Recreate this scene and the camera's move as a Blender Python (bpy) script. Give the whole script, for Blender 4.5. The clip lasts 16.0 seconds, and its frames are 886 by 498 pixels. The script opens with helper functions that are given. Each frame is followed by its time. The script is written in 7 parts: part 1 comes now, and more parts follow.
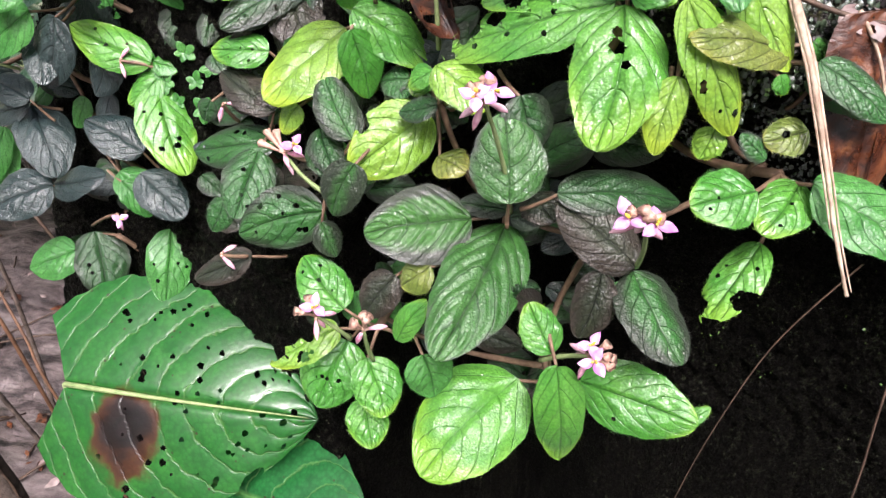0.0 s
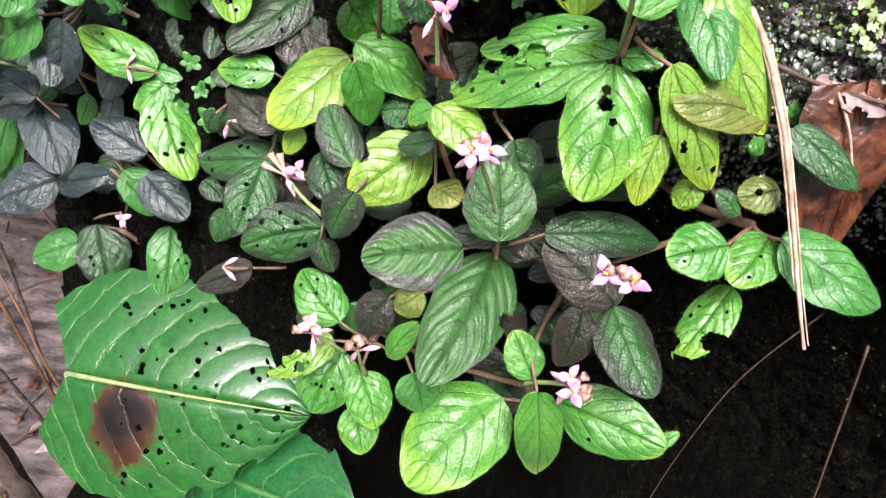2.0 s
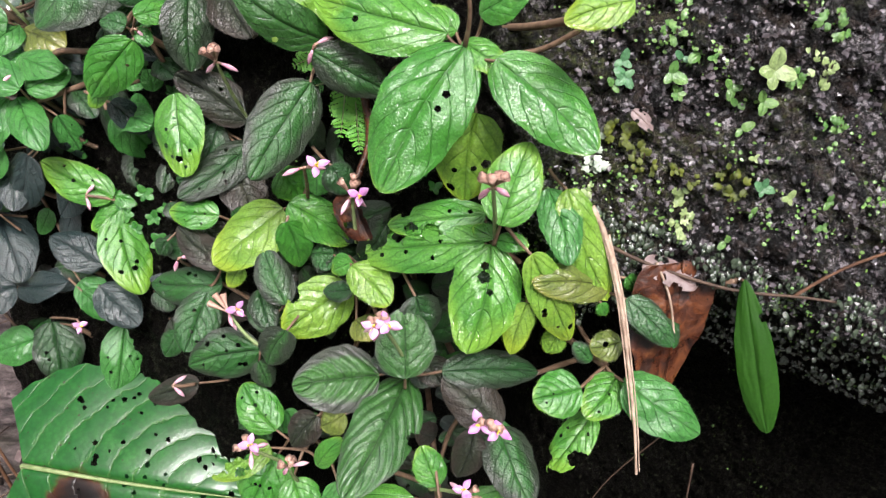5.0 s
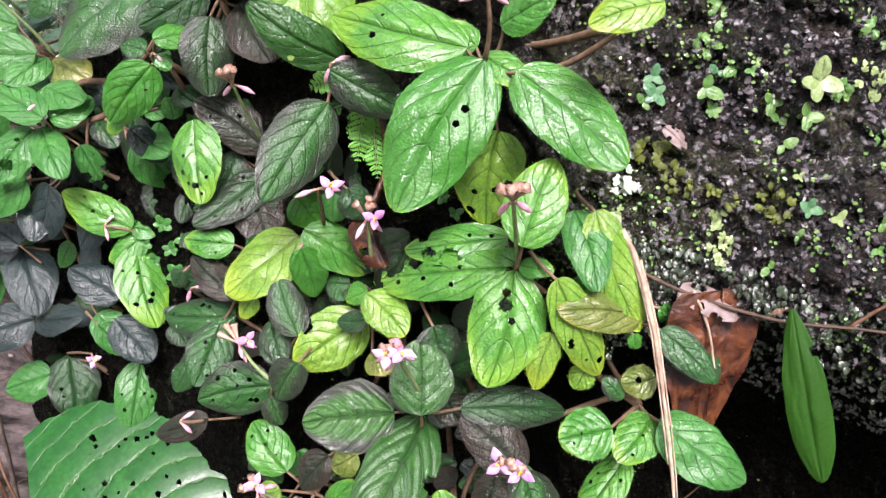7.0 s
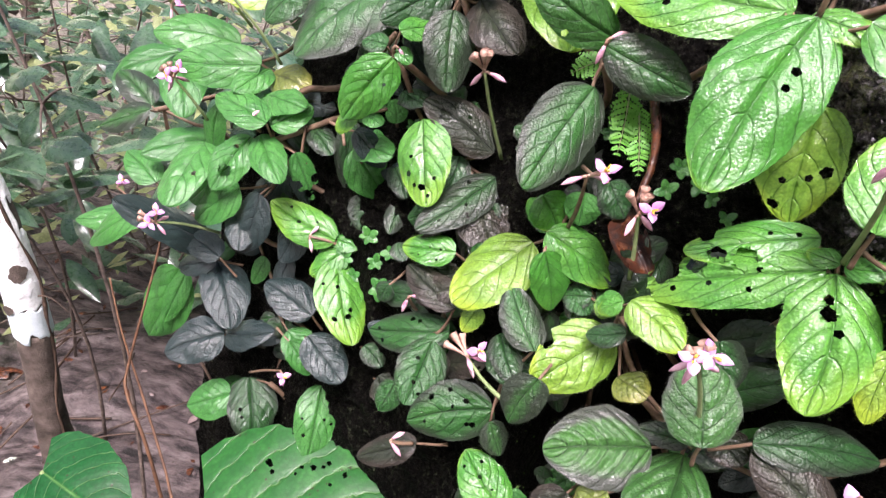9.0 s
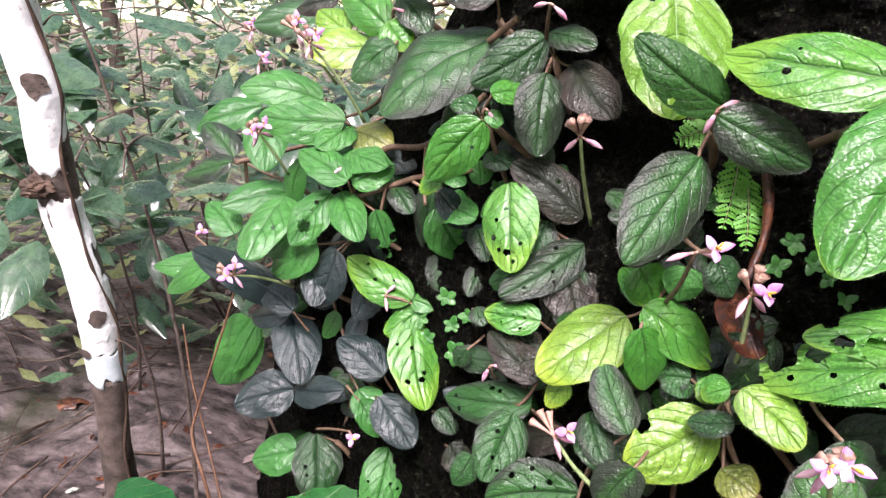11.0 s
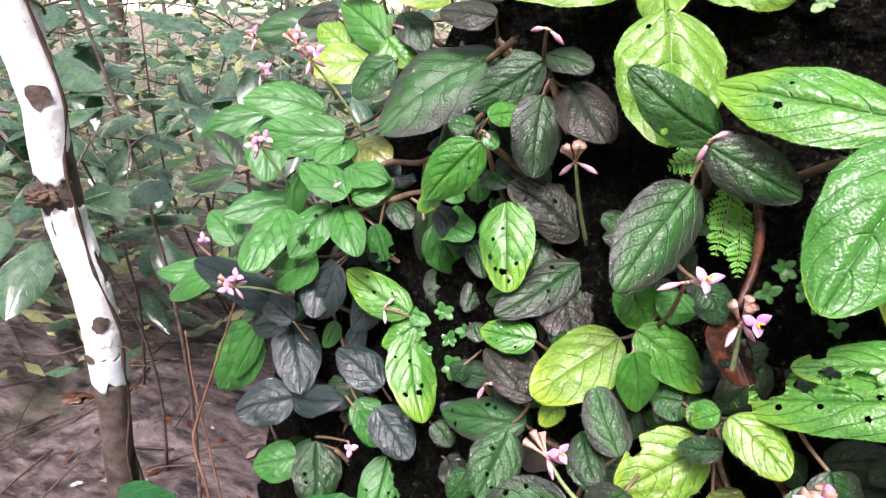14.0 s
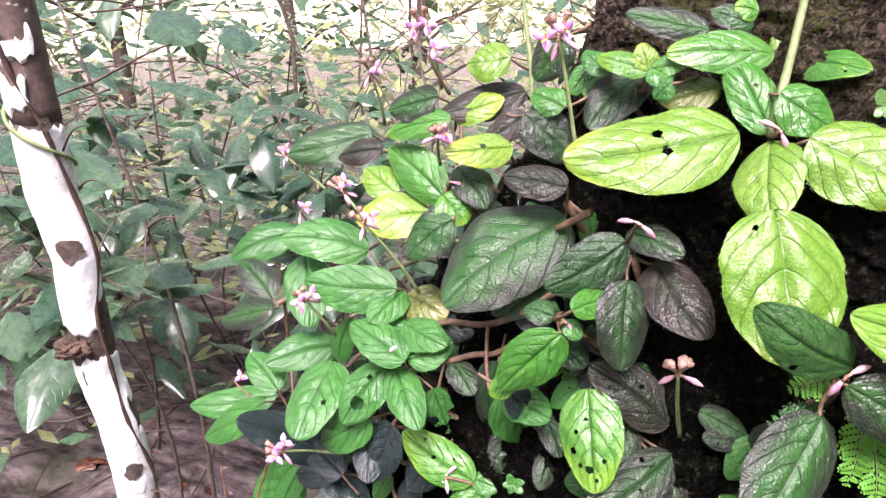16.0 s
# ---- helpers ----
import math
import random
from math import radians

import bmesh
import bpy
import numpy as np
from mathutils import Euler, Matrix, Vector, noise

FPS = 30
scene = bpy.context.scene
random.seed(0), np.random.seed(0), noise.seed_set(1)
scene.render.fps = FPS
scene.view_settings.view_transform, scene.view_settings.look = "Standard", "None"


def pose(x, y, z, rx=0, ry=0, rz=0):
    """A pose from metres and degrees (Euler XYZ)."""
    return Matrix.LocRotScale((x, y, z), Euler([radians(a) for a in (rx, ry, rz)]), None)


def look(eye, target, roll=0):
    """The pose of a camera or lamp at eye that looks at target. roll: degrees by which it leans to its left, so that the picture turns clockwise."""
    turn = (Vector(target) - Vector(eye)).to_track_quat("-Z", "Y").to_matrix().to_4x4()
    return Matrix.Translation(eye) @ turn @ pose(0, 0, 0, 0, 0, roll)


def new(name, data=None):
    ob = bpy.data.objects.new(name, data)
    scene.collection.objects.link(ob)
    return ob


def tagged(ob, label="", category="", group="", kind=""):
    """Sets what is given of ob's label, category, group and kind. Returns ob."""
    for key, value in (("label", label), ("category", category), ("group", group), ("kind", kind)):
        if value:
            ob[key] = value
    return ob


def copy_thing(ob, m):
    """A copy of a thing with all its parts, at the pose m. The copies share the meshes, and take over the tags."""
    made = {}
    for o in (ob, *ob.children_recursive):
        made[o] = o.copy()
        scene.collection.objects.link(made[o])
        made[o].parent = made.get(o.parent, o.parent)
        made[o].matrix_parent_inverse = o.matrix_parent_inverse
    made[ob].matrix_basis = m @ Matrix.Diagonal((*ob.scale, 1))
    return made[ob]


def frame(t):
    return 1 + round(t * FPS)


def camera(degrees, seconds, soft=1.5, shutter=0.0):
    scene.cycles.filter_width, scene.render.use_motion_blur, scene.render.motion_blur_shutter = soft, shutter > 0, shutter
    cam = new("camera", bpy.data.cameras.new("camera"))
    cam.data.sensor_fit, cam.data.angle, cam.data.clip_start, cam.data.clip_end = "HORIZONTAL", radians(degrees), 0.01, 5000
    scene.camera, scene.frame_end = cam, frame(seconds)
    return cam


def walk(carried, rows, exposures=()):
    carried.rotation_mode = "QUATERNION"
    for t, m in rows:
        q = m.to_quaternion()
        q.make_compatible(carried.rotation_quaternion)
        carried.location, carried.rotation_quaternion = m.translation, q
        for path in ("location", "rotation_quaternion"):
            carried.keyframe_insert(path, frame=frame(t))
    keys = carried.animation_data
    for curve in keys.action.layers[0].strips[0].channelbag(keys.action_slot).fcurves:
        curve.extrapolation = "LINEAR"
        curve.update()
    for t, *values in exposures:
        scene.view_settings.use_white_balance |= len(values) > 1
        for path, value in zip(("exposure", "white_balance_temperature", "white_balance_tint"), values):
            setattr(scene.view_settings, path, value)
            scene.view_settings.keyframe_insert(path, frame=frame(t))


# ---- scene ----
cam = camera(66.7, 16.0, soft=1.3)
PATH = [
    (0, (0.0014, -0.0089, 1.0107), (0.0184, 0.7479, 0.3572), 2.54),
    (0.5, (-0.0007, -0.0131, 1.0189), (0.0247, 0.7274, 0.3473), 5.08),
    (1, (-0.0024, -0.0043, 1.0299), (0.0152, 0.7227, 0.3436), 4.81),
    (1.5, (-0.0006, -0.0059, 1.0316), (0.0186, 0.7239, 0.3482), 4.78),
    (2, (-0.0004, -0.0050, 1.0409), (0.0302, 0.7252, 0.3584), 5.33),
    (2.5, (0.0186, -0.0074, 1.0847), (0.0821, 0.7308, 0.4131), 7.33),
    (3, (0.0162, -0.0073, 1.1099), (0.0867, 0.7368, 0.4456), 7.68),
    (3.5, (0.0152, -0.0062, 1.1239), (0.0873, 0.7491, 0.4725), 7.52),
    (4, (0.0121, -0.0130, 1.1276), (0.0902, 0.7462, 0.4814), 7.40),
    (4.2, (0.0127, -0.0127, 1.1286), (0.0958, 0.7445, 0.4807), 7.64),
    (6.3, (0.0149, -0.0181, 1.1281), (0.1149, 0.7441, 0.4885), 8.05),
    (6.5, (0.0155, -0.0119, 1.1291), (0.1072, 0.7590, 0.4988), 7.88),
    (7, (0.0226, -0.0073, 1.1071), (0.0665, 0.7979, 0.5157), 5.99),
    (7.5, (0.0074, -0.0151, 1.0747), (0.0184, 0.8135, 0.5149), 4.36),
    (8, (-0.0197, -0.0170, 1.0529), (-0.0422, 0.8158, 0.4997), 2.96),
    (8.5, (-0.0338, -0.0111, 1.0482), (-0.1028, 0.8353, 0.5201), 2.35),
    (9, (-0.0455, -0.0004, 1.0513), (-0.1718, 0.8509, 0.5420), 2.46),
    (9.5, (-0.0517, 0.0093, 1.0506), (-0.2171, 0.8692, 0.5677), 1.83),
    (10, (-0.0577, 0.0108, 1.0492), (-0.2414, 0.8689, 0.5698), 1.41),
    (10.2, (-0.0599, 0.0126, 1.0506), (-0.2531, 0.8732, 0.5795), 1.33),
    (12.3, (-0.0665, 0.0136, 1.0578), (-0.2982, 0.8760, 0.6078), 1.89),
    (12.5, (-0.0671, 0.0136, 1.0591), (-0.3010, 0.8740, 0.6062), 1.80),
    (13, (-0.0654, 0.0151, 1.0602), (-0.2962, 0.8790, 0.6127), 1.78),
    (13.5, (-0.0666, 0.0152, 1.0606), (-0.2995, 0.8778, 0.6116), 1.64),
    (14, (-0.0613, 0.0168, 1.0689), (-0.2817, 0.8754, 0.6061), 1.79),
    (14.5, (-0.0721, 0.0298, 1.0868), (-0.2901, 0.8988, 0.6426), 2.25),
    (15, (-0.0970, 0.0647, 1.1146), (-0.3186, 0.9454, 0.6959), -0.16),
    (15.5, (-0.1066, 0.0669, 1.1262), (-0.3260, 0.9438, 0.6984), -0.57),
    (16, (-0.1128, 0.0694, 1.1314), (-0.3457, 0.9435, 0.7053), -0.37),
]
walk(cam, [(t, look(eye, target, roll)) for t, eye, target, roll in PATH], ((0.0, 2.35, 6500, 16), (2.4, 2.4, 6500, 16), (3.0, 1.9, 6500, 11), (3.5, 1.88, 6500, 11), (4.2, 1.88, 6500, 11), (6.3, 2.15, 6500, 16), (7.0, 2.2, 6500, 18), (9.0, 2.37, 6500, 22), (12.5, 2.24, 6500, 22), (14.0, 2.3, 6500, 22), (14.5, 2.45, 6500, 24), (15.0, 2.66, 6500, 26), (15.5, 2.5, 6500, 28), (16.0, 2.42, 6500, 30)))

# ---- light: an overcast sky over a clearing, with a wide soft sun ----
world = bpy.data.worlds.new("overcast_sky")
scene.world = world
world.use_nodes = True
wn, wl = world.node_tree.nodes, world.node_tree.links
sky = wn.new("ShaderNodeTexSky")
sky.sky_type, sky.sun_disc = "NISHITA", False
sky.sun_elevation, sky.sun_rotation = radians(60), radians(186)
sky.air_density, sky.dust_density, sky.ozone_density = 1.0, 6.0, 0.5
pale = wn.new("ShaderNodeHueSaturation")
pale.inputs["Saturation"].default_value = 0.75
wl.new(sky.outputs[0], pale.inputs["Color"])
wl.new(pale.outputs[0], wn["Background"].inputs["Color"])
wn["Background"].inputs["Strength"].default_value = 0.05
sun = new("sun", bpy.data.lights.new("sun", "SUN"))
sun.data.energy, sun.data.angle, sun.data.color = 1.9, radians(24), (1.0, 0.975, 1.0)
sun.matrix_world = look((0.2, -1.7, 4.4), (0, 0.3, 0.9))


# ---- materials ----
def material(name):
    mat = bpy.data.materials.new(name)
    mat.use_nodes = True
    return mat, mat.node_tree.nodes, mat.node_tree.links, mat.node_tree.nodes["Principled BSDF"]


def maths(nodes, links, op, a, b=None, clamp=False):
    n = nodes.new("ShaderNodeMath")
    n.operation, n.use_clamp = op, clamp
    for i, v in enumerate((a, b)):
        if v is None:
            continue
        if isinstance(v, (int, float)):
            n.inputs[i].default_value = v
        else:
            links.new(v, n.inputs[i])
    return n.outputs[0]


def ramp(nodes, links, value, *stops):
    n = nodes.new("ShaderNodeValToRGB")
    while len(n.color_ramp.elements) < len(stops):
        n.color_ramp.elements.new(0.5)
    for e, (place, colour) in zip(n.color_ramp.elements, stops):
        e.position, e.color = place, (*colour, 1) if len(colour) == 3 else colour
    links.new(value, n.inputs[0])
    return n.outputs[0]


def blend(nodes, links, factor, a, b, kind="MIX"):
    n = nodes.new("ShaderNodeMix")
    n.data_type, n.blend_type = "RGBA", kind
    for socket, v in ((n.inputs[0], factor), (n.inputs[6], a), (n.inputs[7], b)):
        if isinstance(v, (int, float)):
            socket.default_value = v
        elif isinstance(v, tuple):
            socket.default_value = (*v, 1)
        else:
            links.new(v, socket)
    return n.outputs[2]


def grain(nodes, links, scale, detail=4, rough=0.55, distortion=0.0, coords="Object"):
    tex = nodes.new("ShaderNodeTexCoord")
    n = nodes.new("ShaderNodeTexNoise")
    n.inputs["Scale"].default_value, n.inputs["Detail"].default_value = scale, detail
    n.inputs["Roughness"].default_value, n.inputs["Distortion"].default_value = rough, distortion
    links.new(tex.outputs[coords], n.inputs["Vector"])
    return n.outputs["Fac"]


def cells(nodes, links, scale, feature="F1"):
    tex = nodes.new("ShaderNodeTexCoord")
    n = nodes.new("ShaderNodeTexVoronoi")
    n.feature = feature
    n.inputs["Scale"].default_value = scale
    links.new(tex.outputs["Object"], n.inputs["Vector"])
    return n.outputs["Distance"]


def relief(nodes, links, height, strength, distance, before=None):
    n = nodes.new("ShaderNodeBump")
    n.inputs["Strength"].default_value, n.inputs["Distance"].default_value = strength, distance
    links.new(height, n.inputs["Height"])
    if before is not None:
        links.new(before, n.inputs["Normal"])
    return n.outputs[0]


def leaf_material(name, base, second, vein, gloss=0.45, ribs=5.2, slant=0.42, quilt=0.0006, thin=0.22, sheen=0.3, spots=0.0, rim=None, tip=None, pebble=0.5, coat=0.9, cell=760.0, rim_from=0.08):
    """A leaf by its own map: across in x, from base to tip in y; veins, blotches, wet gloss and pebbled relief."""
    mat, nodes, links, bsdf = material(name)
    uv = nodes.new("ShaderNodeTexCoord").outputs["UV"]
    sep = nodes.new("ShaderNodeSeparateXYZ")
    links.new(uv, sep.inputs[0])
    M = lambda op, a, b=None, clamp=False: maths(nodes, links, op, a, b, clamp)
    who = nodes.new("ShaderNodeObjectInfo").outputs["Random"]
    big = grain(nodes, links, 48.0, 4, 0.6, 0.5)
    fine = grain(nodes, links, 420.0, 4, 0.65)
    sway = M("MULTIPLY", M("SUBTRACT", big, 0.5), 0.1)
    across = M("ABSOLUTE", M("SUBTRACT", M("MULTIPLY", sep.outputs[0], 2.0), 1.0))
    phase = M("MULTIPLY", M("ADD", M("SUBTRACT", sep.outputs[1], M("MULTIPLY", M("POWER", across, 1.5), slant)), sway), ribs)
    near = M("MULTIPLY", M("ABSOLUTE", M("SUBTRACT", M("FRACT", phase), 0.5)), 2.0)
    lateral = M("MULTIPLY", M("SUBTRACT", near, 0.88), 8.0, True)
    mid = M("SUBTRACT", 1.0, M("MULTIPLY", across, 24.0), True)
    veins = M("MAXIMUM", M("MULTIPLY", lateral, 0.75), mid)
    shadowed = M("MULTIPLY", M("SUBTRACT", near, 0.62), 2.4, True)
    mixed = blend(nodes, links, ramp(nodes, links, M("ADD", big, M("MULTIPLY", M("SUBTRACT", who, 0.5), 0.34)), (0.36, (0, 0, 0)), (0.66, (1, 1, 1))), base, second)
    pebbles = cells(nodes, links, cell)
    mixed = blend(nodes, links, M("MULTIPLY", ramp(nodes, links, pebbles, (0.35, (0, 0, 0)), (0.8, (1, 1, 1))), 0.45), mixed, tuple(c * 0.4 for c in base))
    mixed = blend(nodes, links, M("MULTIPLY", ramp(nodes, links, fine, (0.42, (0, 0, 0)), (0.62, (1, 1, 1))), 0.25), mixed, tuple(c * 0.5 for c in base))
    # Faint groove shade along the lateral veins, mixed into the leaf colour.
    mixed = blend(nodes, links, M("MULTIPLY", shadowed, 0.16), mixed, tuple(c * 0.4 for c in base))
    if rim:
        edge = M("ADD", M("POWER", across, 1.6), M("MULTIPLY", M("SUBTRACT", big, 0.5), 1.3))
        edge = M("ADD", edge, M("MULTIPLY", M("SUBTRACT", who, 0.5), 0.7))
        mixed = blend(nodes, links, ramp(nodes, links, edge, (rim_from, (0, 0, 0)), (rim_from + 0.54, (1, 1, 1))), mixed, rim)
    if tip:
        far = M("ADD", M("ADD", M("POWER", sep.outputs[1], 2.0), M("MULTIPLY", M("POWER", across, 3.0), 0.35)), M("MULTIPLY", M("SUBTRACT", big, 0.5), 0.8))
        far = M("ADD", far, M("MULTIPLY", M("SUBTRACT", who, 0.65), 0.7))
        mixed = blend(nodes, links, M("MULTIPLY", ramp(nodes, links, far, (0.6, (0, 0, 0)), (0.95, (1, 1, 1))), 0.45), mixed, tip)
    mixed = blend(nodes, links, M("MULTIPLY", veins, 0.5), mixed, vein)
    if spots:
        dots = ramp(nodes, links, cells(nodes, links, 150.0), (0.12, (1, 1, 1)), (0.2, (0, 0, 0)))
        rare = ramp(nodes, links, grain(nodes, links, 55.0, 2), (0.55, (0, 0, 0)), (0.6, (1, 1, 1)))
        mixed = blend(nodes, links, M("MULTIPLY", M("MULTIPLY", dots, rare), spots), mixed, (0.03, 0.018, 0.01))
    links.new(mixed, bsdf.inputs["Base Color"])
    wet = ramp(nodes, links, grain(nodes, links, 90.0, 3, 0.6), (0.35, (gloss, gloss, gloss)), (0.7, (gloss + 0.22,) * 3))
    links.new(wet, bsdf.inputs["Roughness"])
    bsdf.inputs["Specular IOR Level"].default_value = sheen
    bullate = M("ADD", M("MULTIPLY", pebbles, -1.0), M("MULTIPLY", grain(nodes, links, cell * 2.2, 3, 0.6), 0.7))
    n1 = relief(nodes, links, bullate, pebble, quilt * 0.9)
    n2 = relief(nodes, links, M("SUBTRACT", 1.0, veins), 0.8, quilt * 1.4, n1)
    links.new(n2, bsdf.inputs["Normal"])
    links.new(ramp(nodes, links, grain(nodes, links, 70.0, 4, 0.65, 0.3), (0.36, (coat * 0.25,) * 3), (0.6, (coat,) * 3)), bsdf.inputs["Coat Weight"])
    bsdf.inputs["Coat Roughness"].default_value, bsdf.inputs["Coat IOR"].default_value = 0.12, 1.75
    links.new(relief(nodes, links, M("SUBTRACT", bullate, M("MULTIPLY", veins, 0.7)), pebble * 1.1, quilt * 0.9), bsdf.inputs["Coat Normal"])
    bsdf.inputs["Sheen Weight"].default_value, bsdf.inputs["Sheen Roughness"].default_value = 0.05, 0.4
    see = nodes.new("ShaderNodeBsdfTranslucent")
    links.new(blend(nodes, links, 0.35, mixed, tuple(min(1.0, c * 1.8) for c in second)), see.inputs["Color"])
    mix = nodes.new("ShaderNodeMixShader")
    mix.inputs[0].default_value = thin
    links.new(bsdf.outputs[0], mix.inputs[1])
    links.new(see.outputs[0], mix.inputs[2])
    links.new(mix.outputs[0], nodes["Material Output"].inputs["Surface"])
    return mat


LIME = (0.22, 0.4, 0.02)
G = leaf_material("bright_green_leaf", (0.044, 0.215, 0.022), (0.095, 0.3, 0.036), (0.03, 0.16, 0.014), tip=LIME, coat=0.9)
M = leaf_material("mid_green_leaf", (0.034, 0.17, 0.028), (0.065, 0.25, 0.046), (0.024, 0.11, 0.02), coat=0.6)
Y = leaf_material("lime_leaf", (0.13, 0.3, 0.026), (0.22, 0.38, 0.045), (0.085, 0.25, 0.014), tip=(0.36, 0.46, 0.02))
D = leaf_material("grey_green_leaf", (0.02, 0.1, 0.018), (0.036, 0.14, 0.026), (0.008, 0.016, 0.007), rim=(0.02, 0.03, 0.017), pebble=0.65, coat=0.65, rim_from=0.2)
K = leaf_material("dark_green_leaf", (0.014, 0.066, 0.014), (0.024, 0.092, 0.019), (0.007, 0.02, 0.008), rim=(0.018, 0.029, 0.016), pebble=0.65, coat=0.65)
S = leaf_material("grey_margined_leaf", (0.03, 0.115, 0.02), (0.05, 0.16, 0.03), (0.006, 0.02, 0.005), rim=(0.06, 0.066, 0.055), pebble=0.65, coat=0.8, rim_from=0.66)
B = leaf_material("blue_green_leaf", (0.014, 0.03, 0.029), (0.024, 0.043, 0.041), (0.007, 0.013, 0.013), 0.3, pebble=0.7, coat=0.85)
R = leaf_material("bronze_leaf", (0.016, 0.024, 0.011), (0.026, 0.034, 0.016), (0.006, 0.007, 0.005), rim=(0.026, 0.02, 0.014), pebble=0.7, coat=0.6)
O = leaf_material("yellowing_leaf", (0.11, 0.165, 0.025), (0.17, 0.2, 0.035), (0.06, 0.065, 0.022), tip=(0.3, 0.28, 0.04))
BROAD = leaf_material("broad_leaf", (0.005, 0.075, 0.016), (0.012, 0.115, 0.026), (0.12, 0.26, 0.07), 0.4, 8.0, 0.35, 0.0005, 0.2, 0.15, 1.0, pebble=0.25, coat=0.22, cell=300.0)
H = leaf_material("dull_strap_leaf", (0.017, 0.075, 0.005), (0.027, 0.1, 0.007), (0.022, 0.09, 0.006), 0.5, ribs=0.01, pebble=0.1, coat=0.0, sheen=0.2)
FAR_LEAF = leaf_material("shrub_leaf", (0.03, 0.09, 0.044), (0.085, 0.165, 0.08), (0.1, 0.17, 0.09), 0.22, 9.0, 0.3, 0.0004, 0.25, sheen=0.6, pebble=0.12, coat=1.0, cell=90.0)

# Far leaves made pale: the brightness of sunlit foliage is put into their colour.
PALE_FAR = leaf_material("painted_sunlit_leaf", (0.24, 0.3, 0.1), (0.44, 0.47, 0.24), (0.3, 0.35, 0.16), 0.3, 6.0, 0.3, 0.0004, 0.4, pebble=0.15, cell=160.0)


def plain(name, a, b, scale, rough=0.6, bump=0.3, depth=0.001, distortion=0.3, specular=0.4):
    mat, nodes, links, bsdf = material(name)
    n = grain(nodes, links, scale, 6, 0.62, distortion)
    links.new(ramp(nodes, links, n, (0.34, a), (0.68, b)), bsdf.inputs["Base Color"])
    bsdf.inputs["Roughness"].default_value = rough
    bsdf.inputs["Specular IOR Level"].default_value = specular
    links.new(relief(nodes, links, grain(nodes, links, scale * 6, 5, 0.65), bump, depth), bsdf.inputs["Normal"])
    return mat


def rock_material():
    mat, nodes, links, bsdf = material("wet_black_rock")
    big = grain(nodes, links, 14.0, 6, 0.62, 0.6)
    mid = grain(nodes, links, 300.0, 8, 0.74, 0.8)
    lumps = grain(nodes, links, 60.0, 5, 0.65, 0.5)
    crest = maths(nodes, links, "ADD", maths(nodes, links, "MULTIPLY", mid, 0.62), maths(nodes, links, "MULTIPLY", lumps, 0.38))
    # Pits near black, crests pale: crevice shade and wet glints put into the colour.
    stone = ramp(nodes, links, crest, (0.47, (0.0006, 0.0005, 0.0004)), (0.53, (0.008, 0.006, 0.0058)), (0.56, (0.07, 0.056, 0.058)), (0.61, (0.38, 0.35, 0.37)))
    chips = nodes.new("ShaderNodeTexVoronoi")
    chips.inputs["Scale"].default_value = 230.0
    where = nodes.new("ShaderNodeVectorMath")
    where.operation = "ADD"
    bend = nodes.new("ShaderNodeTexNoise")
    bend.inputs["Scale"].default_value, bend.inputs["Detail"].default_value = 120.0, 4
    small = nodes.new("ShaderNodeVectorMath")
    small.operation = "SCALE"
    small.inputs["Scale"].default_value = 0.012
    links.new(nodes.new("ShaderNodeTexCoord").outputs["Object"], bend.inputs["Vector"])
    links.new(bend.outputs["Color"], small.inputs[0])
    links.new(nodes.new("ShaderNodeTexCoord").outputs["Object"], where.inputs[0])
    links.new(small.outputs[0], where.inputs[1])
    links.new(where.outputs[0], chips.inputs["Vector"])
    chip = nodes.new("ShaderNodeSeparateXYZ")
    links.new(chips.outputs["Color"], chip.inputs[0])
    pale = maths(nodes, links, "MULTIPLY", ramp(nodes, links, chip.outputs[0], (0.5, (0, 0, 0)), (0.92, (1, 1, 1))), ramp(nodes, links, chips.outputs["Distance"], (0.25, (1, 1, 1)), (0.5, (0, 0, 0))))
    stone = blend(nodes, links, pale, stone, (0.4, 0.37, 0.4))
    stone = blend(nodes, links, ramp(nodes, links, chip.outputs[1], (0.7, (0, 0, 0)), (0.75, (1, 1, 1))), stone, (0.02, 0.012, 0.009))
    moss = ramp(nodes, links, big, (0.46, (0, 0, 0)), (0.62, (1, 1, 1)))
    fuzz = ramp(nodes, links, grain(nodes, links, 320.0, 4, 0.7), (0.45, (0, 0, 0)), (0.6, (1, 1, 1)))
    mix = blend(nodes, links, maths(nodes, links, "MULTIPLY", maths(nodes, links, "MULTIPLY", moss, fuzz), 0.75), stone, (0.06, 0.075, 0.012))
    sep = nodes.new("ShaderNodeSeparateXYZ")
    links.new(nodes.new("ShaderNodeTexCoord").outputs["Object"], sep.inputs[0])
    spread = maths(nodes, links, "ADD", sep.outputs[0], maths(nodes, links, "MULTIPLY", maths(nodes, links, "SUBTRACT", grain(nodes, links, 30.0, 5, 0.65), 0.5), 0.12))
    # bare is 0 where shade behind herbs and under the overhang goes into colour.
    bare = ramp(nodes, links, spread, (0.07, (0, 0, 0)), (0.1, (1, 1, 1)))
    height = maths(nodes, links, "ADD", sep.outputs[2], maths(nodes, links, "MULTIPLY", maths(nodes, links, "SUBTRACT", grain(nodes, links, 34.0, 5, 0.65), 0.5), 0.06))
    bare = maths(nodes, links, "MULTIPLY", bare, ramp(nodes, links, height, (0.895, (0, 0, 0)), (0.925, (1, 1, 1))))
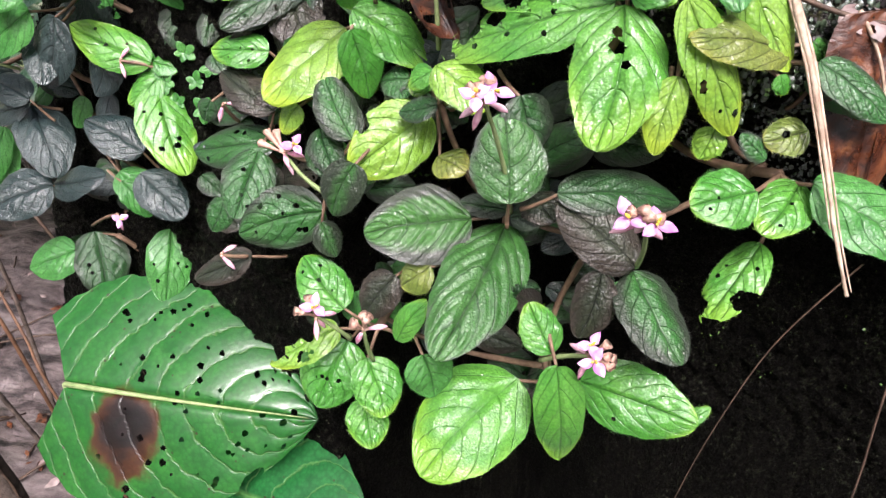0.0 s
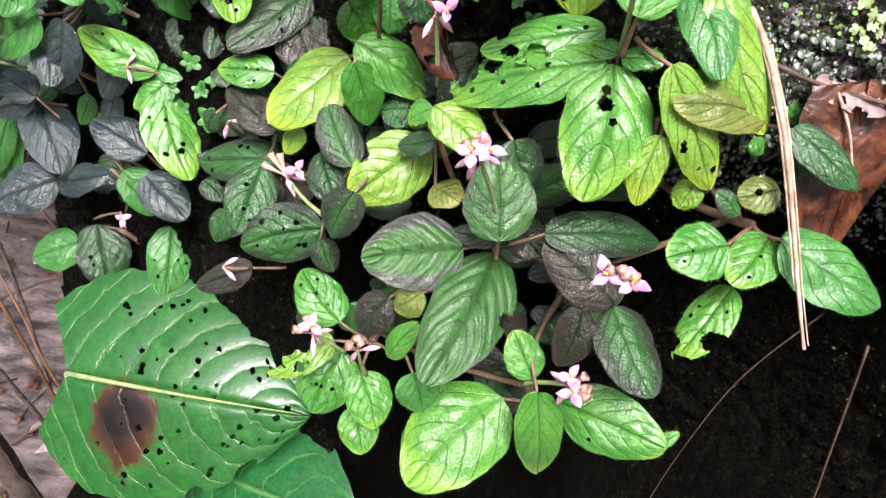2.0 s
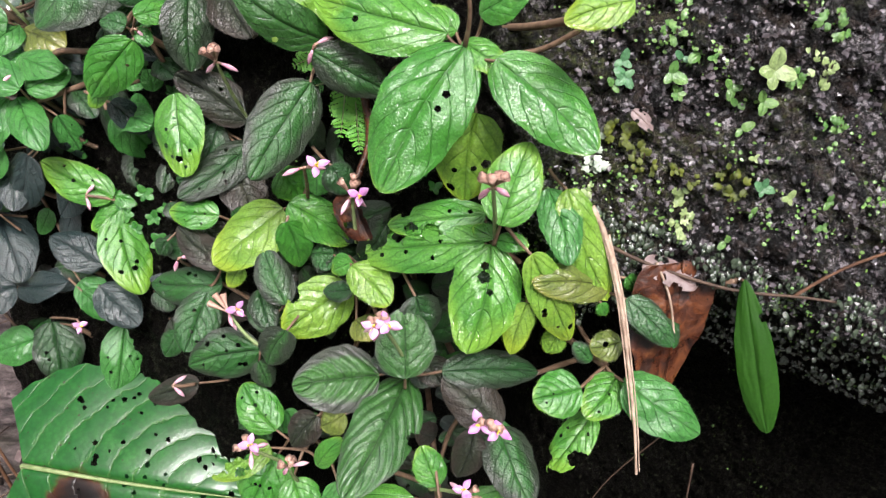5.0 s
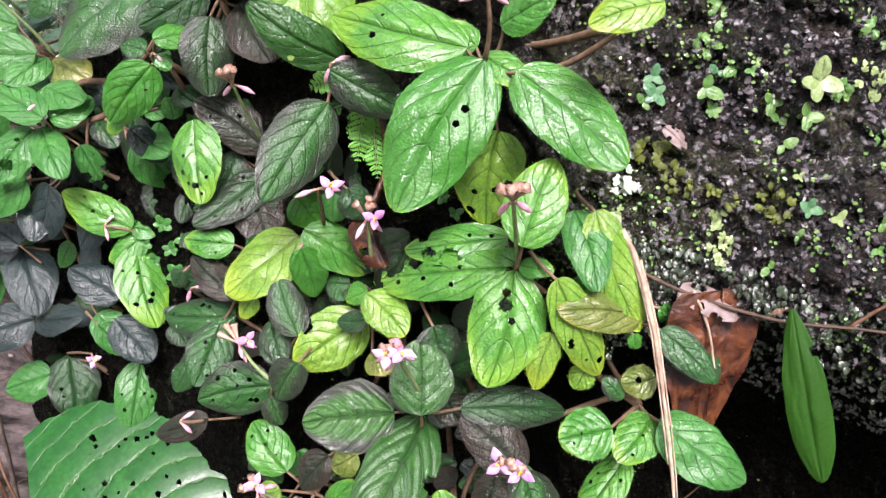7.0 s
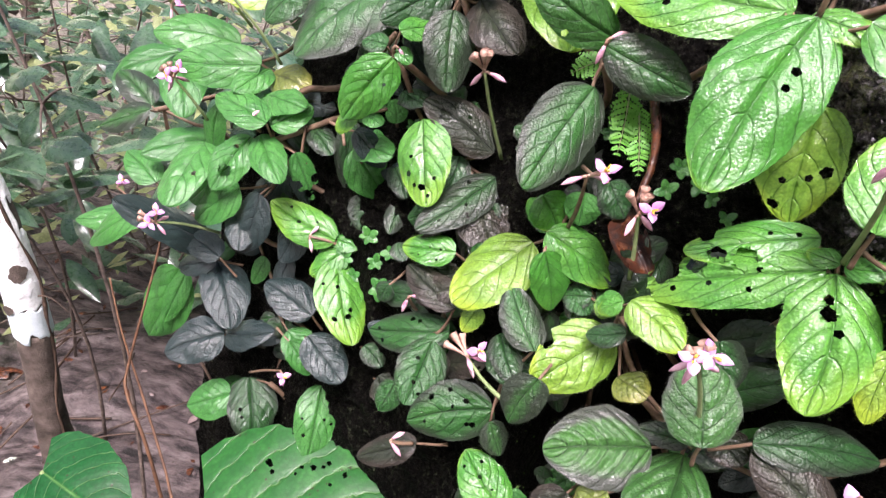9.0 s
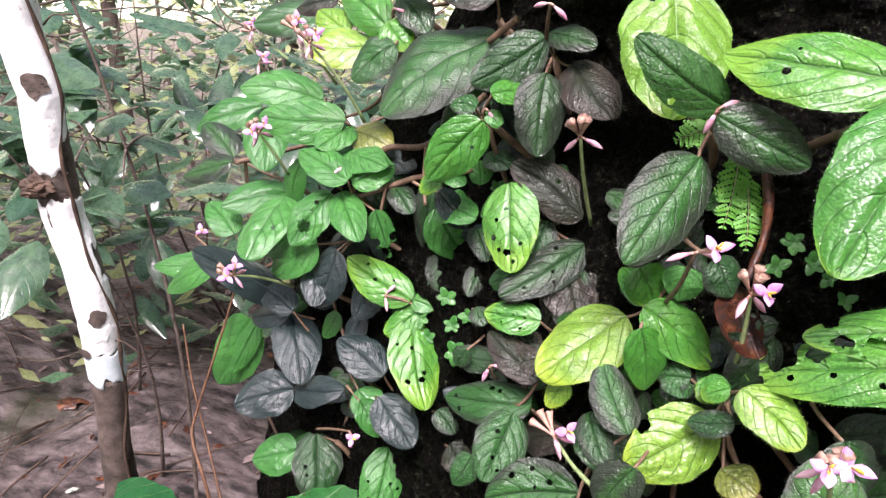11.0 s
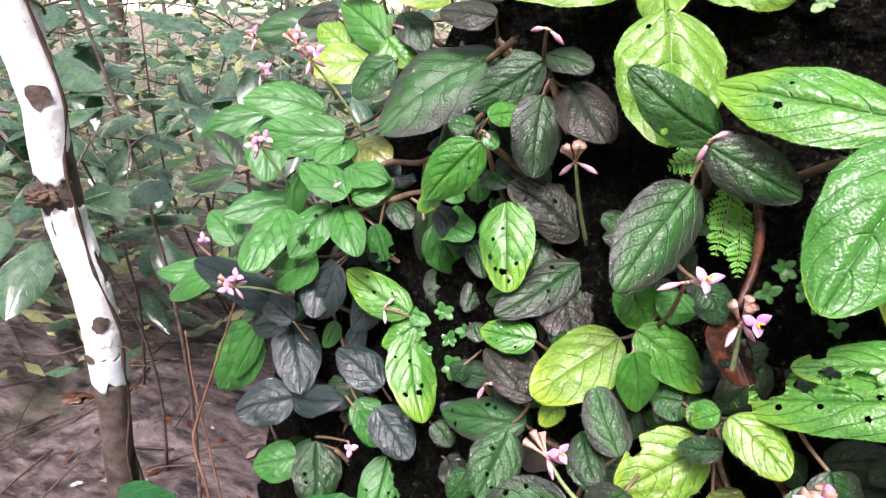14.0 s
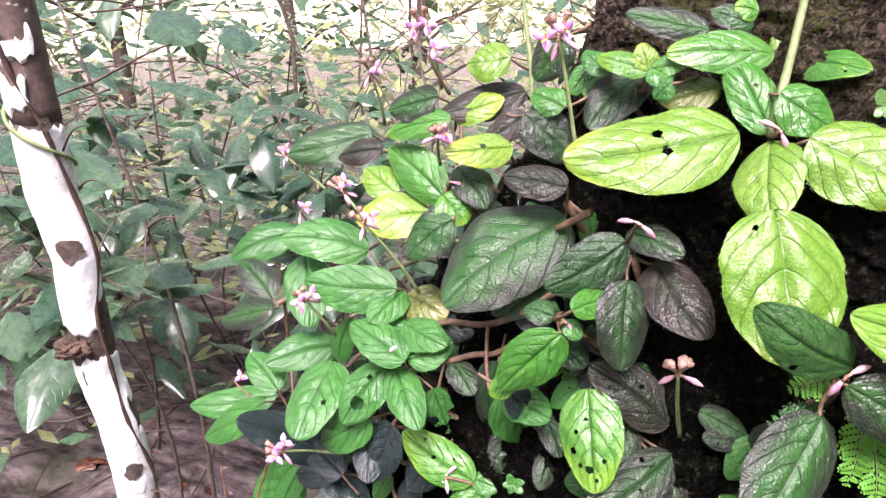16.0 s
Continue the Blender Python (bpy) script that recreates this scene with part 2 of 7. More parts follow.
    # Near-black tone behind herbs and under the overhang: dark soil plus painted shade.
    shaded_humus = ramp(nodes, links, mid, (0.45, (0.0012, 0.001, 0.0008)), (0.57, (0.006, 0.005, 0.004)), (0.63, (0.05, 0.06, 0.035)))
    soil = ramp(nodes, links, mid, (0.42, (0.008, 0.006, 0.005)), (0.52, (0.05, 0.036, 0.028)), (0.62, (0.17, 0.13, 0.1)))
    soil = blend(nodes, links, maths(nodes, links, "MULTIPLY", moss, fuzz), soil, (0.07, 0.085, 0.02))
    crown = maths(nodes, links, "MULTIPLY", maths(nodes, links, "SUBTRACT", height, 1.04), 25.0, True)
    low = blend(nodes, links, crown, shaded_humus, soil)
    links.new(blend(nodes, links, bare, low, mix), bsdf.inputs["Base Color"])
    links.new(ramp(nodes, links, mid, (0.4, (0.95,) * 3), (0.52, (0.5,) * 3), (0.6, (0.2,) * 3)), bsdf.inputs["Roughness"])
    links.new(maths(nodes, links, "ADD", maths(nodes, links, "MULTIPLY", bare, 0.3), 0.05), bsdf.inputs["Specular IOR Level"])
    n0 = relief(nodes, links, maths(nodes, links, "SUBTRACT", chip.outputs[0], chips.outputs["Distance"]), 0.7, 0.003)
    n1 = relief(nodes, links, crest, 1.0, 0.01, n0)
    grit = maths(nodes, links, "SUBTRACT", grain(nodes, links, 600.0, 5, 0.7), cells(nodes, links, 520.0))
    n2 = relief(nodes, links, grit, 1.0, 0.0022, n1)
    links.new(n2, bsdf.inputs["Normal"])
    links.new(maths(nodes, links, "MULTIPLY", ramp(nodes, links, lumps, (0.44, (0, 0, 0)), (0.56, (1, 1, 1))), bare), bsdf.inputs["Coat Weight"])
    bsdf.inputs["Coat Roughness"].default_value = 0.16
    links.new(n2, bsdf.inputs["Coat Normal"])
    return mat


def ground_material():
    mat, nodes, links, bsdf = material("brown_forest_rock")
    tex = nodes.new("ShaderNodeTexCoord")
    stretch = nodes.new("ShaderNodeMapping")
    stretch.inputs["Rotation"].default_value = (0, 0, radians(12))
    stretch.inputs["Scale"].default_value = (1.0, 2.8, 1.0)
    links.new(tex.outputs["Object"], stretch.inputs[0])
    n = nodes.new("ShaderNodeTexNoise")
    n.inputs["Scale"].default_value, n.inputs["Detail"].default_value, n.inputs["Roughness"].default_value = 8.0, 9, 0.72
    links.new(stretch.outputs[0], n.inputs["Vector"])
    soil = ramp(nodes, links, n.outputs["Fac"], (0.38, (0.01, 0.007, 0.006)), (0.46, (0.09, 0.066, 0.064)), (0.55, (0.2, 0.155, 0.15)), (0.66, (0.34, 0.28, 0.27)))
    green = ramp(nodes, links, grain(nodes, links, 2.1, 5), (0.56, (0, 0, 0)), (0.7, (1, 1, 1)))
    links.new(blend(nodes, links, maths(nodes, links, "MULTIPLY", green, 0.55), soil, (0.07, 0.085, 0.03)), bsdf.inputs["Base Color"])
    bsdf.inputs["Roughness"].default_value = 0.6
    n1 = relief(nodes, links, n.outputs["Fac"], 1.0, 0.09)
    links.new(relief(nodes, links, grain(nodes, links, 45.0, 6, 0.75), 1.0, 0.018, n1), bsdf.inputs["Normal"])
    return mat


def bark_material(name="white_flaking_bark", bare=0.6):
    mat, nodes, links, bsdf = material(name)
    patch = grain(nodes, links, 13.0, 4, 0.55, 0.9)
    fine = grain(nodes, links, 110.0, 5, 0.65)
    white = ramp(nodes, links, grain(nodes, links, 240.0, 6, 0.7), (0.31, (0.36, 0.33, 0.3)), (0.38, (0.74, 0.73, 0.71)), (0.6, (0.9, 0.9, 0.89)))
    brown = ramp(nodes, links, fine, (0.3, (0.05, 0.03, 0.025)), (0.7, (0.17, 0.12, 0.1)))
    links.new(blend(nodes, links, ramp(nodes, links, patch, (bare, (0, 0, 0)), (bare + 0.015, (1, 1, 1))), white, brown), bsdf.inputs["Base Color"])
    bsdf.inputs["Roughness"].default_value = 0.7
    links.new(relief(nodes, links, fine, 0.4, 0.002), bsdf.inputs["Normal"])
    return mat


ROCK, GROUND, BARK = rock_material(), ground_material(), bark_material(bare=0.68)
BARE_BARK = bark_material("brown_bark_with_white_flakes", 0.36)
BLUE_BARK = plain("clean_bluish_white_bark", (0.62, 0.7, 0.72), (0.8, 0.86, 0.88), 90.0, 0.7, 0.4, 0.001)
BROWN_BARK = plain("brown_bark", (0.045, 0.032, 0.024), (0.16, 0.12, 0.1), 60.0, 0.8, 0.7, 0.003)
STEM = plain("hairy_pink_stem", (0.1, 0.056, 0.036), (0.22, 0.14, 0.09), 160.0, 0.6)
GREEN_STEM = plain("pale_green_stalk", (0.14, 0.2, 0.07), (0.26, 0.31, 0.14), 160.0, 0.55)
PETAL = plain("pink_petal", (0.48, 0.15, 0.46), (0.7, 0.42, 0.66), 170.0, 0.5, 0.15, 0.0003)
PALE_PETAL = plain("pale_pink_bud", (0.48, 0.17, 0.27), (0.74, 0.5, 0.56), 170.0, 0.55, 0.2, 0.0003)
CALYX = plain("tan_calyx", (0.3, 0.15, 0.11), (0.58, 0.38, 0.3), 200.0, 0.6)
STAMEN = plain("yellow_anther", (0.7, 0.5, 0.05), (0.85, 0.68, 0.1), 200.0, 0.5)
STRAW = plain("dry_straw", (0.2, 0.13, 0.09), (0.5, 0.38, 0.29), 120.0, 0.65, 0.5)
TWIG = plain("brown_twig", (0.03, 0.018, 0.012), (0.1, 0.06, 0.04), 90.0, 0.7, 0.5)
ORANGE_TWIG = plain("orange_twig", (0.07, 0.032, 0.018), (0.17, 0.085, 0.045), 90.0, 0.65, 0.5)


def dead_material():
    """Wet red-brown dead leaf: dark rotted blotches, orange patches, black specks and a faint net of veins."""
    mat, nodes, links, bsdf = material("wet_dead_leaf")
    big = grain(nodes, links, 70.0, 5, 0.62, 0.7)
    tone = ramp(nodes, links, big, (0.38, (0.008, 0.003, 0.002)), (0.48, (0.045, 0.012, 0.005)), (0.58, (0.11, 0.034, 0.012)), (0.7, (0.2, 0.075, 0.024)))
    specks = ramp(nodes, links, cells(nodes, links, 420.0), (0.16, (1, 1, 1)), (0.24, (0, 0, 0)))
    rare = ramp(nodes, links, grain(nodes, links, 130.0, 3), (0.48, (0, 0, 0)), (0.56, (1, 1, 1)))
    tone = blend(nodes, links, maths(nodes, links, "MULTIPLY", specks, rare), tone, (0.006, 0.003, 0.002))
    links.new(tone, bsdf.inputs["Base Color"])
    links.new(ramp(nodes, links, grain(nodes, links, 160.0, 3), (0.4, (0.25,) * 3), (0.65, (0.6,) * 3)), bsdf.inputs["Roughness"])
    n1 = relief(nodes, links, big, 0.7, 0.002)
    links.new(relief(nodes, links, grain(nodes, links, 500.0, 5, 0.7), 0.6, 0.0006, n1), bsdf.inputs["Normal"])
    return mat


DEAD = dead_material()
PALE_DEAD = plain("pale_dead_leaf", (0.12, 0.08, 0.075), (0.25, 0.19, 0.18), 60.0, 0.5, 0.4)
SEED = leaf_material("seedling_leaf", (0.1, 0.25, 0.055), (0.18, 0.34, 0.08), (0.1, 0.24, 0.055), 0.28)
CREEP = leaf_material("creeper_leaf", (0.04, 0.2, 0.03), (0.075, 0.27, 0.045), (0.04, 0.18, 0.03), 0.3)
PALE_SEED = leaf_material("pale_seedling_leaf", (0.3, 0.42, 0.15), (0.4, 0.5, 0.22), (0.3, 0.42, 0.15), 0.25)
OLIVE = plain("olive_moss_leaf", (0.035, 0.05, 0.006), (0.11, 0.13, 0.012), 140.0, 0.55)
BLUE_SEED = leaf_material("blue_green_seedling_leaf", (0.08, 0.24, 0.1), (0.15, 0.33, 0.15), (0.08, 0.22, 0.09), 0.28)
LICHEN = plain("white_lichen", (0.34, 0.42, 0.32), (0.6, 0.66, 0.56), 150.0, 0.7, 0.5)
CRUMB = plain("weathered_grey_stone", (0.012, 0.009, 0.009), (0.21, 0.18, 0.2), 45.0, 0.3, 0.6, 0.001, specular=0.7)
SCALES = plain("wet_liverwort", (0.006, 0.01, 0.005), (0.052, 0.074, 0.045), 190.0, 0.22, 0.3, specular=0.7)
FERN = plain("vivid_green_fern", (0.06, 0.23, 0.018), (0.12, 0.34, 0.035), 150.0, 0.5, 0.2, 0.0003)
MOSS = plain("moss_leaf", (0.06, 0.12, 0.02), (0.14, 0.24, 0.05), 120.0, 0.6)


# ---- builders ----
def mesh_part(name, verts, faces, mat, parent=None, label="", uvs=None, smooth=True):
    me = bpy.data.meshes.new(name)
    me.from_pydata([tuple(v) for v in verts], [], faces)
    if uvs is not None:
        layer = me.uv_layers.new(name="map")
        loops = np.empty(len(me.loops), dtype=np.int32)
        me.loops.foreach_get("vertex_index", loops)
        layer.data.foreach_set("uv", np.asarray(uvs, dtype=np.float32)[loops].ravel())
    if smooth:
        me.polygons.foreach_set("use_smooth", [True] * len(me.polygons))
    me.materials.append(mat)
    ob = new(name, me)
    ob.parent = parent
    if label:
        tagged(ob, label)
    return ob


def root(name, place, label, category, group="", kind=""):
    ob = new(name)
    ob.location, ob.empty_display_size = place, 0.01
    ob["base"] = list(place)
    return tagged(ob, label, category, group, kind)


def tube_arrays(points, radii, sides=7, wobble=0.0):
    """A tapered tube along points, closed at both ends."""
    points = [Vector(p) for p in points]
    verts, faces = [], []
    ahead = (points[-1] - points[0]).normalized()
    ref = Vector((0, 0, 1)) if abs(ahead.z) < 0.9 else Vector((1, 0, 0))
    for i, p in enumerate(points):
        d = (points[min(i + 1, len(points) - 1)] - points[max(i - 1, 0)]).normalized()
        a = d.cross(ref).normalized()
        b = d.cross(a)
        for k in range(sides):
            turn = 2 * math.pi * k / sides
            r = radii[i] * (1 + (random.uniform(-wobble, wobble) if wobble else 0))
            verts.append(p + (a * math.cos(turn) + b * math.sin(turn)) * r)
    for i in range(len(points) - 1):
        for k in range(sides):
            k2 = (k + 1) % sides
            faces.append((i * sides + k, i * sides + k2, (i + 1) * sides + k2, (i + 1) * sides + k))
    faces.append(tuple(range(sides - 1, -1, -1)))
    faces.append(tuple(range((len(points) - 1) * sides, len(points) * sides)))
    return verts, faces


def arc(a, b, lift, steps=7):
    """Points from a to b on a bow that is lifted by a vector at its middle."""
    a, b, lift = Vector(a), Vector(b), Vector(lift)
    return [a.lerp(b, k / steps) + lift * math.sin(math.pi * k / steps) for k in range(steps + 1)]


def leaf_arrays(base, tip, width, normal, holes=0, ragged=0.0, bend=0.06, cup=0.1, ribs=5.2, slant=0.42, quilt=0.04,
                shape=(0.8, 0.54), nu=26, nv=60, hairs=True, seed=0, notch=0.0, twist=0.0):
    """Vertices, faces and map of one leaf: quilted between its veins, drooping at the margin, holed and fringed with hairs."""
    rnd = random.Random(seed)
    base, tip, normal = Vector(base), Vector(tip), Vector(normal).normalized()
    axis = tip - base
    length = axis.length
    axis = axis / length
    normal = (normal - axis * normal.dot(axis)).normalized()
    side = axis.cross(normal)
    sway = rnd.uniform(-0.05, 0.05)
    if isinstance(holes, int):
        holes = [(rnd.uniform(-0.75, 0.75), rnd.uniform(0.25, 0.85), rnd.uniform(0.014, 0.032)) for _ in range(holes)]
    if ragged:
        holes = list(holes) + [(rnd.choice((-1, 1)) * rnd.uniform(0.55, 1.05), rnd.uniform(0.2, 1.0), rnd.uniform(0.05, 0.05 + 0.28 * ragged)) for _ in range(int(4 + ragged * 14))]
    ratio = width / length * 0.5
    if holes and nu == 26 and hairs:
        nu, nv = 50, 90
    verts, uvs = [], []
    wave_a, wave_b = rnd.uniform(0, 6.28), rnd.uniform(0, 6.28)

    def half(v):
        if notch:
            return max(0.0, math.sin(math.pi * (0.13 + 0.87 * min(1.0, v)) ** 0.72)) ** 0.72 * (1 + 0.012 * math.sin(v * 60))
        w = max(0.0, math.sin(math.pi * min(1.0, v) ** shape[0])) ** shape[1]
        return w * (1 + 0.014 * abs(math.sin(v * 62 + wave_b)) + 0.016 * math.sin(v * 17 + wave_a) + 0.012 * math.sin(v * 29 + wave_b))

    def place(u, v):
        hw = half(v)
        wave = ((v - slant * abs(u) ** 1.5) * ribs) % 1.0
        swell = math.sin(math.pi * wave) ** 0.7 * (1 - abs(u) ** 4) * min(1, abs(u) * 9)
        h = bend * length * math.sin(math.pi * v) - cup * width * u * u * hw
        h += quilt * 0.35 * width * swell * hw - 0.04 * width * math.exp(-((u / 0.1) ** 2)) * hw
        h += 0.03 * width * u * u * math.sin(v * 9 + wave_a + 2 * u) + 0.02 * length * math.sin(v * 4 + wave_b) * v
        h += twist * width * u * v + 0.045 * width * hw * noise.noise(Vector((u * 1.6 + seed, v * 3.4, seed * 0.37))) + 0.018 * width * hw * noise.noise(Vector((u * 5 + seed, v * 9, 4.0)))
        back = notch * length * math.sin(min(1.0, abs(u)) * 2.5) * max(0.0, 1 - v * 2.4) ** 1.5
        return base + axis * (length * v - back) + side * (u * hw * width * 0.5 + sway * length * math.sin(math.pi * v)) + normal * h

    coords = []
    for j in range(nv + 1):
        v = j / nv
        v = v + 0.04 * math.sin(2 * math.pi * v) * -0.5
        for i in range(nu + 1):
            coords.append([i / nu * 2 - 1, v])
    keep = set()
    for j in range(nv):
        for i in range(nu):
            keep.add((i, j))
    for hu, hv, hr in holes:
        hw = max(0.2, half(hv))
        for j in range(nv):
            for i in range(nu):
                a = coords[j * (nu + 1) + i]
                b = coords[(j + 1) * (nu + 1) + i + 1]
                du, dv = ((a[0] + b[0]) / 2 - hu) * ratio * hw, (a[1] + b[1]) / 2 - hv
                if du * du + dv * dv < hr * hr:
                    keep.discard((i, j))
        for c in coords:
            du, dv = (c[0] - hu) * ratio * hw, c[1] - hv
            d = math.hypot(du, dv)
            if 1e-5 < d < hr * 1.35 and d > hr * 0.55 and abs(c[0]) < 0.999:
                k = hr * (1 + 0.12 * math.sin(5 * math.atan2(dv, du) + hu * 9)) / d
                c[0], c[1] = max(-1, min(1, hu + du * k / (ratio * hw))), max(0, min(1, hv + dv * k))
    for u, v in coords:
        verts.append(place(u, v))
        uvs.append(((u + 1) / 2, v))
    faces = [(j * (nu + 1) + i, j * (nu + 1) + i + 1, (j + 1) * (nu + 1) + i + 1, (j + 1) * (nu + 1) + i) for i, j in sorted(keep)]
    if hairs:
        for s in (-1, 1):
            for n in range(96):
                v = 0.03 + 0.95 * (n + rnd.random()) / 96
                if any(math.hypot((s - hu) * ratio * half(hv), v - hv) < hr * 1.3 for hu, hv, hr in holes):
                    continue
                root_ = place(s, v)
                reach = side * s * rnd.uniform(0.0004, 0.0012) + axis * rnd.uniform(-0.0002, 0.0009) + normal * rnd.uniform(-0.0004, 0.0006)
                k = len(verts)
                verts += [root_ - axis * 0.000045, root_ + axis * 0.000045, root_ + reach]
                uvs += [((s + 1) / 2, v)] * 3
                faces.append((k, k + 1, k + 2))
    return verts, faces, uvs


COUNT, HERBS = [0], []


def plant(place, label):
    HERBS.append(root("herb", place, label, "plant", "herbs on the bank"))
    return HERBS[-1]


def leaf(p, mat, base, tip, width, normal, holes=0, ragged=0.0, label="", stalk=True, **more):
    """One leaf of a herb, with its petiole, in world places."""
    COUNT[0] += 1
    hub = Vector(p["base"])
    v, f, uv = leaf_arrays(Vector(base) - hub, Vector(tip) - hub, width, normal, holes, ragged, seed=COUNT[0], **more)
    ob = mesh_part("leaf", v, f, mat, p, label, uv)
    if stalk:
        b = Vector(base) - hub
        inward = (Vector(tip) - Vector(base)).normalized()
        end = b + inward * 0.001 - Vector(normal) * 0.0012
        start = Vector((0, 0, 0)) if b.length < 0.03 else b - inward * 0.008 - Vector(normal) * 0.02
        pv, pf = tube_arrays(arc(start, end, Vector(normal) * -0.003, 6), [0.0011 - 0.00006 * k for k in range(7)], 6)
        mesh_part("petiole", pv, pf, STEM, p)
    return ob


# ---- the rock bank ----
RIDGE_X = (-0.6, -0.45, -0.39, -0.36, -0.32, -0.28, -0.22, -0.18, -0.15, -0.12, -0.06, 0.06, 0.15, 0.5, 1.5, 2.6)
RIDGE_Z = (-0.5, 0.2, 0.45, 0.58, 0.74, 0.83, 0.92, 0.985, 1.035, 1.12, 1.2, 1.35, 1.45, 1.7, 1.95, 1.7)


def bank_y(x, z):
    """The rock face behind the herbs: it leans back, and falls away beyond its ridge."""
    c = min(max(x, -0.6), 0.6)
    d = z - 0.9
    dd = min(max(d, -0.35), 0.5)
    y = 0.27 - 0.597 * c + 0.454 * dd + 0.237 * c * c + 0.166 * c * dd + 0.43 * dd * dd + 0.034
    y += (d - dd) * (0.5 if d > 0 else 0.12) - 0.3 * (x - c)
    y += (1.9 - 0.55 * min(1.0, max(0.0, (x - 0.12) * 20))) * min(0.2, max(0.0, 0.86 + 0.062 * min(1.0, max(0.0, x * 10 - 0.8)) - z)) * min(1.0, max(0.0, (x + 0.06) * 8))
    y += 0.018 * min(1.0, max(0.0, (0.1 - x) * 25))
    over = z - float(np.interp(x, RIDGE_X, RIDGE_Z))
    if over > 0:
        y += 4.0 * over
    return y


def rock_y(x, z):
    """The rock's rough face."""
    q = Vector((x, z, 0.3))
    return bank_y(x, z) + 0.014 * noise.fractal(q * 9, 1.0, 2.1, 3) + 0.014 * noise.turbulence(q * 38, 4, True) - 0.006 + (0.006 * noise.fractal(q * 120, 0.7, 2.2, 3) + 0.007 * (noise.turbulence(q * 150, 3, True) - 0.4)) * (1 if 0.05 < x < 0.4 else 0.4)


def bank():
    xs = np.concatenate([np.linspace(-0.8, -0.45, 16)[:-1], np.linspace(-0.45, 0.06, 190)[:-1], np.linspace(0.06, 0.4, 230), np.linspace(0.4, 2.6, 40)[1:]])
    zs = np.concatenate([np.linspace(-0.75, 0.55, 40)[:-1], np.linspace(0.55, 0.84, 110)[:-1], np.linspace(0.84, 1.18, 230)[:-1], np.linspace(1.18, 1.3, 40), np.linspace(1.3, 3.2, 40)[1:]])
    verts, faces = [], []
    for z in zs:
        for x in xs:
            top = float(np.interp(x, RIDGE_X, RIDGE_Z))
            over = z - top
            if over > 0:
                q = Vector((x, z, 0.9))
                verts.append((x, rock_y(x, top) + 2.0 * over, top + 0.012 * (1 - math.exp(-over / 0.02)) - 0.8 * over + 0.02 * noise.fractal(q * 25, 1.0, 2.1, 3) + 0.014 * noise.turbulence(q * 60, 3, True)))
            else:
                verts.append((x, rock_y(x, z), z))
    n = len(xs)
    for j in range(len(zs) - 1):
        for i in range(n - 1):
            faces.append((j * n + i, j * n + i + 1, (j + 1) * n + i + 1, (j + 1) * n + i))
    m = len(zs)
    rim = [j * n for j in range(m)] + [(m - 1) * n + i for i in range(1, n)] + [j * n + n - 1 for j in range(m - 2, -1, -1)]
    low = len(verts)
    verts += [(verts[k][0], verts[k][1] + 0.02, -0.8) for k in rim]
    faces += [(rim[k], rim[k + 1], low + k + 1, low + k) for k in range(len(rim) - 1)]
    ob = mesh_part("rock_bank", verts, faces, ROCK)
    tagged(ob, "wet black mossy rock bank, rough and steep", "rock", kind="structure")


def floor_z(x, y):
    """Height of the forest floor, which falls away beyond the shrubs."""
    q = Vector((x, y, 0))
    near = 1 / (1 + (math.hypot(x, y) / 8) ** 2)
    z = -0.62 + near * (0.06 * noise.fractal(q * 1.3, 1.0, 2.0, 4) + 0.05 * noise.turbulence(q * 3, 4, True) + 0.02 * noise.turbulence(q * 11, 3, True) * (1 if math.hypot(x + 1.2, y - 1.2) < 3 else 0))
    ledge = 4.0 * noise.fractal(Vector((x * 0.9 + y * 0.2, y * 2.2 - x * 0.5, 7.0)), 1.0, 2.1, 3)
    z += near * 0.035 * (math.floor(ledge) + min(1.0, 6.0 * (ledge - math.floor(ledge))))
    z -= 0.4 * min(6.0, max(0.0, 0.8 * y - 0.5 * x - 3.4))
    return z


def ground():
    xs = np.sinh(np.linspace(-5.2, 5.2, 190)) * 0.8 - 1.2
    ys = np.sinh(np.linspace(-5.0, 5.2, 190)) * 0.8 + 1.2
    verts, faces = [], []
    for y in ys:
        for x in xs:
            z = floor_z(x, y)
            verts.append((x, y, z))
    n = len(xs)
    for j in range(len(ys) - 1):
        for i in range(n - 1):
            faces.append((j * n + i, j * n + i + 1, (j + 1) * n + i + 1, (j + 1) * n + i))
    ob = mesh_part("ground", verts, faces, GROUND)
    tagged(ob, "damp brown rocky forest floor with thin moss", "ground", kind="structure")


bank()
ground()


# ---- the herbs on the bank ----

p = plant((-0.173, 0.395, 0.805), "upright herb shoot with bright green holed leaves")
leaf(p, G, (-0.178, 0.386, 0.817), (-0.23, 0.402, 0.833), 0.028, (-0.01, -0.72, 0.70), holes=3)
leaf(p, G, (-0.177, 0.386, 0.803), (-0.156, 0.345, 0.76), 0.036, (0.45, -0.51, 0.73), holes=5)
leaf(p, G, (-0.174, 0.385, 0.808), (-0.194, 0.375, 0.793), 0.020, (-0.06, -0.77, 0.63))
leaf(p, G, (-0.179, 0.389, 0.816), (-0.162, 0.388, 0.812), 0.015, (0.12, -0.51, 0.85))
leaf(p, K, (-0.156, 0.394, 0.798), (-0.158, 0.387, 0.784), 0.014, (0.07, -0.89, 0.45))
leaf(p, K, (-0.172, 0.395, 0.811), (-0.193, 0.389, 0.799), 0.018, (-0.24, -0.63, 0.74))

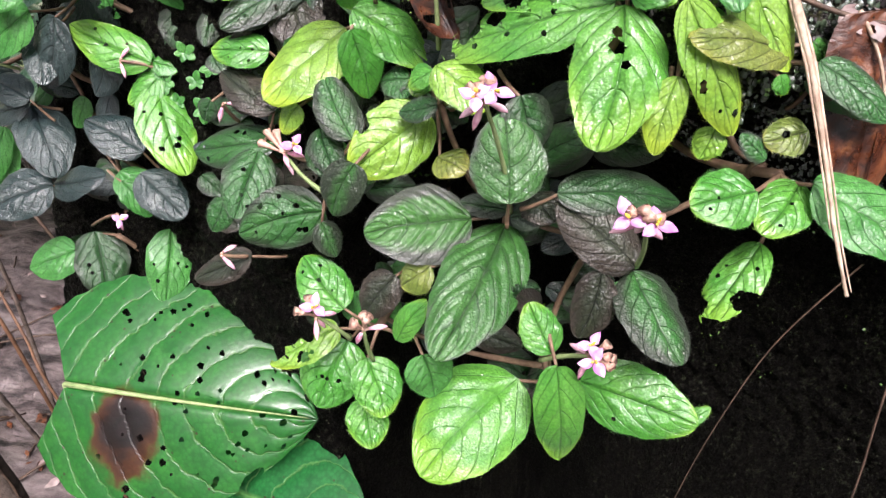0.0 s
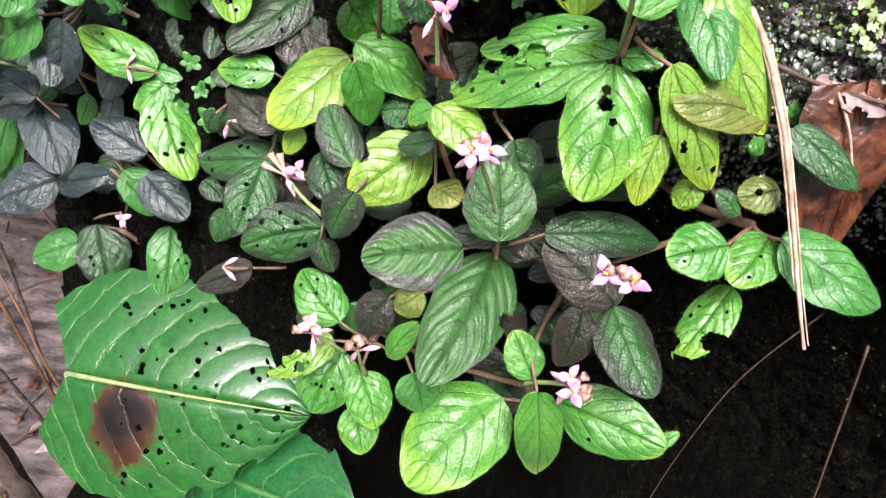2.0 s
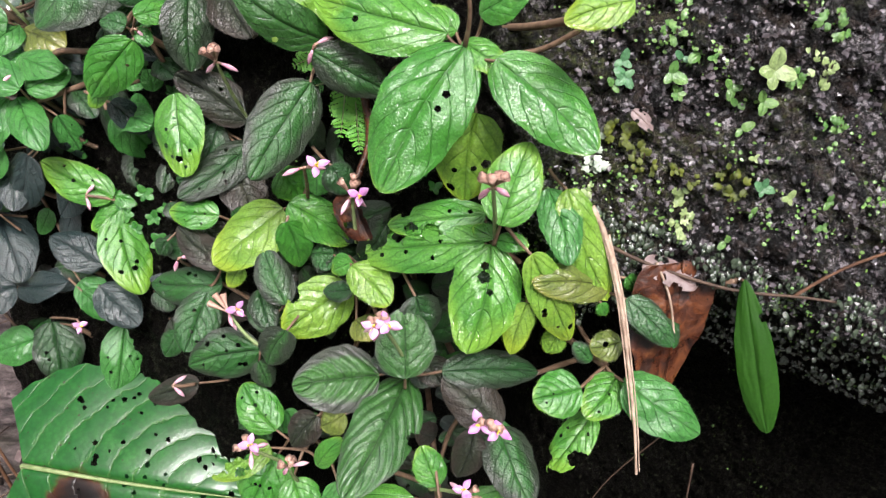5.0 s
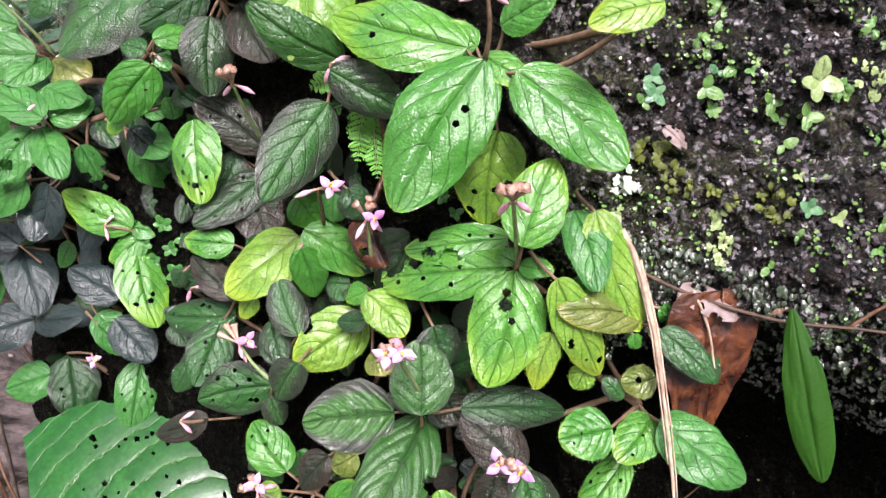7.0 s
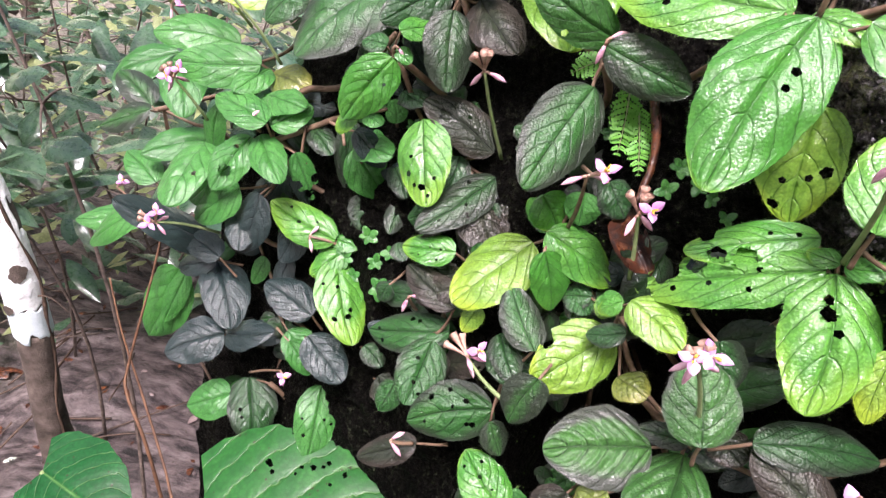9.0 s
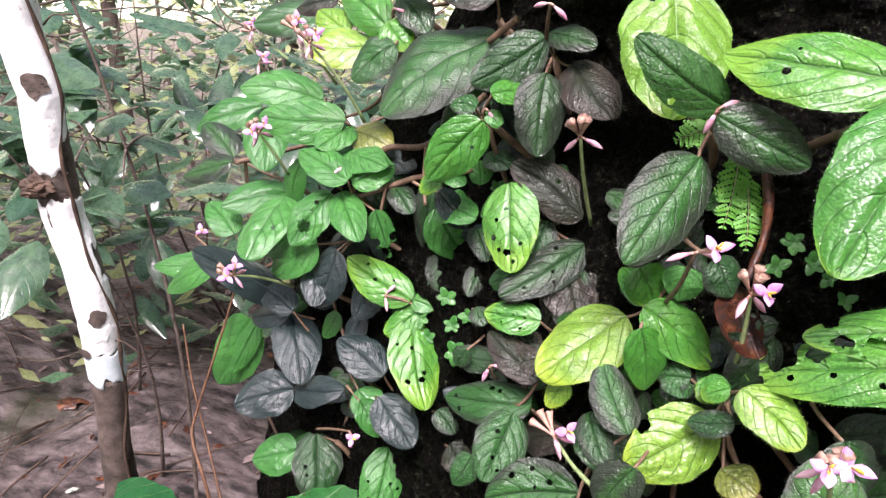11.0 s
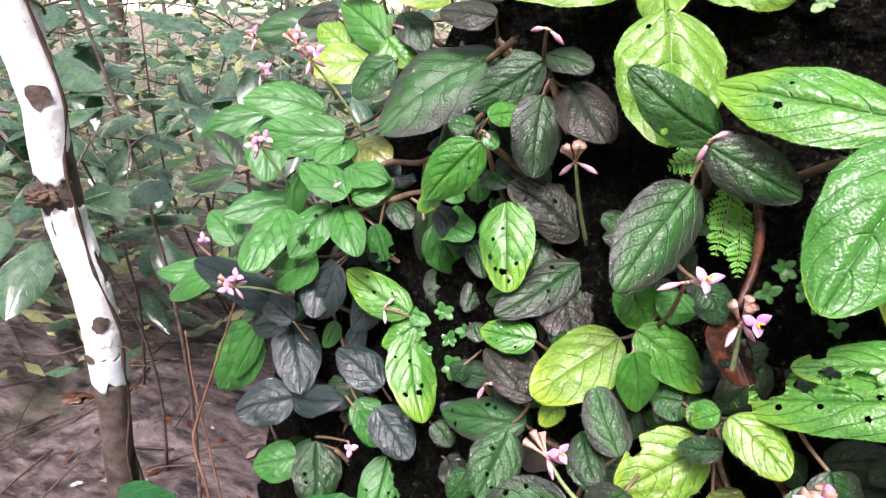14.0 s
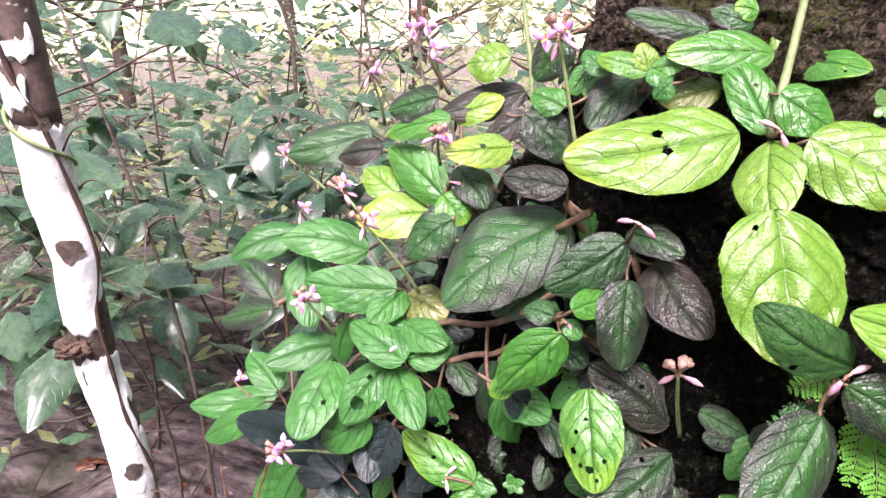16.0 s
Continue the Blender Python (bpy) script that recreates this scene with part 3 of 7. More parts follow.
p = plant((-0.135, 0.383, 0.841), "small herb with a green holed leaf among dark stems")
leaf(p, G, (-0.086, 0.323, 0.857), (-0.118, 0.327, 0.855), 0.020, (-0.12, -0.61, 0.78), holes=4)
leaf(p, K, (-0.159, 0.404, 0.849), (-0.157, 0.386, 0.825), 0.027, (0.21, -0.78, 0.59))
leaf(p, R, (-0.1, 0.334, 0.839), (-0.085, 0.322, 0.831), 0.021, (-0.00, -0.55, 0.84))
leaf(p, B, (-0.169, 0.415, 0.839), (-0.147, 0.388, 0.825), 0.026, (0.07, -0.43, 0.90))
leaf(p, K, (-0.163, 0.41, 0.839), (-0.164, 0.398, 0.818), 0.024, (0.03, -0.87, 0.48))

p = plant((-0.032, 0.305, 0.889), "low herb with lime-green ovate leaves and a pink flower")
leaf(p, Y, (-0.044, 0.309, 0.877), (-0.082, 0.287, 0.847), 0.038, (-0.30, -0.55, 0.78))
leaf(p, G, (-0.038, 0.285, 0.886), (-0.031, 0.287, 0.851), 0.020, (0.33, -0.94, 0.03))
leaf(p, G, (-0.038, 0.294, 0.892), (-0.003, 0.293, 0.866), 0.025, (0.40, -0.72, 0.56))
leaf(p, G, (-0.034, 0.311, 0.884), (-0.048, 0.332, 0.891), 0.018, (-0.12, -0.40, 0.91))
leaf(p, G, (-0.042, 0.302, 0.908), (-0.032, 0.304, 0.888), 0.022, (0.49, -0.86, 0.12))
leaf(p, M, (-0.022, 0.301, 0.912), (-0.023, 0.3, 0.894), 0.018, (-0.21, -0.98, 0.05))
leaf(p, D, (-0.02, 0.294, 0.86), (-0.014, 0.28, 0.855), 0.016, (-0.05, -0.33, 0.94))
leaf(p, K, (-0.013, 0.287, 0.925), (-0.004, 0.284, 0.909), 0.018, (0.41, -0.82, 0.40))
leaf(p, G, (-0.038, 0.309, 0.896), (-0.032, 0.308, 0.887), 0.011, (0.47, -0.75, 0.45))

p = plant((-0.049, 0.27, 0.82), "low herb with grey-green leaves full of small insect holes")
leaf(p, D, (-0.037, 0.263, 0.842), (-0.053, 0.29, 0.861), 0.021, (0.04, -0.54, 0.84))
leaf(p, D, (-0.054, 0.267, 0.796), (-0.101, 0.267, 0.779), 0.033, (-0.18, -0.87, 0.47), holes=7)
leaf(p, D, (-0.034, 0.243, 0.842), (-0.046, 0.242, 0.813), 0.021, (-0.36, -0.92, 0.18))
leaf(p, D, (-0.055, 0.259, 0.795), (-0.048, 0.254, 0.776), 0.015, (0.38, -0.85, 0.37))
leaf(p, D, (-0.057, 0.275, 0.834), (-0.047, 0.257, 0.823), 0.017, (-0.01, -0.55, 0.84))
leaf(p, K, (-0.055, 0.279, 0.838), (-0.045, 0.255, 0.827), 0.017, (0.05, -0.41, 0.91))

p = plant((0.001, 0.272, 0.863), "low herb with rounded lime-green bitten leaves")
leaf(p, Y, (-0.001, 0.268, 0.854), (-0.037, 0.249, 0.833), 0.033, (0.11, -0.82, 0.56), holes=((0.95, 0.62, 0.084),))
leaf(p, Y, (0.001, 0.252, 0.886), (0.022, 0.233, 0.876), 0.021, (-0.09, -0.55, 0.83))
leaf(p, D, (-0.012, 0.287, 0.862), (-0.026, 0.292, 0.857), 0.014, (-0.45, -0.54, 0.71))
leaf(p, G, (-0.001, 0.262, 0.878), (-0.011, 0.263, 0.87), 0.009, (-0.49, -0.67, 0.56))
leaf(p, K, (0.002, 0.252, 0.868), (-0.015, 0.258, 0.86), 0.012, (-0.46, -0.53, 0.71))
leaf(p, D, (-0.014, 0.298, 0.856), (-0.021, 0.284, 0.849), 0.015, (0.00, -0.42, 0.91))
leaf(p, G, (-0.003, 0.279, 0.869), (-0.009, 0.271, 0.861), 0.011, (-0.16, -0.65, 0.74))
leaf(p, K, (0.035, 0.234, 0.883), (0.043, 0.228, 0.86), 0.023, (0.25, -0.91, 0.34))
leaf(p, G, (-0.002, 0.268, 0.878), (-0.009, 0.266, 0.866), 0.011, (-0.44, -0.81, 0.38))
leaf(p, O, (0.003, 0.257, 0.838), (0.016, 0.245, 0.838), 0.018, (-0.26, -0.28, 0.92))

p = plant((0.034, 0.233, 0.826), "low herb, rosette of hairy grey-green quilted leaves, one flower stalk")
leaf(p, S, (0.032, 0.207, 0.849), (0.029, 0.232, 0.876), 0.031, (-0.04, -0.73, 0.68))
leaf(p, S, (0.019, 0.229, 0.824), (-0.029, 0.223, 0.818), 0.038, (-0.04, -0.51, 0.86), ribs=6.5, quilt=0.13, nu=50, nv=110)
leaf(p, S, (0.035, 0.232, 0.819), (0.004, 0.164, 0.804), 0.037, (0.04, -0.23, 0.97), holes=((-1.0, 0.42, 0.06),), ribs=6.5, quilt=0.13, nu=50, nv=110)
leaf(p, K, (0.035, 0.231, 0.828), (0.013, 0.237, 0.827), 0.012, (-0.15, -0.51, 0.84))
leaf(p, K, (0.036, 0.228, 0.826), (0.055, 0.222, 0.835), 0.015, (-0.51, -0.45, 0.73))
leaf(p, R, (0.045, 0.233, 0.836), (0.054, 0.217, 0.833), 0.019, (-0.15, -0.29, 0.94))

p = plant((0.072, 0.238, 0.914), "low herb with bright green quilted leaves, two tattered by insects")
leaf(p, G, (0.069, 0.235, 0.92), (0.06, 0.199, 0.88), 0.035, (-0.13, -0.71, 0.69), holes=((0.12, 0.3, 0.054), (0.14, 0.2, 0.036), (-0.1, 0.42, 0.030)))
leaf(p, G, (0.066, 0.236, 0.921), (0.003, 0.262, 0.886), 0.028, (-0.40, -0.50, 0.77), holes=((0.75, 0.8, 0.09), (0.55, 0.62, 0.055), (0.95, 0.5, 0.06), (0.7, 0.97, 0.06), (-0.2, 0.55, 0.016), (-0.3, 0.75, 0.018), (0.1, 0.3, 0.014), (-0.5, 0.35, 0.014), (-0.9, 0.93, 0.05)), nu=44, nv=90)
leaf(p, G, (0.067, 0.252, 0.926), (0.018, 0.257, 0.911), 0.021, (-0.10, -0.50, 0.86), holes=((-0.7, 0.55, 0.09), (-0.5, 0.75, 0.07), (-0.95, 0.35, 0.05), (0.3, 0.35, 0.02), (0.2, 0.15, 0.022), (0.9, 0.8, 0.06)), nu=40, nv=80)
leaf(p, Y, (0.087, 0.212, 0.904), (0.083, 0.204, 0.876), 0.014, (-0.28, -0.92, 0.28))
leaf(p, G, (0.067, 0.216, 0.947), (0.078, 0.24, 0.976), 0.026, (-0.17, -0.73, 0.66))
leaf(p, G, (0.071, 0.235, 0.923), (0.085, 0.229, 0.926), 0.010, (-0.38, -0.45, 0.81))
leaf(p, G, (0.07, 0.236, 0.924), (0.06, 0.244, 0.924), 0.009, (-0.33, -0.36, 0.87))
leaf(p, G, (0.071, 0.239, 0.922), (0.063, 0.246, 0.923), 0.008, (-0.37, -0.46, 0.81))
leaf(p, G, (0.073, 0.237, 0.922), (0.086, 0.229, 0.925), 0.009, (-0.49, -0.49, 0.72))
leaf(p, Y, (0.089, 0.218, 0.892), (0.088, 0.214, 0.88), 0.013, (-0.22, -0.94, 0.26))

p = plant((0.115, 0.226, 0.909), "drooping herb with narrow yellowing leaves at the rock's edge")
leaf(p, Y, (0.085, 0.218, 0.93), (0.112, 0.21, 0.882), 0.021, (0.31, -0.89, 0.33), holes=4)
leaf(p, O, (0.127, 0.219, 0.911), (0.086, 0.211, 0.918), 0.020, (0.26, -0.58, 0.77))
leaf(p, M, (0.093, 0.246, 0.948), (0.103, 0.215, 0.927), 0.020, (-0.13, -0.60, 0.79))
leaf(p, Y, (0.101, 0.241, 0.952), (0.127, 0.216, 0.905), 0.023, (0.07, -0.86, 0.50))
leaf(p, O, (0.136, 0.204, 0.889), (0.121, 0.203, 0.884), 0.015, (-0.27, -0.55, 0.79), holes=((0.1, 0.5, 0.084),))
leaf(p, D, (0.123, 0.2, 0.878), (0.112, 0.204, 0.886), 0.009, (0.16, -0.79, 0.59))
leaf(p, M, (0.101, 0.231, 0.922), (0.098, 0.227, 0.914), 0.009, (-0.30, -0.78, 0.55))
leaf(p, Y, (0.107, 0.213, 0.883), (0.103, 0.21, 0.871), 0.012, (-0.44, -0.84, 0.31))
leaf(p, G, (0.137, 0.225, 0.913), (0.143, 0.223, 0.907), 0.008, (0.32, -0.80, 0.50))
leaf(p, G, (0.124, 0.214, 0.905), (0.127, 0.212, 0.898), 0.006, (0.10, -0.94, 0.32))
leaf(p, D, (0.134, 0.211, 0.912), (0.157, 0.195, 0.898), 0.016, (-0.01, -0.64, 0.76))

p = plant((0.134, 0.206, 0.868), "low herb with wet shiny green leaves beside a dry stalk")
leaf(p, D, (0.146, 0.229, 0.899), (0.156, 0.193, 0.898), 0.026, (-0.04, -0.04, 1.00))
leaf(p, G, (0.116, 0.186, 0.874), (0.092, 0.181, 0.87), 0.023, (-0.05, -0.50, 0.87), holes=2)
leaf(p, G, (0.138, 0.198, 0.87), (0.12, 0.179, 0.86), 0.020, (-0.12, -0.37, 0.92), holes=2)
leaf(p, G, (0.132, 0.196, 0.842), (0.109, 0.174, 0.818), 0.021, (-0.59, -0.24, 0.77), holes=4, ragged=0.2)
leaf(p, M, (0.138, 0.191, 0.875), (0.177, 0.173, 0.858), 0.027, (0.07, -0.58, 0.81))

p = plant((0.073, 0.203, 0.83), "low herb with bronze-grey quilted leaves and a pink flower")
leaf(p, R, (0.084, 0.192, 0.831), (0.052, 0.21, 0.849), 0.026, (0.07, -0.65, 0.76))
leaf(p, D, (0.085, 0.196, 0.825), (0.101, 0.162, 0.806), 0.031, (0.25, -0.36, 0.90))
leaf(p, K, (0.051, 0.21, 0.853), (0.106, 0.22, 0.844), 0.021, (0.23, -0.51, 0.83))
leaf(p, R, (0.07, 0.19, 0.829), (0.064, 0.181, 0.799), 0.018, (-0.33, -0.88, 0.33))

p = plant((0.058, 0.186, 0.764), "low herb with wet bright green leaves and pale flower buds")
leaf(p, G, (0.055, 0.182, 0.788), (0.044, 0.197, 0.804), 0.018, (0.06, -0.70, 0.71))
leaf(p, G, (0.044, 0.192, 0.758), (-0.001, 0.155, 0.732), 0.047, (-0.10, -0.49, 0.86))
leaf(p, G, (0.055, 0.172, 0.792), (0.064, 0.164, 0.733), 0.023, (0.07, -0.99, 0.14))
leaf(p, G, (0.072, 0.188, 0.762), (0.118, 0.161, 0.768), 0.032, (-0.44, -0.61, 0.65), holes=1)
leaf(p, G, (0.112, 0.167, 0.758), (0.126, 0.17, 0.769), 0.007, (-0.45, -0.48, 0.75))
leaf(p, G, (0.014, 0.181, 0.752), (-0.004, 0.172, 0.729), 0.018, (-0.42, -0.69, 0.60), holes=0)

p = plant((-0.024, 0.22, 0.76), "creeping herb with small green insect-eaten leaves and buds")
leaf(p, M, (-0.001, 0.192, 0.773), (0.005, 0.185, 0.751), 0.023, (0.27, -0.89, 0.37))
leaf(p, G, (-0.028, 0.202, 0.758), (-0.018, 0.183, 0.737), 0.024, (0.15, -0.68, 0.72))
leaf(p, G, (-0.031, 0.204, 0.724), (-0.026, 0.186, 0.705), 0.022, (0.11, -0.71, 0.70))
leaf(p, G, (-0.043, 0.236, 0.756), (-0.067, 0.26, 0.771), 0.026, (0.07, -0.48, 0.87), holes=4)
leaf(p, Y, (-0.045, 0.226, 0.753), (-0.08, 0.213, 0.738), 0.021, (-0.14, -0.55, 0.82), holes=4, ragged=0.4)
leaf(p, G, (-0.042, 0.232, 0.736), (-0.058, 0.208, 0.709), 0.036, (-0.09, -0.70, 0.70), holes=6)
leaf(p, G, (-0.014, 0.203, 0.77), (0, 0.207, 0.793), 0.013, (-0.45, -0.77, 0.45))
leaf(p, R, (-0.015, 0.219, 0.797), (-0.03, 0.214, 0.774), 0.020, (-0.42, -0.79, 0.44))
leaf(p, O, (0.001, 0.212, 0.81), (-0.012, 0.211, 0.798), 0.017, (-0.52, -0.62, 0.58))

p = plant((-0.093, 0.306, 0.81), "low herb with dull dark grey leaves")
leaf(p, D, (-0.094, 0.302, 0.809), (-0.104, 0.271, 0.786), 0.028, (0.12, -0.60, 0.79), holes=3)
leaf(p, D, (-0.085, 0.306, 0.814), (-0.138, 0.323, 0.795), 0.026, (-0.42, -0.49, 0.76), holes=4)
leaf(p, R, (-0.082, 0.301, 0.834), (-0.114, 0.327, 0.842), 0.020, (-0.12, -0.42, 0.90))
leaf(p, D, (-0.113, 0.288, 0.786), (-0.122, 0.283, 0.767), 0.016, (-0.20, -0.92, 0.34))
leaf(p, R, (-0.094, 0.259, 0.771), (-0.129, 0.262, 0.749), 0.018, (-0.46, -0.57, 0.68))
leaf(p, Y, (-0.067, 0.292, 0.843), (-0.076, 0.289, 0.828), 0.012, (-0.29, -0.89, 0.35))
leaf(p, R, (-0.084, 0.308, 0.843), (-0.107, 0.312, 0.83), 0.019, (-0.45, -0.63, 0.64))
leaf(p, K, (-0.13, 0.344, 0.815), (-0.136, 0.343, 0.802), 0.013, (-0.31, -0.92, 0.24))

p = plant((-0.243, 0.393, 0.668), "low herb with drooping dark green leaves above the burnt leaf")
leaf(p, M, (-0.193, 0.38, 0.687), (-0.195, 0.342, 0.646), 0.034, (0.25, -0.72, 0.65), holes=4)
leaf(p, K, (-0.262, 0.396, 0.669), (-0.251, 0.363, 0.628), 0.040, (0.31, -0.70, 0.64), holes=2)
leaf(p, M, (-0.274, 0.385, 0.659), (-0.311, 0.376, 0.646), 0.034, (-0.12, -0.63, 0.77))

p = plant((-0.231, 0.392, 0.749), "low herb with wet dark blue-green leaves and a purple flower")
leaf(p, B, (-0.195, 0.364, 0.748), (-0.164, 0.344, 0.727), 0.030, (0.19, -0.53, 0.83))
leaf(p, M, (-0.21, 0.365, 0.74), (-0.194, 0.361, 0.714), 0.020, (0.57, -0.70, 0.43))
leaf(p, B, (-0.196, 0.379, 0.755), (-0.235, 0.391, 0.772), 0.030, (0.18, -0.54, 0.82))
leaf(p, B, (-0.295, 0.43, 0.758), (-0.263, 0.38, 0.731), 0.038, (0.17, -0.39, 0.90))
leaf(p, B, (-0.273, 0.387, 0.719), (-0.318, 0.373, 0.703), 0.037, (-0.06, -0.66, 0.75))
leaf(p, B, (-0.276, 0.391, 0.716), (-0.227, 0.379, 0.734), 0.026, (-0.40, -0.49, 0.77))
leaf(p, B, (-0.252, 0.416, 0.824), (-0.25, 0.383, 0.8), 0.025, (0.27, -0.57, 0.78))
leaf(p, B, (-0.28, 0.41, 0.775), (-0.321, 0.434, 0.777), 0.025, (-0.16, -0.35, 0.92))
leaf(p, B, (-0.289, 0.422, 0.765), (-0.329, 0.428, 0.748), 0.022, (-0.40, -0.61, 0.69))
leaf(p, K, (-0.15, 0.354, 0.755), (-0.135, 0.343, 0.747), 0.017, (0.05, -0.49, 0.87))
leaf(p, M, (-0.215, 0.375, 0.741), (-0.193, 0.362, 0.726), 0.025, (0.23, -0.56, 0.79))
leaf(p, R, (-0.137, 0.339, 0.742), (-0.119, 0.326, 0.735), 0.023, (0.02, -0.47, 0.88))

p = plant((-0.136, 0.421, 0.996), "low herb with one large dark quilted leaf")
leaf(p, D, (-0.136, 0.42, 0.989), (-0.198, 0.385, 0.943), 0.058, (-0.21, -0.63, 0.75))
leaf(p, R, (-0.135, 0.409, 1.01), (-0.171, 0.419, 1.009), 0.021, (-0.19, -0.64, 0.74))

p = plant((-0.099, 0.39, 0.983), "low herb with dark green wet leaves and a closed bud")
leaf(p, K, (-0.103, 0.381, 0.994), (-0.14, 0.368, 0.97), 0.027, (0.06, -0.92, 0.39), holes=1)
leaf(p, K, (-0.103, 0.392, 0.995), (-0.076, 0.375, 0.992), 0.017, (-0.30, -0.58, 0.75))
leaf(p, K, (-0.1, 0.372, 0.978), (-0.099, 0.351, 0.939), 0.030, (0.48, -0.76, 0.44))
leaf(p, R, (-0.088, 0.39, 0.981), (-0.063, 0.353, 0.961), 0.030, (-0.13, -0.54, 0.83))

p = plant((-0.133, 0.369, 0.953), "small herb shoot with bright green hairy leaves")
leaf(p, G, (-0.125, 0.35, 0.97), (-0.104, 0.372, 0.967), 0.015, (0.52, -0.39, 0.76))
leaf(p, G, (-0.129, 0.352, 0.955), (-0.157, 0.347, 0.92), 0.027, (0.07, -0.99, 0.11), holes=1)
leaf(p, D, (-0.134, 0.359, 0.96), (-0.149, 0.363, 0.96), 0.014, (-0.16, -0.56, 0.81))
leaf(p, M, (-0.128, 0.358, 0.959), (-0.12, 0.354, 0.952), 0.009, (0.23, -0.73, 0.65))
leaf(p, M, (-0.146, 0.396, 0.941), (-0.133, 0.393, 0.942), 0.013, (-0.24, -0.57, 0.79))

p = plant((-0.091, 0.368, 0.893), "low herb with holed green leaf and bronze older leaves")
leaf(p, G, (-0.114, 0.361, 0.919), (-0.105, 0.329, 0.88), 0.033, (-0.29, -0.77, 0.57), holes=((0.15, 0.78, 0.036), (0.6, 0.6, 0.034), (0.5, 0.74, 0.024), (-0.15, 0.88, 0.022), (-0.45, 0.7, 0.022), (0.4, 0.42, 0.022), (0.1, 0.3, 0.018)))
leaf(p, K, (-0.069, 0.356, 0.89), (-0.11, 0.324, 0.868), 0.026, (0.02, -0.59, 0.81), holes=5)
leaf(p, R, (-0.063, 0.348, 0.883), (-0.083, 0.341, 0.841), 0.033, (-0.33, -0.89, 0.30), holes=3)
leaf(p, R, (-0.072, 0.362, 0.903), (-0.114, 0.366, 0.929), 0.028, (0.31, -0.73, 0.61), holes=2)
leaf(p, D, (-0.086, 0.354, 0.874), (-0.121, 0.358, 0.855), 0.024, (-0.39, -0.71, 0.59))
leaf(p, D, (-0.069, 0.353, 0.881), (-0.074, 0.325, 0.852), 0.029, (0.09, -0.72, 0.69))
leaf(p, M, (-0.134, 0.382, 0.907), (-0.136, 0.383, 0.922), 0.013, (0.25, -0.97, 0.05))
leaf(p, G, (-0.152, 0.356, 0.922), (-0.164, 0.355, 0.909), 0.013, (-0.45, -0.79, 0.43))
leaf(p, K, (-0.132, 0.39, 0.925), (-0.116, 0.375, 0.922), 0.018, (-0.17, -0.35, 0.92))
leaf(p, R, (-0.079, 0.346, 0.879), (-0.065, 0.323, 0.858), 0.031, (0.14, -0.62, 0.77))
leaf(p, R, (-0.072, 0.378, 0.905), (-0.035, 0.371, 0.922), 0.027, (-0.43, -0.55, 0.72))
leaf(p, K, (-0.092, 0.366, 0.897), (-0.099, 0.346, 0.872), 0.021, (-0.10, -0.78, 0.62))
leaf(p, R, (-0.055, 0.354, 0.875), (-0.085, 0.351, 0.866), 0.017, (-0.18, -0.54, 0.82))

p = plant((-0.022, 0.312, 0.972), "low herb with large bronze-grey glossy leaves on a thick stem")
leaf(p, D, (-0.025, 0.306, 0.962), (-0.052, 0.267, 0.926), 0.032, (0.33, -0.76, 0.57))
leaf(p, D, (-0.023, 0.299, 0.982), (0.015, 0.295, 0.966), 0.024, (0.02, -0.97, 0.26))
leaf(p, S, (-0.018, 0.312, 0.982), (-0.059, 0.297, 1.011), 0.023, (0.39, -0.92, 0.07), holes=((-0.8, 0.45, 0.030),))

p = plant((-0.045, 0.362, 1.018), "single broad yellow-green drooping leaf of a herb")
leaf(p, Y, (-0.046, 0.357, 1.026), (-0.038, 0.322, 0.972), 0.050, (0.10, -0.82, 0.56), holes=((0.5, 0.12, 0.018),))

p = plant((-0.049, 0.426, 1.063), "tall herb with a whorl of glossy yellow-green leaves")
leaf(p, Y, (-0.058, 0.402, 1.046), (-0.137, 0.385, 1.0315), 0.046, (0.11, -0.62, 0.78), holes=((-0.1, 0.42, 0.030), (0.35, 0.45, 0.030)))
leaf(p, Y, (-0.045, 0.394, 1.045), (-0.047, 0.354, 1.021), 0.030, (-0.52, -0.41, 0.75))
leaf(p, Y, (-0.033, 0.381, 1.051), (0.009, 0.366, 1.033), 0.038, (0.02, -0.78, 0.63))
leaf(p, G, (-0.045, 0.399, 1.047), (-0.064, 0.426, 1.076), 0.022, (-0.09, -0.75, 0.66), holes=1)
leaf(p, G, (-0.045, 0.397, 1.066), (-0.021, 0.394, 1.052), 0.024, (0.18, -0.82, 0.54))
leaf(p, G, (-0.044, 0.432, 1.078), (-0.094, 0.421, 1.078), 0.024, (0.16, -0.72, 0.67))
leaf(p, G, (-0.035, 0.441, 1.075), (-0.009, 0.404, 1.076), 0.020, (-0.54, -0.35, 0.76), holes=2)
leaf(p, D, (-0.075, 0.432, 1.088), (-0.115, 0.435, 1.094), 0.017, (0.02, -0.78, 0.63))
leaf(p, Y, (-0.042, 0.439, 1.075), (-0.029, 0.444, 1.089), 0.017, (-0.23, -0.81, 0.54))
leaf(p, M, (-0.09, 0.416, 1.065), (-0.097, 0.417, 1.056), 0.011, (-0.44, -0.85, 0.29))
leaf(p, O, (-0.066, 0.429, 1.062), (-0.094, 0.426, 1.053), 0.019, (-0.17, -0.75, 0.64))
leaf(p, D, (-0.053, 0.447, 1.088), (-0.074, 0.446, 1.095), 0.015, (0.25, -0.78, 0.57))
leaf(p, G, (-0.051, 0.451, 1.095), (-0.063, 0.449, 1.097), 0.013, (0.23, -0.77, 0.60))
leaf(p, D, (-0.008, 0.425, 1.066), (-0.019, 0.423, 1.064), 0.008, (0.01, -0.71, 0.70))

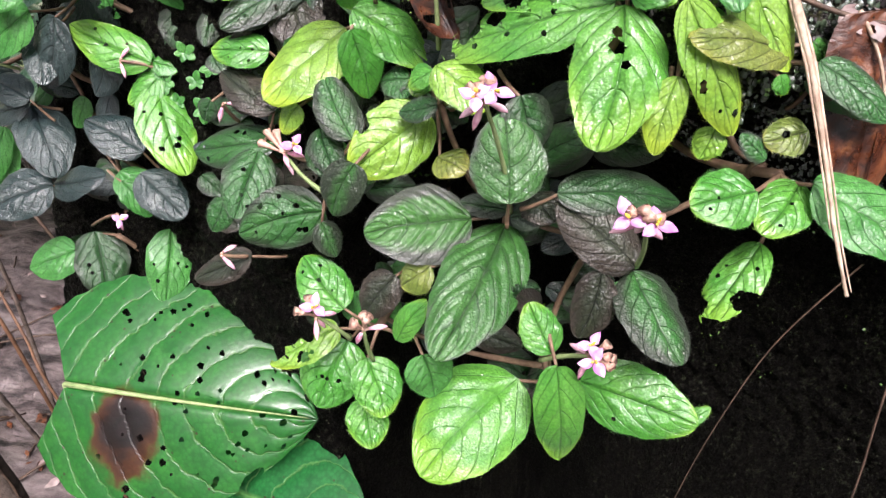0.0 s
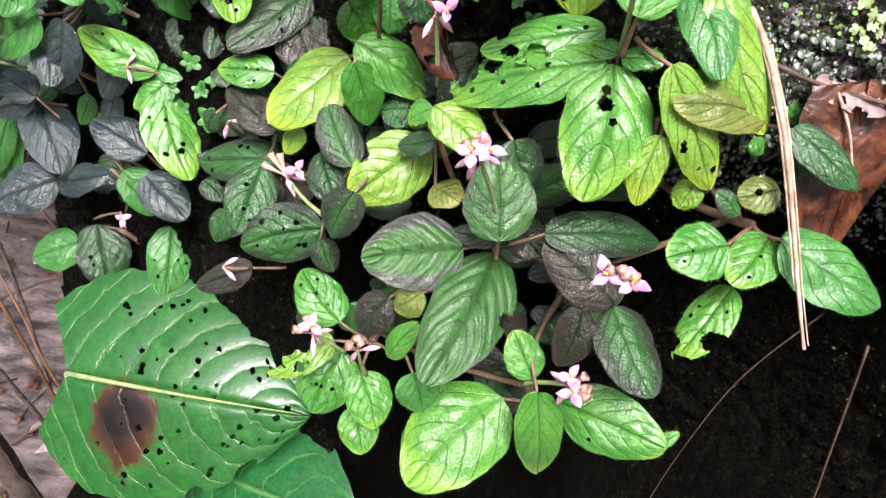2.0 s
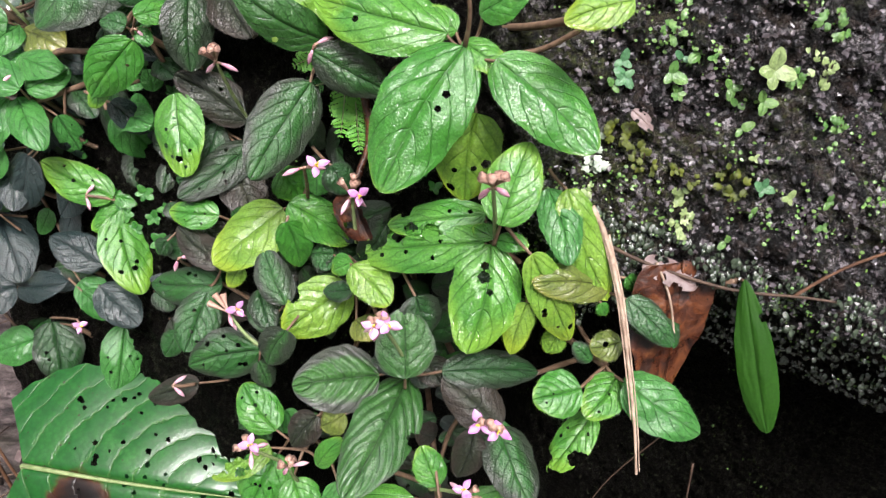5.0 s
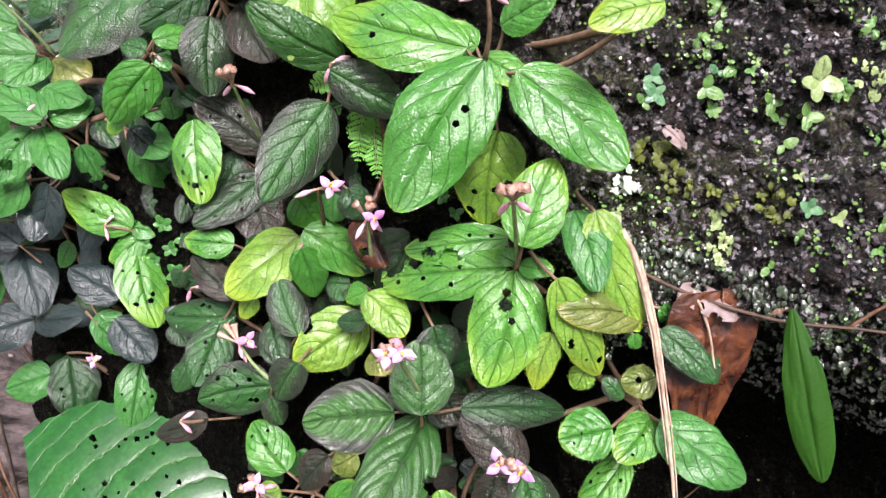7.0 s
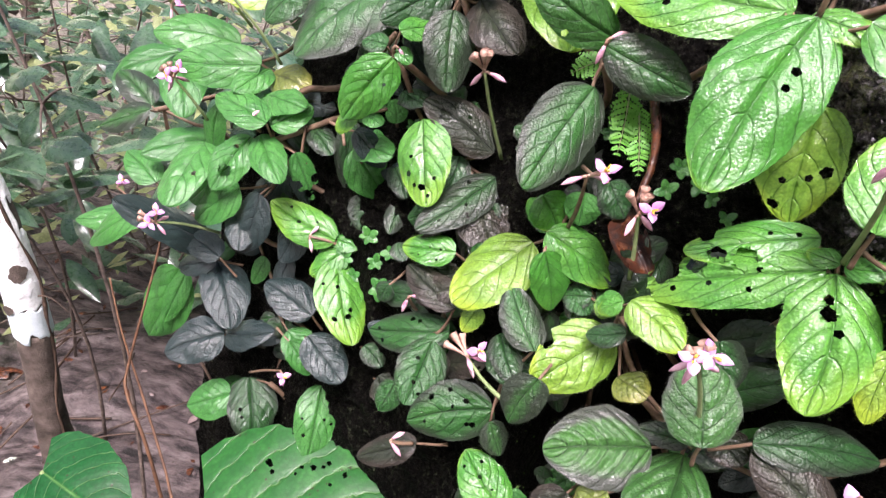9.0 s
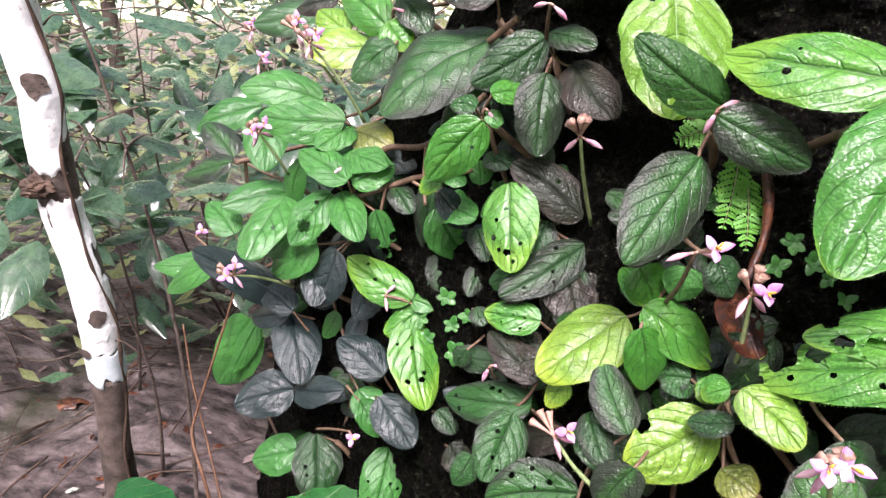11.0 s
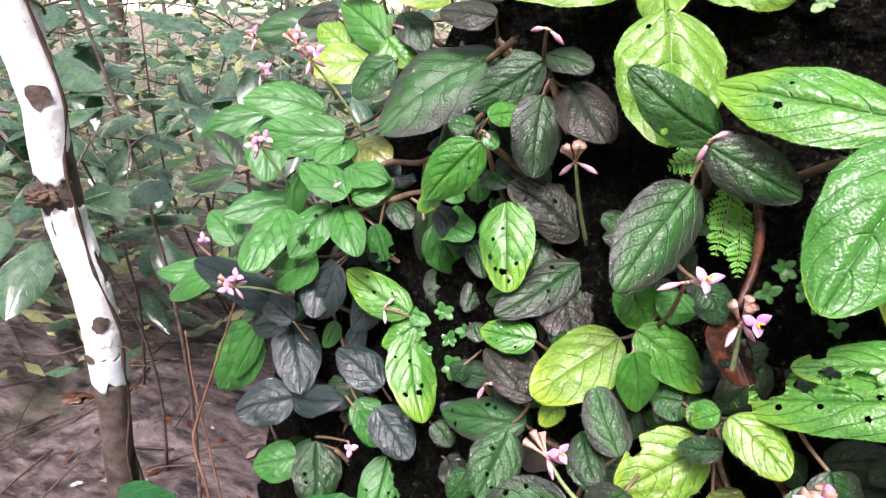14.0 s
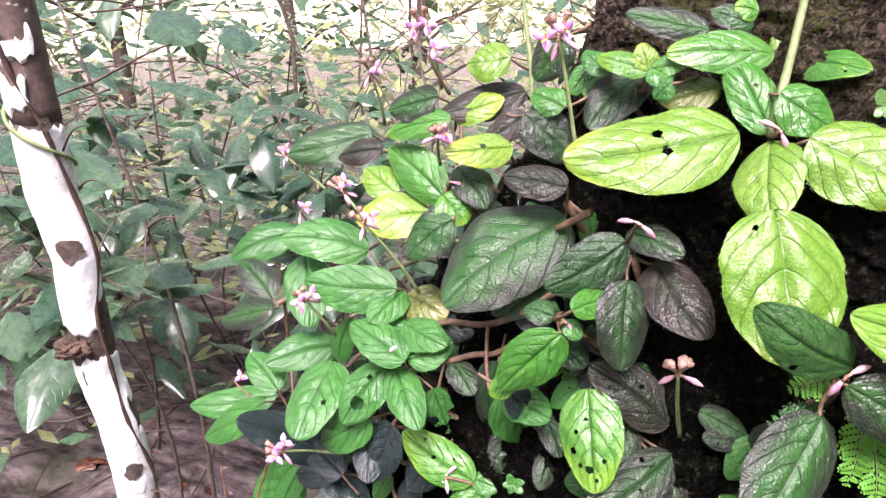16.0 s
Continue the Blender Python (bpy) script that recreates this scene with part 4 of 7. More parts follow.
p = plant((-0.121, 0.447, 1.058), "herb with dark quilted leaves near the bank's top")
leaf(p, K, (-0.101, 0.451, 1.063), (-0.129, 0.431, 1.036), 0.027, (-0.04, -0.77, 0.63))
leaf(p, K, (-0.164, 0.439, 1.04), (-0.135, 0.435, 1.016), 0.028, (0.32, -0.79, 0.52))
leaf(p, G, (-0.142, 0.441, 1.044), (-0.162, 0.45, 1.049), 0.018, (-0.11, -0.67, 0.73))
leaf(p, G, (-0.101, 0.425, 1.068), (-0.127, 0.436, 1.073), 0.014, (-0.15, -0.70, 0.70))
leaf(p, Y, (-0.101, 0.425, 1.068), (-0.106, 0.43, 1.081), 0.012, (0.12, -0.93, 0.34))
leaf(p, G, (-0.101, 0.425, 1.069), (-0.085, 0.423, 1.073), 0.012, (-0.27, -0.74, 0.62))
leaf(p, M, (-0.101, 0.425, 1.069), (-0.09, 0.418, 1.064), 0.012, (-0.11, -0.70, 0.71))
leaf(p, M, (-0.119, 0.439, 1.064), (-0.135, 0.45, 1.073), 0.014, (-0.07, -0.70, 0.71))
leaf(p, M, (-0.13, 0.457, 1.064), (-0.141, 0.452, 1.049), 0.014, (-0.16, -0.88, 0.44))
leaf(p, G, (-0.126, 0.454, 1.058), (-0.132, 0.449, 1.048), 0.013, (-0.08, -0.85, 0.53))
leaf(p, D, (-0.145, 0.464, 1.08), (-0.162, 0.465, 1.053), 0.025, (-0.33, -0.93, 0.18))

p = plant((-0.225, 0.529, 1.023), "tall herb with dark grey leaves against the far shrubs")
leaf(p, R, (-0.172, 0.499, 1.04), (-0.223, 0.479, 1.027), 0.026, (0.11, -0.72, 0.68))
leaf(p, D, (-0.325, 0.623, 0.969), (-0.396, 0.596, 0.953), 0.043, (0.11, -0.72, 0.68))
leaf(p, D, (-0.225, 0.48, 1.038), (-0.259, 0.483, 1.026), 0.025, (-0.28, -0.75, 0.60))
leaf(p, Y, (-0.181, 0.489, 1.062), (-0.209, 0.493, 1.056), 0.028, (-0.25, -0.74, 0.63))

p = plant((-0.209, 0.467, 0.997), "upright herb with yellow-green leaves and pink flowers")
leaf(p, G, (-0.214, 0.47, 1.026), (-0.258, 0.475, 1.012), 0.020, (-0.27, -0.72, 0.63))
leaf(p, Y, (-0.172, 0.453, 1.016), (-0.208, 0.432, 1.016), 0.023, (0.35, -0.59, 0.73), holes=((0.2, 0.45, 0.042),))
leaf(p, G, (-0.214, 0.451, 0.981), (-0.259, 0.482, 1.001), 0.029, (-0.28, -0.77, 0.58))
leaf(p, G, (-0.211, 0.439, 0.988), (-0.195, 0.435, 0.972), 0.023, (0.37, -0.75, 0.54))
leaf(p, Y, (-0.225, 0.455, 0.969), (-0.27, 0.441, 0.965), 0.032, (0.14, -0.66, 0.74))
leaf(p, R, (-0.167, 0.472, 1.032), (-0.19, 0.461, 1.015), 0.019, (-0.06, -0.80, 0.60))
leaf(p, Y, (-0.216, 0.482, 1.025), (-0.183, 0.483, 1.038), 0.021, (-0.22, -0.77, 0.60))
leaf(p, Y, (-0.25, 0.467, 0.975), (-0.276, 0.48, 0.986), 0.025, (0.04, -0.59, 0.81))

p = plant((-0.204, 0.445, 0.986), "herb with drooping dull green leaves")
leaf(p, K, (-0.205, 0.45, 1.002), (-0.183, 0.436, 0.983), 0.024, (0.15, -0.70, 0.70))
leaf(p, D, (-0.202, 0.427, 0.977), (-0.228, 0.419, 0.953), 0.028, (-0.23, -0.84, 0.49))

p = plant((-0.264, 0.475, 0.911), "upright herb with large soft green leaves and pink flowers")
leaf(p, M, (-0.284, 0.496, 0.917), (-0.348, 0.483, 0.925), 0.036, (0.22, -0.61, 0.76))
leaf(p, M, (-0.395, 0.595, 0.877), (-0.453, 0.569, 0.854), 0.036, (0.05, -0.72, 0.69))
leaf(p, M, (-0.242, 0.437, 0.92), (-0.307, 0.436, 0.917), 0.033, (-0.02, -0.80, 0.61))
leaf(p, M, (-0.239, 0.444, 0.915), (-0.253, 0.412, 0.907), 0.023, (0.30, -0.33, 0.90))
leaf(p, R, (-0.276, 0.514, 0.99), (-0.313, 0.518, 0.98), 0.022, (-0.26, -0.71, 0.66))
leaf(p, M, (-0.229, 0.431, 0.9), (-0.246, 0.417, 0.892), 0.023, (0.13, -0.60, 0.79))
leaf(p, O, (-0.238, 0.445, 0.912), (-0.207, 0.432, 0.906), 0.028, (-0.05, -0.54, 0.84))
leaf(p, M, (-0.233, 0.422, 0.904), (-0.2, 0.403, 0.904), 0.025, (-0.23, -0.40, 0.89))
leaf(p, K, (-0.243, 0.433, 0.901), (-0.216, 0.422, 0.895), 0.019, (-0.02, -0.52, 0.85))

p = plant((-0.305, 0.465, 0.862), "upright herb shoot with soft hairy green leaves")
leaf(p, M, (-0.338, 0.499, 0.905), (-0.318, 0.455, 0.867), 0.036, (0.23, -0.57, 0.79))
leaf(p, M, (-0.302, 0.466, 0.848), (-0.348, 0.437, 0.843), 0.030, (0.25, -0.53, 0.81))
leaf(p, M, (-0.288, 0.427, 0.862), (-0.294, 0.374, 0.836), 0.044, (-0.22, -0.41, 0.89), holes=((-0.5, 0.55, 0.030),))
leaf(p, M, (-0.291, 0.444, 0.849), (-0.28, 0.446, 0.887), 0.018, (-0.05, -1.00, 0.07))

p = plant((-0.371, 0.503, 0.853), "small herb with withered dark leaves and a pink flower")
leaf(p, D, (-0.377, 0.508, 0.855), (-0.418, 0.531, 0.875), 0.029, (0.14, -0.50, 0.85))
leaf(p, D, (-0.365, 0.486, 0.86), (-0.415, 0.487, 0.84), 0.026, (-0.30, -0.65, 0.70))

p = plant((-0.228, 0.411, 0.876), "upright herb shoot with soft green leaves and one holed leaf")
leaf(p, M, (-0.224, 0.395, 0.894), (-0.267, 0.416, 0.903), 0.026, (-0.05, -0.47, 0.88))
leaf(p, M, (-0.225, 0.402, 0.89), (-0.199, 0.415, 0.901), 0.023, (-0.02, -0.65, 0.76))
leaf(p, M, (-0.243, 0.41, 0.877), (-0.265, 0.384, 0.847), 0.029, (0.01, -0.76, 0.65), holes=((-0.1, 0.65, 0.096), (0.2, 0.25, 0.036)))
leaf(p, M, (-0.234, 0.406, 0.881), (-0.209, 0.372, 0.862), 0.024, (0.07, -0.45, 0.89))
leaf(p, M, (-0.208, 0.4, 0.873), (-0.198, 0.402, 0.838), 0.017, (0.55, -0.82, 0.11), holes=2, ragged=0.2)
leaf(p, M, (-0.259, 0.409, 0.857), (-0.295, 0.405, 0.824), 0.030, (-0.40, -0.76, 0.51))
leaf(p, K, (-0.199, 0.412, 0.887), (-0.181, 0.396, 0.876), 0.018, (0.07, -0.54, 0.84))

p = plant((-0.357, 0.471, 0.757), "herb at the bank's end with green leaves and a pink flower")
leaf(p, M, (-0.386, 0.508, 0.754), (-0.46, 0.484, 0.746), 0.030, (0.09, -0.56, 0.82))
leaf(p, M, (-0.364, 0.455, 0.791), (-0.424, 0.449, 0.746), 0.028, (-0.37, -0.72, 0.58))
leaf(p, M, (-0.341, 0.439, 0.818), (-0.375, 0.459, 0.833), 0.026, (0.14, -0.46, 0.87))
leaf(p, M, (-0.352, 0.463, 0.722), (-0.392, 0.458, 0.645), 0.049, (-0.20, -0.97, 0.16))
leaf(p, M, (-0.343, 0.46, 0.721), (-0.366, 0.447, 0.672), 0.021, (0.01, -0.97, 0.25))

p = plant((-0.263, 0.419, 0.812), "herb with a long dark drooping leaf")
leaf(p, B, (-0.302, 0.442, 0.765), (-0.352, 0.397, 0.822), 0.035, (0.81, -0.20, 0.55))
leaf(p, B, (-0.237, 0.4, 0.839), (-0.254, 0.395, 0.792), 0.028, (-0.20, -0.96, 0.18))
leaf(p, M, (-0.25, 0.398, 0.843), (-0.288, 0.398, 0.813), 0.029, (-0.34, -0.82, 0.46))

p = plant((-0.164, 0.4, 0.868), "small dark herb between the stems")
leaf(p, B, (-0.239, 0.401, 0.832), (-0.254, 0.397, 0.794), 0.028, (-0.10, -0.98, 0.14))
leaf(p, K, (-0.146, 0.406, 0.848), (-0.168, 0.389, 0.826), 0.024, (-0.04, -0.76, 0.65))
leaf(p, M, (-0.152, 0.397, 0.873), (-0.15, 0.398, 0.896), 0.015, (0.06, -1.00, 0.04))
leaf(p, M, (-0.164, 0.389, 0.885), (-0.145, 0.396, 0.85), 0.032, (0.65, -0.73, 0.20))
leaf(p, K, (-0.132, 0.383, 0.853), (-0.136, 0.368, 0.837), 0.014, (0.15, -0.73, 0.67))
leaf(p, K, (-0.172, 0.408, 0.894), (-0.172, 0.407, 0.84), 0.025, (0.13, -0.99, 0.03))
leaf(p, B, (-0.156, 0.367, 0.906), (-0.139, 0.373, 0.882), 0.018, (0.72, -0.61, 0.33))
leaf(p, K, (-0.137, 0.387, 0.877), (-0.125, 0.368, 0.864), 0.017, (0.04, -0.57, 0.82))
leaf(p, M, (-0.17, 0.427, 0.896), (-0.155, 0.422, 0.895), 0.015, (-0.15, -0.54, 0.83))
leaf(p, K, (-0.128, 0.357, 0.838), (-0.121, 0.348, 0.831), 0.012, (0.06, -0.57, 0.82))
leaf(p, M, (-0.159, 0.379, 0.892), (-0.132, 0.363, 0.894), 0.023, (-0.29, -0.37, 0.88))
leaf(p, M, (-0.161, 0.411, 0.9), (-0.148, 0.401, 0.898), 0.013, (-0.17, -0.34, 0.92))
leaf(p, K, (-0.168, 0.403, 0.898), (-0.172, 0.401, 0.853), 0.019, (-0.02, -1.00, 0.05))
leaf(p, B, (-0.208, 0.405, 0.818), (-0.227, 0.398, 0.786), 0.027, (-0.32, -0.88, 0.36))

p = plant((0.049, 0.274, 1.), "large low herb with broad glossy yellow-green leaves on the rock")
leaf(p, G, (0.0465, 0.268, 1.005), (0.0132, 0.2313, 0.9497), 0.041, (-0.12, -0.73, 0.67), holes=((-0.3, 0.3, 0.024), (-0.3, 0.4, 0.021)))
leaf(p, G, (0.059, 0.254, 1.007), (0.105, 0.228, 0.981), 0.032, (-0.01, -0.70, 0.71))
leaf(p, G, (0.040, 0.284, 1.004), (-0.024, 0.312, 1.005), 0.034, (0.01, -0.69, 0.72), holes=((-0.3, 0.62, 0.024), (0.35, 0.6, 0.012)))
leaf(p, G, (0.046, 0.273, 1.005), (0.067, 0.258, 1.), 0.015, (-0.24, -0.56, 0.80))
leaf(p, G, (0.045, 0.29, 1.003), (0.028, 0.295, 1.009), 0.015, (0.02, -0.71, 0.70))
leaf(p, G, (0.052, 0.274, 1.018), (0.072, 0.268, 1.034), 0.018, (-0.57, -0.69, 0.45))
leaf(p, Y, (0.0565, 0.266, 0.974), (0.0564, 0.259, 0.9269), 0.033, (-0.11, -0.85, 0.5), holes=((0.35, 0.62, 0.03), (-0.25, 0.58, 0.032), (-0.6, 0.52, 0.05), (0.7, 0.84, 0.04)))

p = plant((0.184, 0.214, 0.925), "single hanging strap-shaped green leaf before the rock")
leaf(p, H, (0.184, 0.208, 0.931), (0.205, 0.168, 0.869), 0.0175, (-0.48, -0.70, 0.53), hairs=False, shape=(1.25, 0.5), quilt=0.0, holes=((-1.0, 0.24, 0.03),), nu=40, nv=90)

p = plant((0.104, 0.24, 1.04), "single yellowing leaf hanging at the rock's top")
leaf(p, Y, (0.104, 0.234, 1.044), (0.078, 0.229, 1.035), 0.016, (-0.11, -0.69, 0.72))


# ---- the white-barked sapling, its vine and the far shrubs ----
def sapling():
    t = root("sapling", (-0.5, 0.41, -0.62), "thin sapling with white flaking bark and brown patches", "tree")
    o = Vector((-0.5, 0.41, -0.62))
    line = [(-0.56, 0.45, -0.64), (-0.54, 0.44, 0.0), (-0.52, 0.432, 0.4), (-0.503, 0.43, 0.56), (-0.49, 0.43, 0.65), (-0.484, 0.428, 0.71), (-0.484, 0.428, 0.77), (-0.492, 0.428, 0.82),
            (-0.489, 0.428, 0.88), (-0.484, 0.428, 0.92), (-0.491, 0.428, 0.97), (-0.486, 0.428, 1.05), (-0.482, 0.428, 1.4), (-0.47, 0.44, 2.2)]
    pts, radii = [], []
    for a, b in zip(line, line[1:]):
        for k in range(8):
            pts.append(Vector(a).lerp(Vector(b), k / 8) - o)
            radii.append(0.0160 - 0.001 * (pts[-1].z) / 2.8 + 0.0008 * math.sin(pts[-1].z * 40))
    cut = next(i for i, p in enumerate(pts) if p.z > 0.655 + 0.62)
    low = next(i for i, p in enumerate(pts) if p.z > 1.015 + 0.62)
    high = next(i for i, p in enumerate(pts) if p.z > 1.12 + 0.62)
    mesh_part("upper_trunk", *tube_arrays(pts[cut:low + 1], [q * 0.96 for q in radii[cut:low + 1]], 24, 0.03), BROWN_BARK, t, "brown inner bark under white flakes")
    mesh_part("bare_trunk", *tube_arrays(pts[low:high + 1], [q * 0.975 for q in radii[low:high + 1]], 24, 0.02), BARE_BARK, t, "brown bare stretch with a few white flakes")

    def sheet(z0, z1, a0, a1, seed, mat=BARK, proud=0.0009):
        """One ragged sheet of white bark that wraps part of the trunk and lifts at its edges."""
        nz, na = max(14, int((z1 - z0) / 0.002)), 44
        verts, faces = [], []
        for j in range(nz + 1):
            w = j / nz
            z = z0 + (z1 - z0) * w
            cx = float(np.interp(z, [q[2] for q in line], [q[0] for q in line]))
            cy = float(np.interp(z, [q[2] for q in line], [q[1] for q in line]))
            for i in range(na + 1):
                g = i / na
                rag = lambda k: 0.22 * noise.fractal(Vector((z * 55, k, seed)), 1.0, 2.2, 4)
                lo, hi = a0 + rag(1.0), a1 + rag(7.0)
                a = lo + (hi - lo) * g
                zz = z + (0.011 * noise.fractal(Vector((a * 1.7, 3.0 if w < 0.5 else 9.0, seed)), 1.0, 2.2, 4)) * abs(2 * w - 1) ** 3
                edge = i in (0, na) or j in (0, nz)
                r = 0.0158 + (-0.0006 if edge else proud + 0.0005 * noise.noise(Vector((a * 2, zz * 60, seed))))
                verts.append(Vector((cx + r * math.cos(a), cy + r * math.sin(a), zz)) - o)
        for j in range(nz):
            for i in range(na):
                faces.append((j * (na + 1) + i, j * (na + 1) + i + 1, (j + 1) * (na + 1) + i + 1, (j + 1) * (na + 1) + i))
        mesh_part("bark_sheet", verts, faces, mat, t, "ragged sheet of flaking white bark")

    for n, (z0, z1, a0, a1) in enumerate(((0.652, 0.688, -3.6, 0.75), (0.684, 0.716, -2.9, 0.35), (0.706, 0.758, -3.2, 0.5), (0.748, 0.812, -3.4, 0.05), (0.79, 0.838, -1.5, 0.45), (0.806, 0.835, -3.0, -1.6),
                                          (0.862, 0.905, -3.3, -0.15), (0.885, 0.97, -3.5, 0.2), (0.955, 1.018, -3.4, 0.6), (1.03, 1.05, -2.2, -0.9), (1.062, 1.075, -1.4, -0.3))):
        sheet(z0, z1, a0, a1, n * 3.7, BLUE_BARK if n == 0 else BARK)
    mesh_part("upper_trunk", *tube_arrays(pts[high:], radii[high:], 20, 0.02), BARK, t, "white flaking bark with brown patches")
    mesh_part("lower_trunk", *tube_arrays(pts[:cut + 1], [r * 0.97 for r in radii[:cut + 1]], 18, 0.04), BROWN_BARK, t, "dark brown bare bark")
    knot, kf = [], []
    heart = Vector((-0.4935, 0.4125, 0.849)) - o
    for j in range(1, 24):
        for i in range(32):
            a, b = math.pi * j / 24, 2 * math.pi * i / 32
            q = Vector((math.sin(a) * math.cos(b), math.sin(a) * math.sin(b), math.cos(a)))
            knot.append(heart + Vector((q.x * 1.15, q.y, q.z * 0.85)) * 0.0105 * (0.85 + 0.55 * noise.turbulence(q * 1.6 + Vector((3, 1, 2)), 4, True)))
    for j in range(22):
        for i in range(32):
            kf.append((j * 32 + i, j * 32 + (i + 1) % 32, (j + 1) * 32 + (i + 1) % 32, (j + 1) * 32 + i))
    kf += [tuple(range(31, -1, -1)), tuple(range(22 * 32, 23 * 32))]
    mesh_part("knot", knot, kf, TWIG, t, "dark rough branch knot", None, False)
    for k, (x, z, r, off) in enumerate(((-0.484, 0.727, 0.0075, 0.0), (-0.484, 0.931, 0.009, -0.2), (-0.488, 0.69, 0.005, -0.9), (-0.487, 1.02, 0.004, 0.2), (-0.49, 0.79, 0.004, 0.4))):
        face = math.atan2(-0.7, 0.71) + off
        ring = []
        for i in range(41):
            a = 2 * math.pi * i / 40
            rr = 0 if i == 40 else r * (0.95 + 0.32 * noise.fractal(Vector((math.cos(a) * 1.2, math.sin(a) * 1.2, k * 5.1 + 2)), 0.8, 2.2, 4))
            bend = face + rr * math.cos(a) / 0.0165
            skin = 0.0174 + (0.0003 if i == 40 else 0)
            ring.append(Vector((x + skin * math.cos(bend), 0.428 + skin * math.sin(bend), z + 1.2 * rr * math.sin(a))) - o)
        ring = ring[-1:] + ring[:-1]
        mesh_part("bark_scar", ring, [(0, i + 1, (i + 1) % 40 + 1) for i in range(40)], BROWN_BARK, t, "brown scar in the white bark")


def vine():
    o = Vector((-0.48, 0.4, -0.62))
    v = root("vine", o, "thin dark woody vine winding round the sapling", "vine")
    zs = (-0.64, 0.0, 0.4, 0.56, 0.65, 0.71, 0.77, 0.82, 0.88, 0.92, 0.97, 1.05, 1.4)
    xs = (-0.56, -0.54, -0.52, -0.503, -0.49, -0.484, -0.484, -0.492, -0.489, -0.484, -0.491, -0.486, -0.482)
    ys = (0.45, 0.44, 0.432, 0.43, 0.43, 0.428, 0.428, 0.428, 0.428, 0.428, 0.428, 0.428, 0.428)

    def skin(z, turn, off):
        return Vector((float(np.interp(z, zs, xs)) + off * math.cos(turn), float(np.interp(z, zs, ys)) + off * math.sin(turn), z)) - o

    pts = []
    for k in range(150):
        z = -0.6 + 1.9 * k / 149
        turn = -0.15 - 0.9 * min(1.2, max(0.0, z - 0.97) / 0.06) + 0.25 * math.sin(z * 21) + 0.12 * math.sin(z * 63)
        pts.append(skin(z, turn, 0.0172 + 0.0012 * math.sin(z * 47)))
    mesh_part("vine_stem", *tube_arrays(pts, [0.0015 + 0.0005 * math.sin(k * 1.7) for k in range(150)], 7, 0.2), TWIG, v)
    pts = [skin(0.985 + 0.0014 * k, 0.9 - 0.115 * k, 0.0178) for k in range(34)]
    mesh_part("tendril", *tube_arrays(pts, [0.0014] * 34, 7, 0.05), GREEN_STEM, v, "pale green tendril coiled round the trunk")
    for k, (z, turn) in enumerate(((1.0, -0.1), (0.97, 0.4), (0.7, -0.2), (0.9, 0.3))):
        start = skin(z, turn, 0.018)
        end = start + Vector((0.03, -0.005, 0.02 - 0.015 * k))
        mesh_part("rootlet", *tube_arrays(arc(start, end, (0, 0, 0.006), 6), [0.0009 - 0.0001 * i for i in range(7)], 5), TWIG, v)


vine()


sapling()


def shrub_leaf(place, length, width, droop, turn, seed):
    d = Vector((math.cos(turn) * math.cos(droop), math.sin(turn) * math.cos(droop), -math.sin(droop)))
    up = Vector((0.1 * math.sin(seed), 0.1 * math.cos(seed * 3), 1))
    return leaf_arrays(place, Vector(place) + d * length, width, up, 0, 0, 0.08, 0.12, 9, 0.3, 0.01, (0.9, 0.9), 6, 10, False, seed)


def shrub(place, height, spread, count, size, label):
    rnd = random.Random(int(abs(place[0] * 991 + place[1] * 313)))
    s = root("shrub", place, label, "shrub", "shrubs behind the bank")
    verts, faces, uvs = [], [], []
    for k in range(1 if place[1] < 2.0 else rnd.randint(3, 4)):
        turn = rnd.uniform(0, 6.28)
        top = Vector((math.cos(turn) * spread * 0.5, math.sin(turn) * spread * 0.5, height * rnd.uniform(0.75, 1.0)))
        pts = arc((rnd.uniform(-0.05, 0.05), rnd.uniform(-0.05, 0.05), 0), top, (rnd.uniform(-0.22, 0.22), rnd.uniform(-0.2, 0.2), 0), 9)
        mesh_part("stem", *tube_arrays(pts, [0.006 - 0.0004 * i for i in range(10)], 6), BROWN_BARK, s)
        for n in range(count // (2 if place[1] < 2.0 else 7)):
            h = rnd.uniform(0.7 if place[1] < 2.0 else 0.45, 1.0)
            at = pts[int(h * 9)] + Vector((rnd.gauss(0, spread * 0.36), rnd.gauss(0, spread * 0.36), rnd.uniform(-0.06, 0.12)))
            v, f, u = shrub_leaf(at, size * rnd.uniform(0.6, 1.25), size * rnd.uniform(0.32, 0.5), rnd.uniform(-0.3, 0.9), rnd.uniform(0, 6.28), rnd.randint(0, 9999))
            o = len(verts)
            verts += v
            uvs += u
            faces += [tuple(i + o for i in q) for q in f]
    mesh_part("crown", verts, faces, FAR_LEAF, s, "glossy dark green elliptic leaves", uvs)


